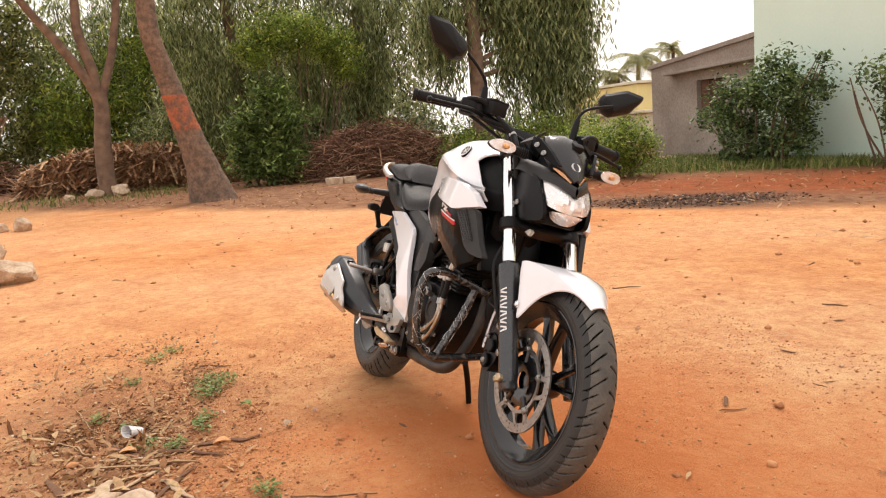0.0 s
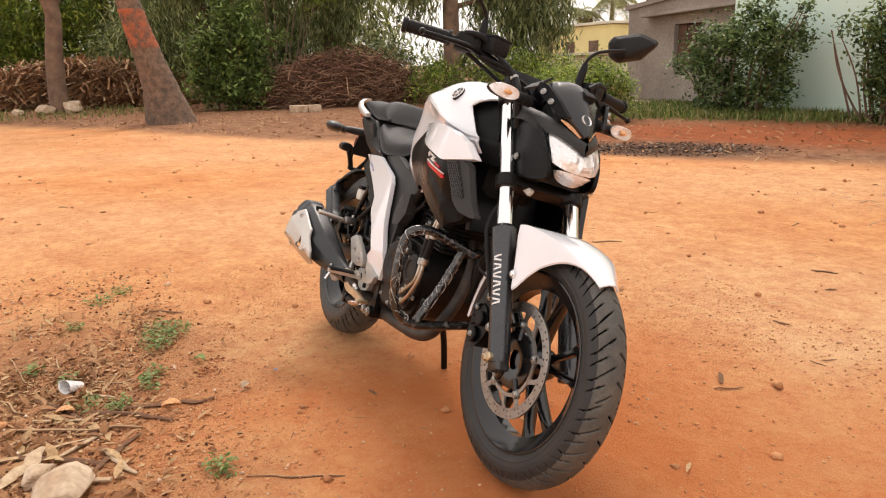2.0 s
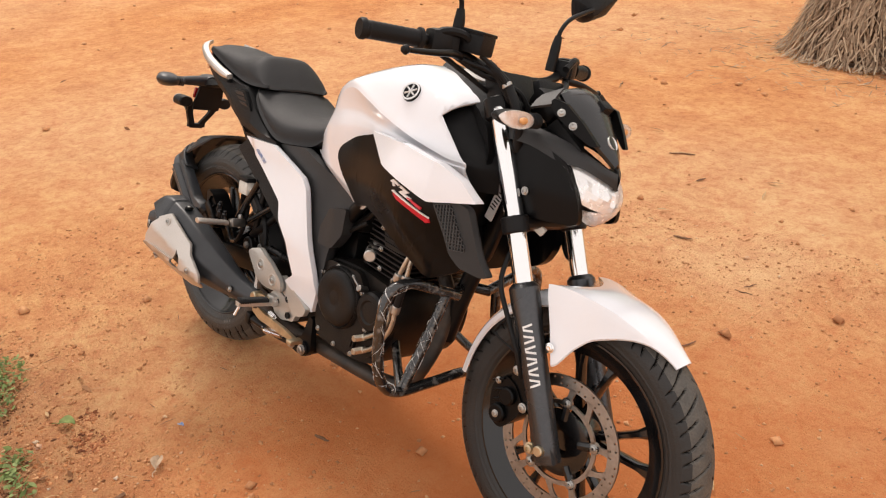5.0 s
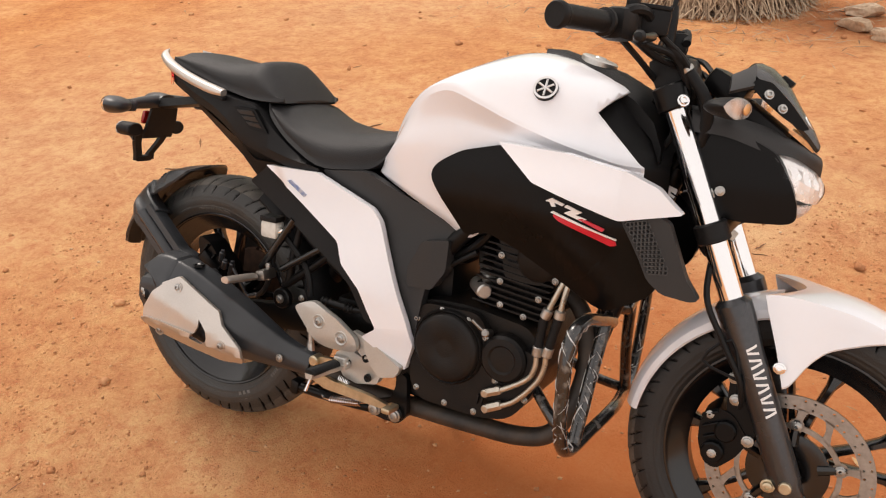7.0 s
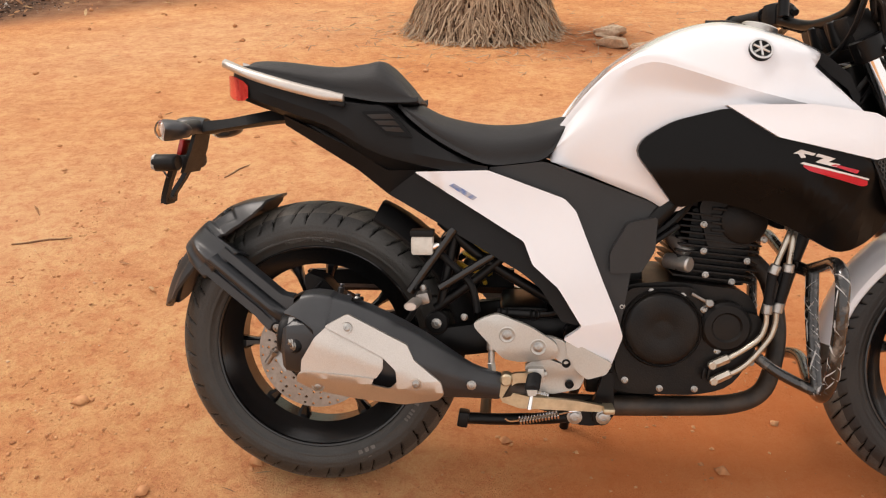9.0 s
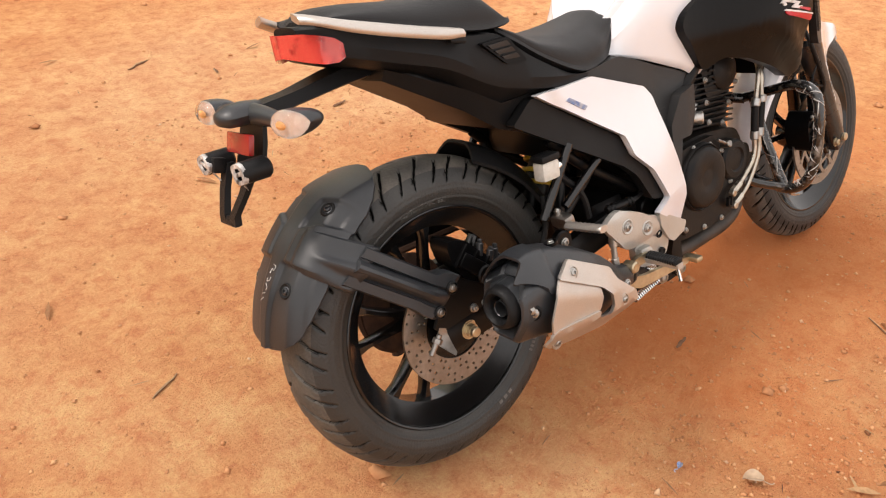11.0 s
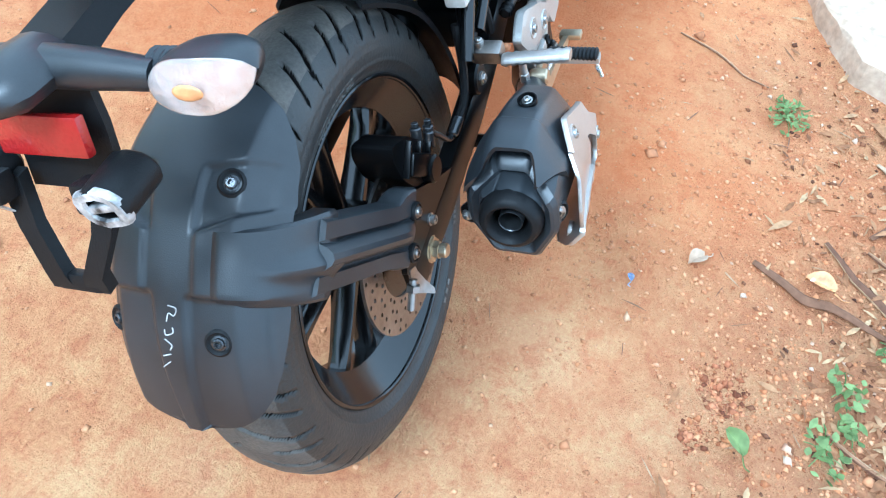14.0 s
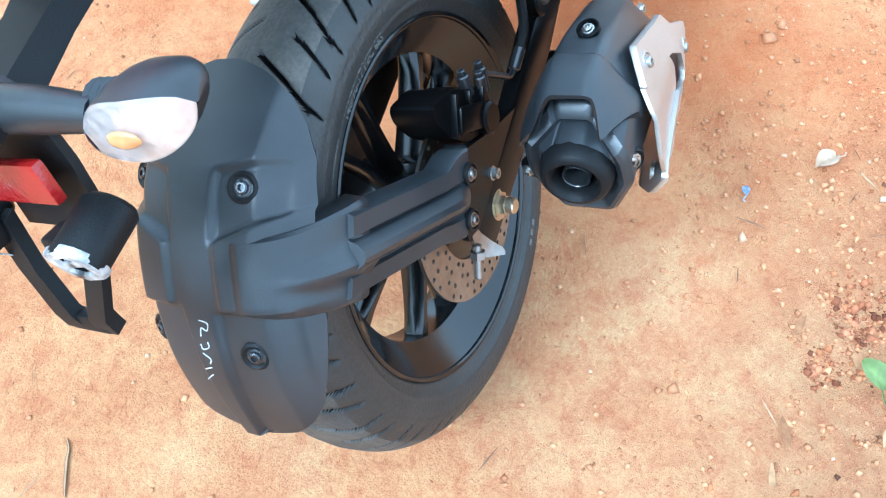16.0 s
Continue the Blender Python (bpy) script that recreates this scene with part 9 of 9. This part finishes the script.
# bright trees and undergrowth filling the back
BUSHES = [
    ("dark_bush", "dense dark green bush beside the heaps", M_MID, [((-17.3, 2.2, 0.7), (0.8, 1.0, 0.7)), ((-17.3, 2.3, 1.6), (0.7, 0.8, 0.6)), ((-17.3, 2.45, 2.35), (0.5, 0.45, 0.45)), ((-17.2, 3.15, 1.75), (0.35, 0.4, 0.2)), ((-17.2, 1.5, 1.3), (0.3, 0.35, 0.3))], 210, 46, 0.15, 0.060, 0.19, 401, (-17.3, 2.1)),
    ("feathery_tree", "feathery bright green young tree", M_BRIGHT, [((-18.6, 3.2, 4.0), (0.8, 1.2, 0.5)), ((-18.6, 4.4, 3.5), (0.7, 0.9, 0.4)), ((-18.6, 4.7, 2.9), (0.5, 0.5, 0.25)), ((-18.6, 2.4, 3.5), (0.6, 0.6, 0.4))], 230, 60, 0.12, 0.035, 0.18, 402, (-19.0, 3.5)),
    ("bamboo_thicket", "thicket of light green leaves behind the heaps", M_BRIGHT, [((-28.0, -0.4, 3.2), (1.2, 1.6, 2.8)), ((-27.5, 1.4, 2.2), (1.2, 1.4, 1.8)), ((-28.0, -2.6, 2.4), (1.2, 1.3, 2.0))], 420, 50, 0.28, 0.060, 0.34, 403, (-28.0, -0.5)),
    ("shady_thicket", "dark thicket of leaves at the edge of the grove", M_SHADE, [((-30, -5.0, 3.0), (2, 1.8, 3.0)), ((-30, -7.5, 3.5), (2, 2.0, 3.6)), ((-29.5, -3.5, 1.8), (1.5, 1.6, 1.6)), ((-29, -5.8, 5.8), (2, 2.5, 1.6))], 460, 50, 0.30, 0.075, 0.42, 404, (-30, -5.5)),
    ("shrub", "green shrub between the track and the grove", M_EUCA, [((-23.5, 0.6, 1.4), (1.0, 1.6, 1.4)), ((-23.5, 3.0, 1.2), (1.0, 1.4, 1.2)), ((-20.5, 4.2, 1.0), (1.0, 1.2, 1.0)), ((-18.6, 6.6, 0.9), (1.0, 1.2, 0.9)), ((-17.6, 8.6, 0.8), (0.8, 1.2, 0.8))], 420, 46, 0.22, 0.050, 0.24, 405, (-22, 2.5)),
    ("clipped_bush", "low rounded yellow-green bush by the track", M_BRIGHT, [((-8.5, 6.55, 0.50), (0.55, 0.60, 0.50)), ((-8.3, 6.9, 0.60), (0.4, 0.4, 0.45))], 170, 60, 0.060, 0.028, 0.11, 406, (-8.5, 6.6)),
    ("leafy_bush", "tall deep green leafy bush before the green wall", M_DEEP, [((-8.4, 9.2, 1.15), (0.65, 0.45, 0.55)), ((-7.6, 9.2, 1.40), (0.6, 0.45, 0.45)), ((-6.95, 9.2, 1.15), (0.5, 0.4, 0.4)), ((-6.6, 9.2, 1.68), (0.14, 0.16, 0.22)), ((-8.0, 9.2, 0.45), (0.8, 0.45, 0.4)), ((-9.2, 9.2, 0.95), (0.28, 0.25, 0.25)), ((-7.1, 9.2, 0.5), (0.4, 0.4, 0.3))], 250, 50, 0.080, 0.046, 0.11, 407, (-7.9, 9.2)),
    ("leafy_bush", "deep green leafy branches before the green wall", M_DEEP, [((-5.6, 9.4, 1.35), (0.30, 0.35, 0.35)), ((-5.2, 9.5, 0.8), (0.4, 0.4, 0.5)), ((-6.0, 9.3, 1.40), (0.15, 0.2, 0.08)), ((-4.9, 9.4, 1.5), (0.45, 0.4, 0.5)), ((-4.7, 9.5, 0.9), (0.5, 0.4, 0.6))], 220, 44, 0.080, 0.046, 0.11, 408, (-5.2, 9.5)),
    ("shrub", "low green shrub behind the eucalyptus", M_BRIGHT, [((-15.2, 9.0, 0.6), (0.8, 1.3, 0.6)), ((-12.5, 8.4, 0.5), (0.7, 0.9, 0.5)), ((-15.5, 6.9, 0.6), (0.5, 0.8, 0.6))], 200, 44, 0.13, 0.040, 0.18, 409, (-14, 8.4)),
    ("overhanging_branch", "dark overhanging leafy branch of a near tree", M_SHADE, [((-13.0, -4.4, 4.6), (1.0, 1.0, 0.9)), ((-13.0, -3.6, 5.0), (0.8, 0.9, 0.5)), ((-13.2, -4.8, 3.2), (0.7, 0.6, 0.8))], 150, 44, 0.16, 0.045, 0.22, 410, (-13.2, -6.0)),
]
for name, label, m, blobs, n, lv, ln, wd, cr, seed, foot in BUSHES:
    t = thing(name, label, "bush" if "tree" not in name and "branch" not in name else "tree", group="undergrowth" if name == "shrub" else "")
    bm = bmesh.new()
    rr = random.Random(seed)
    for b in blobs:
        for k in range(3):
            c = Vector(b[0]) + Vector((rr.uniform(-0.5, 0.5) * b[1][0], rr.uniform(-0.5, 0.5) * b[1][1], rr.uniform(-0.2, 0.6) * b[1][2]))
            f = Vector((foot[0] * 0.6 + c.x * 0.4 + rr.uniform(-0.1, 0.1), foot[1] * 0.6 + c.y * 0.4 + rr.uniform(-0.1, 0.1), -0.05))
            limb(bm, [tuple(f), tuple(f.lerp(c, 0.5) + Vector((rr.uniform(-0.1, 0.1), rr.uniform(-0.1, 0.1), 0.05))), tuple(c)], 0.018 + 0.012 * b[1][2], 0.008, 6)
    part("stems", bm, M_BARK, t)
    leafy(t, crown_mesh(blobs, n, lv, ln, wd, seed, 0.3, cr), m)

# far wall of the grove: a soft mass of leaves that shuts the view
V, Fc = crown_mesh([((-36, y, z), (2.0, 3.0, 2.6)) for y in (-14, -9, -4, 1, 6, 10.0) for z in (1.6, 4.6)] + [((-34, 10.5, 1.0), (1, 2.5, 1.0))], 620, 46, 0.50, 0.13, 501, 0.4, 0.8)
me = bpy.data.meshes.new("far_grove")
me.from_pydata(V.tolist(), [], Fc.tolist())
me.materials.append(M_SHADE)
tagged(new("far_grove", me), "dark mass of far trees behind the grove", "trees", kind="stuff")


# heaps of sticks and dry fronds
def heap(name, label, center, size, n, ln, rad, seed, material, frond=False):
    r = np.random.RandomState(seed)
    V, Fc = [], []
    for k in range(n):
        u, v = r.uniform(-1, 1), r.uniform(-1, 1)
        top = max(0.0, 1 - (u * u * 0.9 + v * v * 0.8)) ** 0.55
        if top <= 0.05:
            continue
        c = np.array((center[0] + u * size[0] / 2, center[1] + v * size[1] / 2, size[2] * top * r.uniform(0.15, 1.0) + 0.03))
        a = r.normal(1.57, 0.9)
        el = r.normal(0, 0.42) - 0.25 * v * 0.6
        d = np.array((math.cos(a) * math.cos(el), math.sin(a) * math.cos(el), math.sin(el)))
        s = np.cross(d, (0.1, 0.2, 1)); s /= np.linalg.norm(s)
        w = np.cross(s, d)
        L = ln * r.uniform(0.4, 1.2)
        rr = rad * r.uniform(0.5, 1.3)
        bend = r.normal(0, 0.10, 3) * L
        base = len(V)
        for f in (-0.5, 0, 0.5):
            p = c + d * L * f + bend * (1 - 4 * f * f)
            k2 = rr * (1 - 0.5 * abs(f))
            p[2] = max(p[2], 0.02)
            V += [p + s * k2 * (2.6 if frond else 1), p + w * k2 * (0.3 if frond else 1), p - s * k2 * (2.6 if frond else 1), p - w * k2 * (0.3 if frond else 1)]
        for q in (0, 4):
            for t in range(4):
                Fc.append((base + q + t, base + q + (t + 1) % 4, base + q + 4 + (t + 1) % 4, base + q + 4 + t))
    me = bpy.data.meshes.new(name)
    me.from_pydata([tuple(p) for p in V], [], Fc)
    me.materials.append(material)
    return tagged(new(name, me), label, "wood heap", kind="stuff")


heap("stick_heap", "tangled heap of dry brown sticks", (-16.8, 4.95), (1.6, 3.8, 1.36), 4200, 0.9, 0.010, 601, M_STICK)
heap("frond_heap", "long heap of dry brown palm fronds and twigs", (-21.2, -1.2), (1.6, 5.6, 1.30), 5600, 0.9, 0.012, 602, M_FROND, True)
heap("cane_clump", "clump of dry upright canes", (-27.0, -5.2), (1.0, 1.6, 1.2), 300, 1.0, 0.02, 603, M_STICK)
bm = bmesh.new()
rr = random.Random(9)
for k in range(26):
    y = -5.6 + rr.uniform(-0.6, 0.6)
    limb(bm, [(-27 + rr.uniform(-0.4, 0.4), y, -0.05), (-27, y + rr.uniform(-0.2, 0.2), 1.2), (-27, y + rr.uniform(-0.7, 0.7), 2.6)], 0.035, 0.015, 5)
part("upright_canes", bm, M_STICK)
tagged(bpy.data.objects["upright_canes"], "upright dry brown canes", "canes", kind="stuff")
for k in range(3):
    bm = box((-14.6 + 0.1 * k, 3.15 + 0.34 * (k % 2), 0.11 + 0.0 * k), (0.22, 0.30, 0.20), 0.02, (0, 0, 10 * k))
    tagged(part("stone_block", bm, M_STONE), "squared pale stone block by the stick heap", "block", "stone blocks")

# grass under the bushes
r = np.random.RandomState(77)
x, y = r.uniform(-12, -2.5, 16000), r.uniform(7.0, 11.0, 16000)
d = -0.544 * x + 0.839 * y
k = r.uniform(0, 1, len(x)) < np.clip((d - 10.4) / 0.8, 0, 1)
pts = np.stack([x[k], y[k], ground_z(x[k], y[k]) + 0.06], -1)
many("grass", *blades("", pts, 0.20, 0.018, None, "", "", 78, 0.4, 0.4, 0.0, 1.0), M_GRASS, "rough green grass along the wall", "grass")
r = np.random.RandomState(79)
x, y = r.uniform(-20, -16, 700), r.uniform(-4.5, 0.5, 700)
pts = np.stack([x, y, ground_z(x, y) + 0.06], -1)
many("verge_grass", *blades("", pts, 0.20, 0.02, None, "", "", 80, 0.4, 0.4, 0.0, 1.0), M_GRASS, "sparse grass below the trees", "grass")
# burnt heap
crumb_obs = crumbs("burnt_debris", 14000, (0.005, 0.028), (-6.2, -3.0, 3.6, 6.6), 81, "charred rubbish and ash on the verge", lambda x, y, r: np.hypot(((x + 4.6) * 0.70 + (y - 5.15) * 0.71) / 1.45, (-(x + 4.6) * 0.71 + (y - 5.15) * 0.70) / 0.80) < r.uniform(0.3, 1.0, len(x)))
M_CHAR = island_mat("charred_bits", [(0.0, (0.016, 0.012, 0.010)), (0.55, (0.11, 0.060, 0.038)), (0.88, (0.27, 0.14, 0.08)), (1.0, (0.45, 0.42, 0.38))], 0.9)
crumb_obs.data.materials[0] = M_CHAR

# buildings
M_CEMENT = mat("grey_cement_render", (0.40, 0.345, 0.30), 0.9, var=0.2, scale=1.6, bump=0.5, bump_scale=30, second=(0.29, 0.245, 0.21), fine=0.12)
M_GREENWALL = mat("pale_green_painted_wall", (0.74, 0.91, 0.81), 0.85, var=0.06, scale=0.8, bump=0.3, bump_scale=20, second=(0.69, 0.86, 0.76))
M_YELLOW = mat("yellow_painted_wall", (0.82, 0.68, 0.32), 0.85, var=0.08, scale=0.6)
M_CREAM = mat("cream_wall", (0.66, 0.60, 0.48), 0.85, var=0.08, scale=0.6)
M_WOOD = mat("brown_shutter", (0.16, 0.08, 0.05), 0.7, var=0.2, scale=6)


def wall_piece(bm, x0, x1, y, thick, z0a, z1a, z1b):
    """A wall along x with a top that may slope."""
    v = [bm.verts.new(p) for p in ((x0, y, z0a), (x1, y, z0a), (x1, y, z1b), (x0, y, z1a), (x0, y + thick, z0a), (x1, y + thick, z0a), (x1, y + thick, z1b), (x0, y + thick, z1a))]
    for q in ((0, 1, 2, 3), (5, 4, 7, 6), (4, 0, 3, 7), (1, 5, 6, 2), (3, 2, 6, 7), (4, 5, 1, 0)):
        bm.faces.new([v[i] for i in q])


shed = thing("grey_shed", "low grey cement shed with a shuttered window", "shed")
def top_at(x):
    return 2.12 + (x + 12.7) / 3.4 * 0.30
bm = bmesh.new()
WX0, WX1, WZ0, WZ1 = -11.10, -10.25, 0.90, 1.74
for a, b, zl, zh in ((-12.7, WX0, -0.1, None), (WX1, -8.98, -0.1, None), (WX0, WX1, -0.1, WZ0), (WX0, WX1, WZ1, None)):
    wall_piece(bm, a, b, 10.45, 0.22, zl, top_at(a) if zh is None else zh, top_at(b) if zh is None else zh)
wall_piece(bm, -12.7, -12.5, 10.67, 5.0, -0.1, 2.10, 2.12)
part("shed_walls", bm, M_CEMENT, shed)
bm = box((-10.5, 10.36, 1.98), (2.9, 0.34, 0.06), 0.01, (0, -1.5, 0))
part("window_hood", bm, M_CEMENT, shed, "thin cement hood over the window")
win = part("window", box(((WX0 + WX1) / 2, 10.60, (WZ0 + WZ1) / 2), (0.85, 0.05, 0.84), 0.01), M_WOOD, shed, "brown wooden shuttered window")
for k in range(3):
    part("shutter_board", box((WX0 + 0.15 + 0.30 * k, 10.565, (WZ0 + WZ1) / 2), (0.26, 0.03, 0.80), 0.008), M_WOOD, win)
bm = loft([[(x, 10.38, top_at(x) + 0.002), (x, 15.6, top_at(x) + 0.002), (x, 15.6, top_at(x) + 0.09), (x, 10.38, top_at(x) + 0.09)] for x in (-12.75, -8.98)])
part("roof", bm, M_CEMENT, shed)
house = thing("green_house", "tall pale green painted house wall", "house")
bm = bmesh.new()
wall_piece(bm, -8.98, 6.0, 10.10, 0.25, -0.1, 4.6, 4.6)
wall_piece(bm, -8.98, -8.73, 10.35, 6.0, -0.1, 4.6, 4.6)
part("wall", bm, M_GREENWALL, house)
bm = box((-1.55, 13.2, 4.66), (15.4, 6.6, 0.12), 0.02)
part("roof", bm, M_CEMENT, house)
for name, lab, m, x, y, w, h in (("yellow_house", "far yellow painted house", M_YELLOW, -38, 26.8, 8.0, 3.0), ("cream_house", "far cream boundary wall and house", M_CREAM, -33, 23.4, 9.0, 1.35)):
    hs = thing(name, lab, "house")
    part("wall", box((x, y, h / 2 - 0.1), (w, 4, h), 0.03), m, hs)
    part("roof", box((x, y, h), (w + 0.5, 4.5, 0.14), 0.03), M_CREAM, hs)
    for k in range(3):
        wd = part("window", box((x - w * 0.3 + k * w * 0.3, y - 2.0, h * 0.55), (0.9, 0.10, 0.9), 0.02), M_WOOD, hs)
        part("window_sill", box((x - w * 0.3 + k * w * 0.3, y - 2.06, h * 0.55 - 0.5), (1.1, 0.16, 0.08), 0.01), M_CREAM, wd)
bm = box((-10.9, 9.95, 0.10), (1.4, 0.5, 0.10), 0.03, (0, 2, 10))
tagged(part("stone_slab", bm, M_STONE), "pale stone slab lying by the shed", "slab", "stone slabs")


# coconut palms far off and the cut palm beside the track
M_PALMLEAF = island_mat("palm_frond", [(0.0, (0.10, 0.13, 0.04)), (0.5, (0.28, 0.30, 0.12)), (1.0, (0.55, 0.50, 0.24))], 0.5, 0.1, 3, translucent=0.4)


def coconut(at, h, lean, seed, size):
    t = thing("coconut_palm", "far coconut palm with feathery fronds", "palm tree", group="far coconut palms")
    r = random.Random(seed)
    bm = bmesh.new()
    limb(bm, [(at[0], at[1], -0.1), (at[0], at[1] + lean * 0.3, h * 0.5), (at[0], at[1] + lean, h)], 0.20, 0.13, 8)
    part("trunk", bm, M_PALMBARK, t)
    bm = bmesh.new()
    V, Fc = [], []
    for k in range(24):
        a, up = r.uniform(0, 6.28), r.uniform(-0.3, 1.1)
        p = Vector((at[0], at[1] + lean, h))
        d = Vector((math.cos(a), math.sin(a), up))
        d.normalize()
        prev = p.copy()
        for s in range(26):
            d.z -= 0.055
            d.normalize()
            nxt = prev + d * size / 26
            side = d.cross(Vector((0, 0, 1))).normalized()
            ln = size * 0.24 * math.sin(math.pi * (0.14 + 0.8 * s / 26))
            for sg in (-1, 1):
                b = len(V)
                e = prev + side * sg * ln + Vector((0, 0, -ln * 0.5)) + d * ln * 0.4
                V += [tuple(prev), tuple(prev + d * size / 30), tuple(e)]
                Fc.append((b, b + 1, b + 2))
            prev = nxt
    me = bpy.data.meshes.new("fronds")
    me.from_pydata(V, [], Fc)
    me.materials.append(M_PALMLEAF)
    ob = new("fronds", me)
    ob.parent = t


coconut((-44, 31.6), 5.2, 0.3, 1, 2.4)
coconut((-44, 34.8), 5.8, -0.1, 2, 1.5)
coconut((-44, 29.0), 4.2, 0.3, 3, 1.5)
coconut((-44, 30.4), 4.0, -0.3, 4, 1.4)

stump = thing("palm_trunk", "thick palm trunk with a skirt of dry root fibres", "palm tree")
SP = crs([(0.16, 4.75, -0.05), (0.16, 4.76, 0.25), (0.17, 4.77, 0.6), (0.18, 4.79, 1.4), (0.2, 4.84, 3.0), (0.2, 4.89, 6.0)], 24)
part("trunk", ringed(SP, [0.50, 0.40, 0.33, 0.27, 0.24, 0.22], 0, 1, 28), M_PALMBARK, stump)
r = np.random.RandomState(88)
V, Fc = [], []
for k in range(4200):
    a = r.uniform(0, 6.28)
    z = r.uniform(0.02, 0.75) ** 1.0
    rad = np.interp(z, [0, 0.25, 0.6, 0.8], [0.60, 0.48, 0.37, 0.33]) + 0.01
    p = np.array((0.16 + rad * math.cos(a), 4.75 + rad * math.sin(a), z))
    ln = r.uniform(0.06, 0.20)
    q = np.array((0.16 + (rad + 0.05 * r.uniform(0.3, 1.5)) * math.cos(a + r.normal(0, 0.08)), 4.75 + (rad + 0.05 * r.uniform(0.3, 1.5)) * math.sin(a + r.normal(0, 0.08)), max(0.012, z - ln)))
    s = np.array((-math.sin(a), math.cos(a), 0)) * r.uniform(0.003, 0.007)
    b = len(V)
    V += [p - s, p + s, q + s * 0.6, q - s * 0.6]
    Fc.append((b, b + 1, b + 2, b + 3))
me = bpy.data.meshes.new("fibre_skirt")
me.from_pydata([tuple(v) for v in V], [], Fc)
me.materials.append(M_FIBRE)
ob = new("fibre_skirt", me)
ob.parent = stump
tagged(ob, "skirt of dry root fibres")
pts = litter_points(5000, 89, (-1.6, 2.4, 3.4, 6.2), lambda x, y: np.clip(1.3 * np.exp(-(((x - 0.2) / 0.8) ** 2 + ((y - 4.55) / 0.62) ** 2)), 0, 1) + 0.03, 0.006)
many("fibre_litter", *blades("", pts, 0.12, 0.006, None, "", "", 90, 0.3, 0.1), M_FIBRE, "dry fibre litter round the palm's foot", "litter")
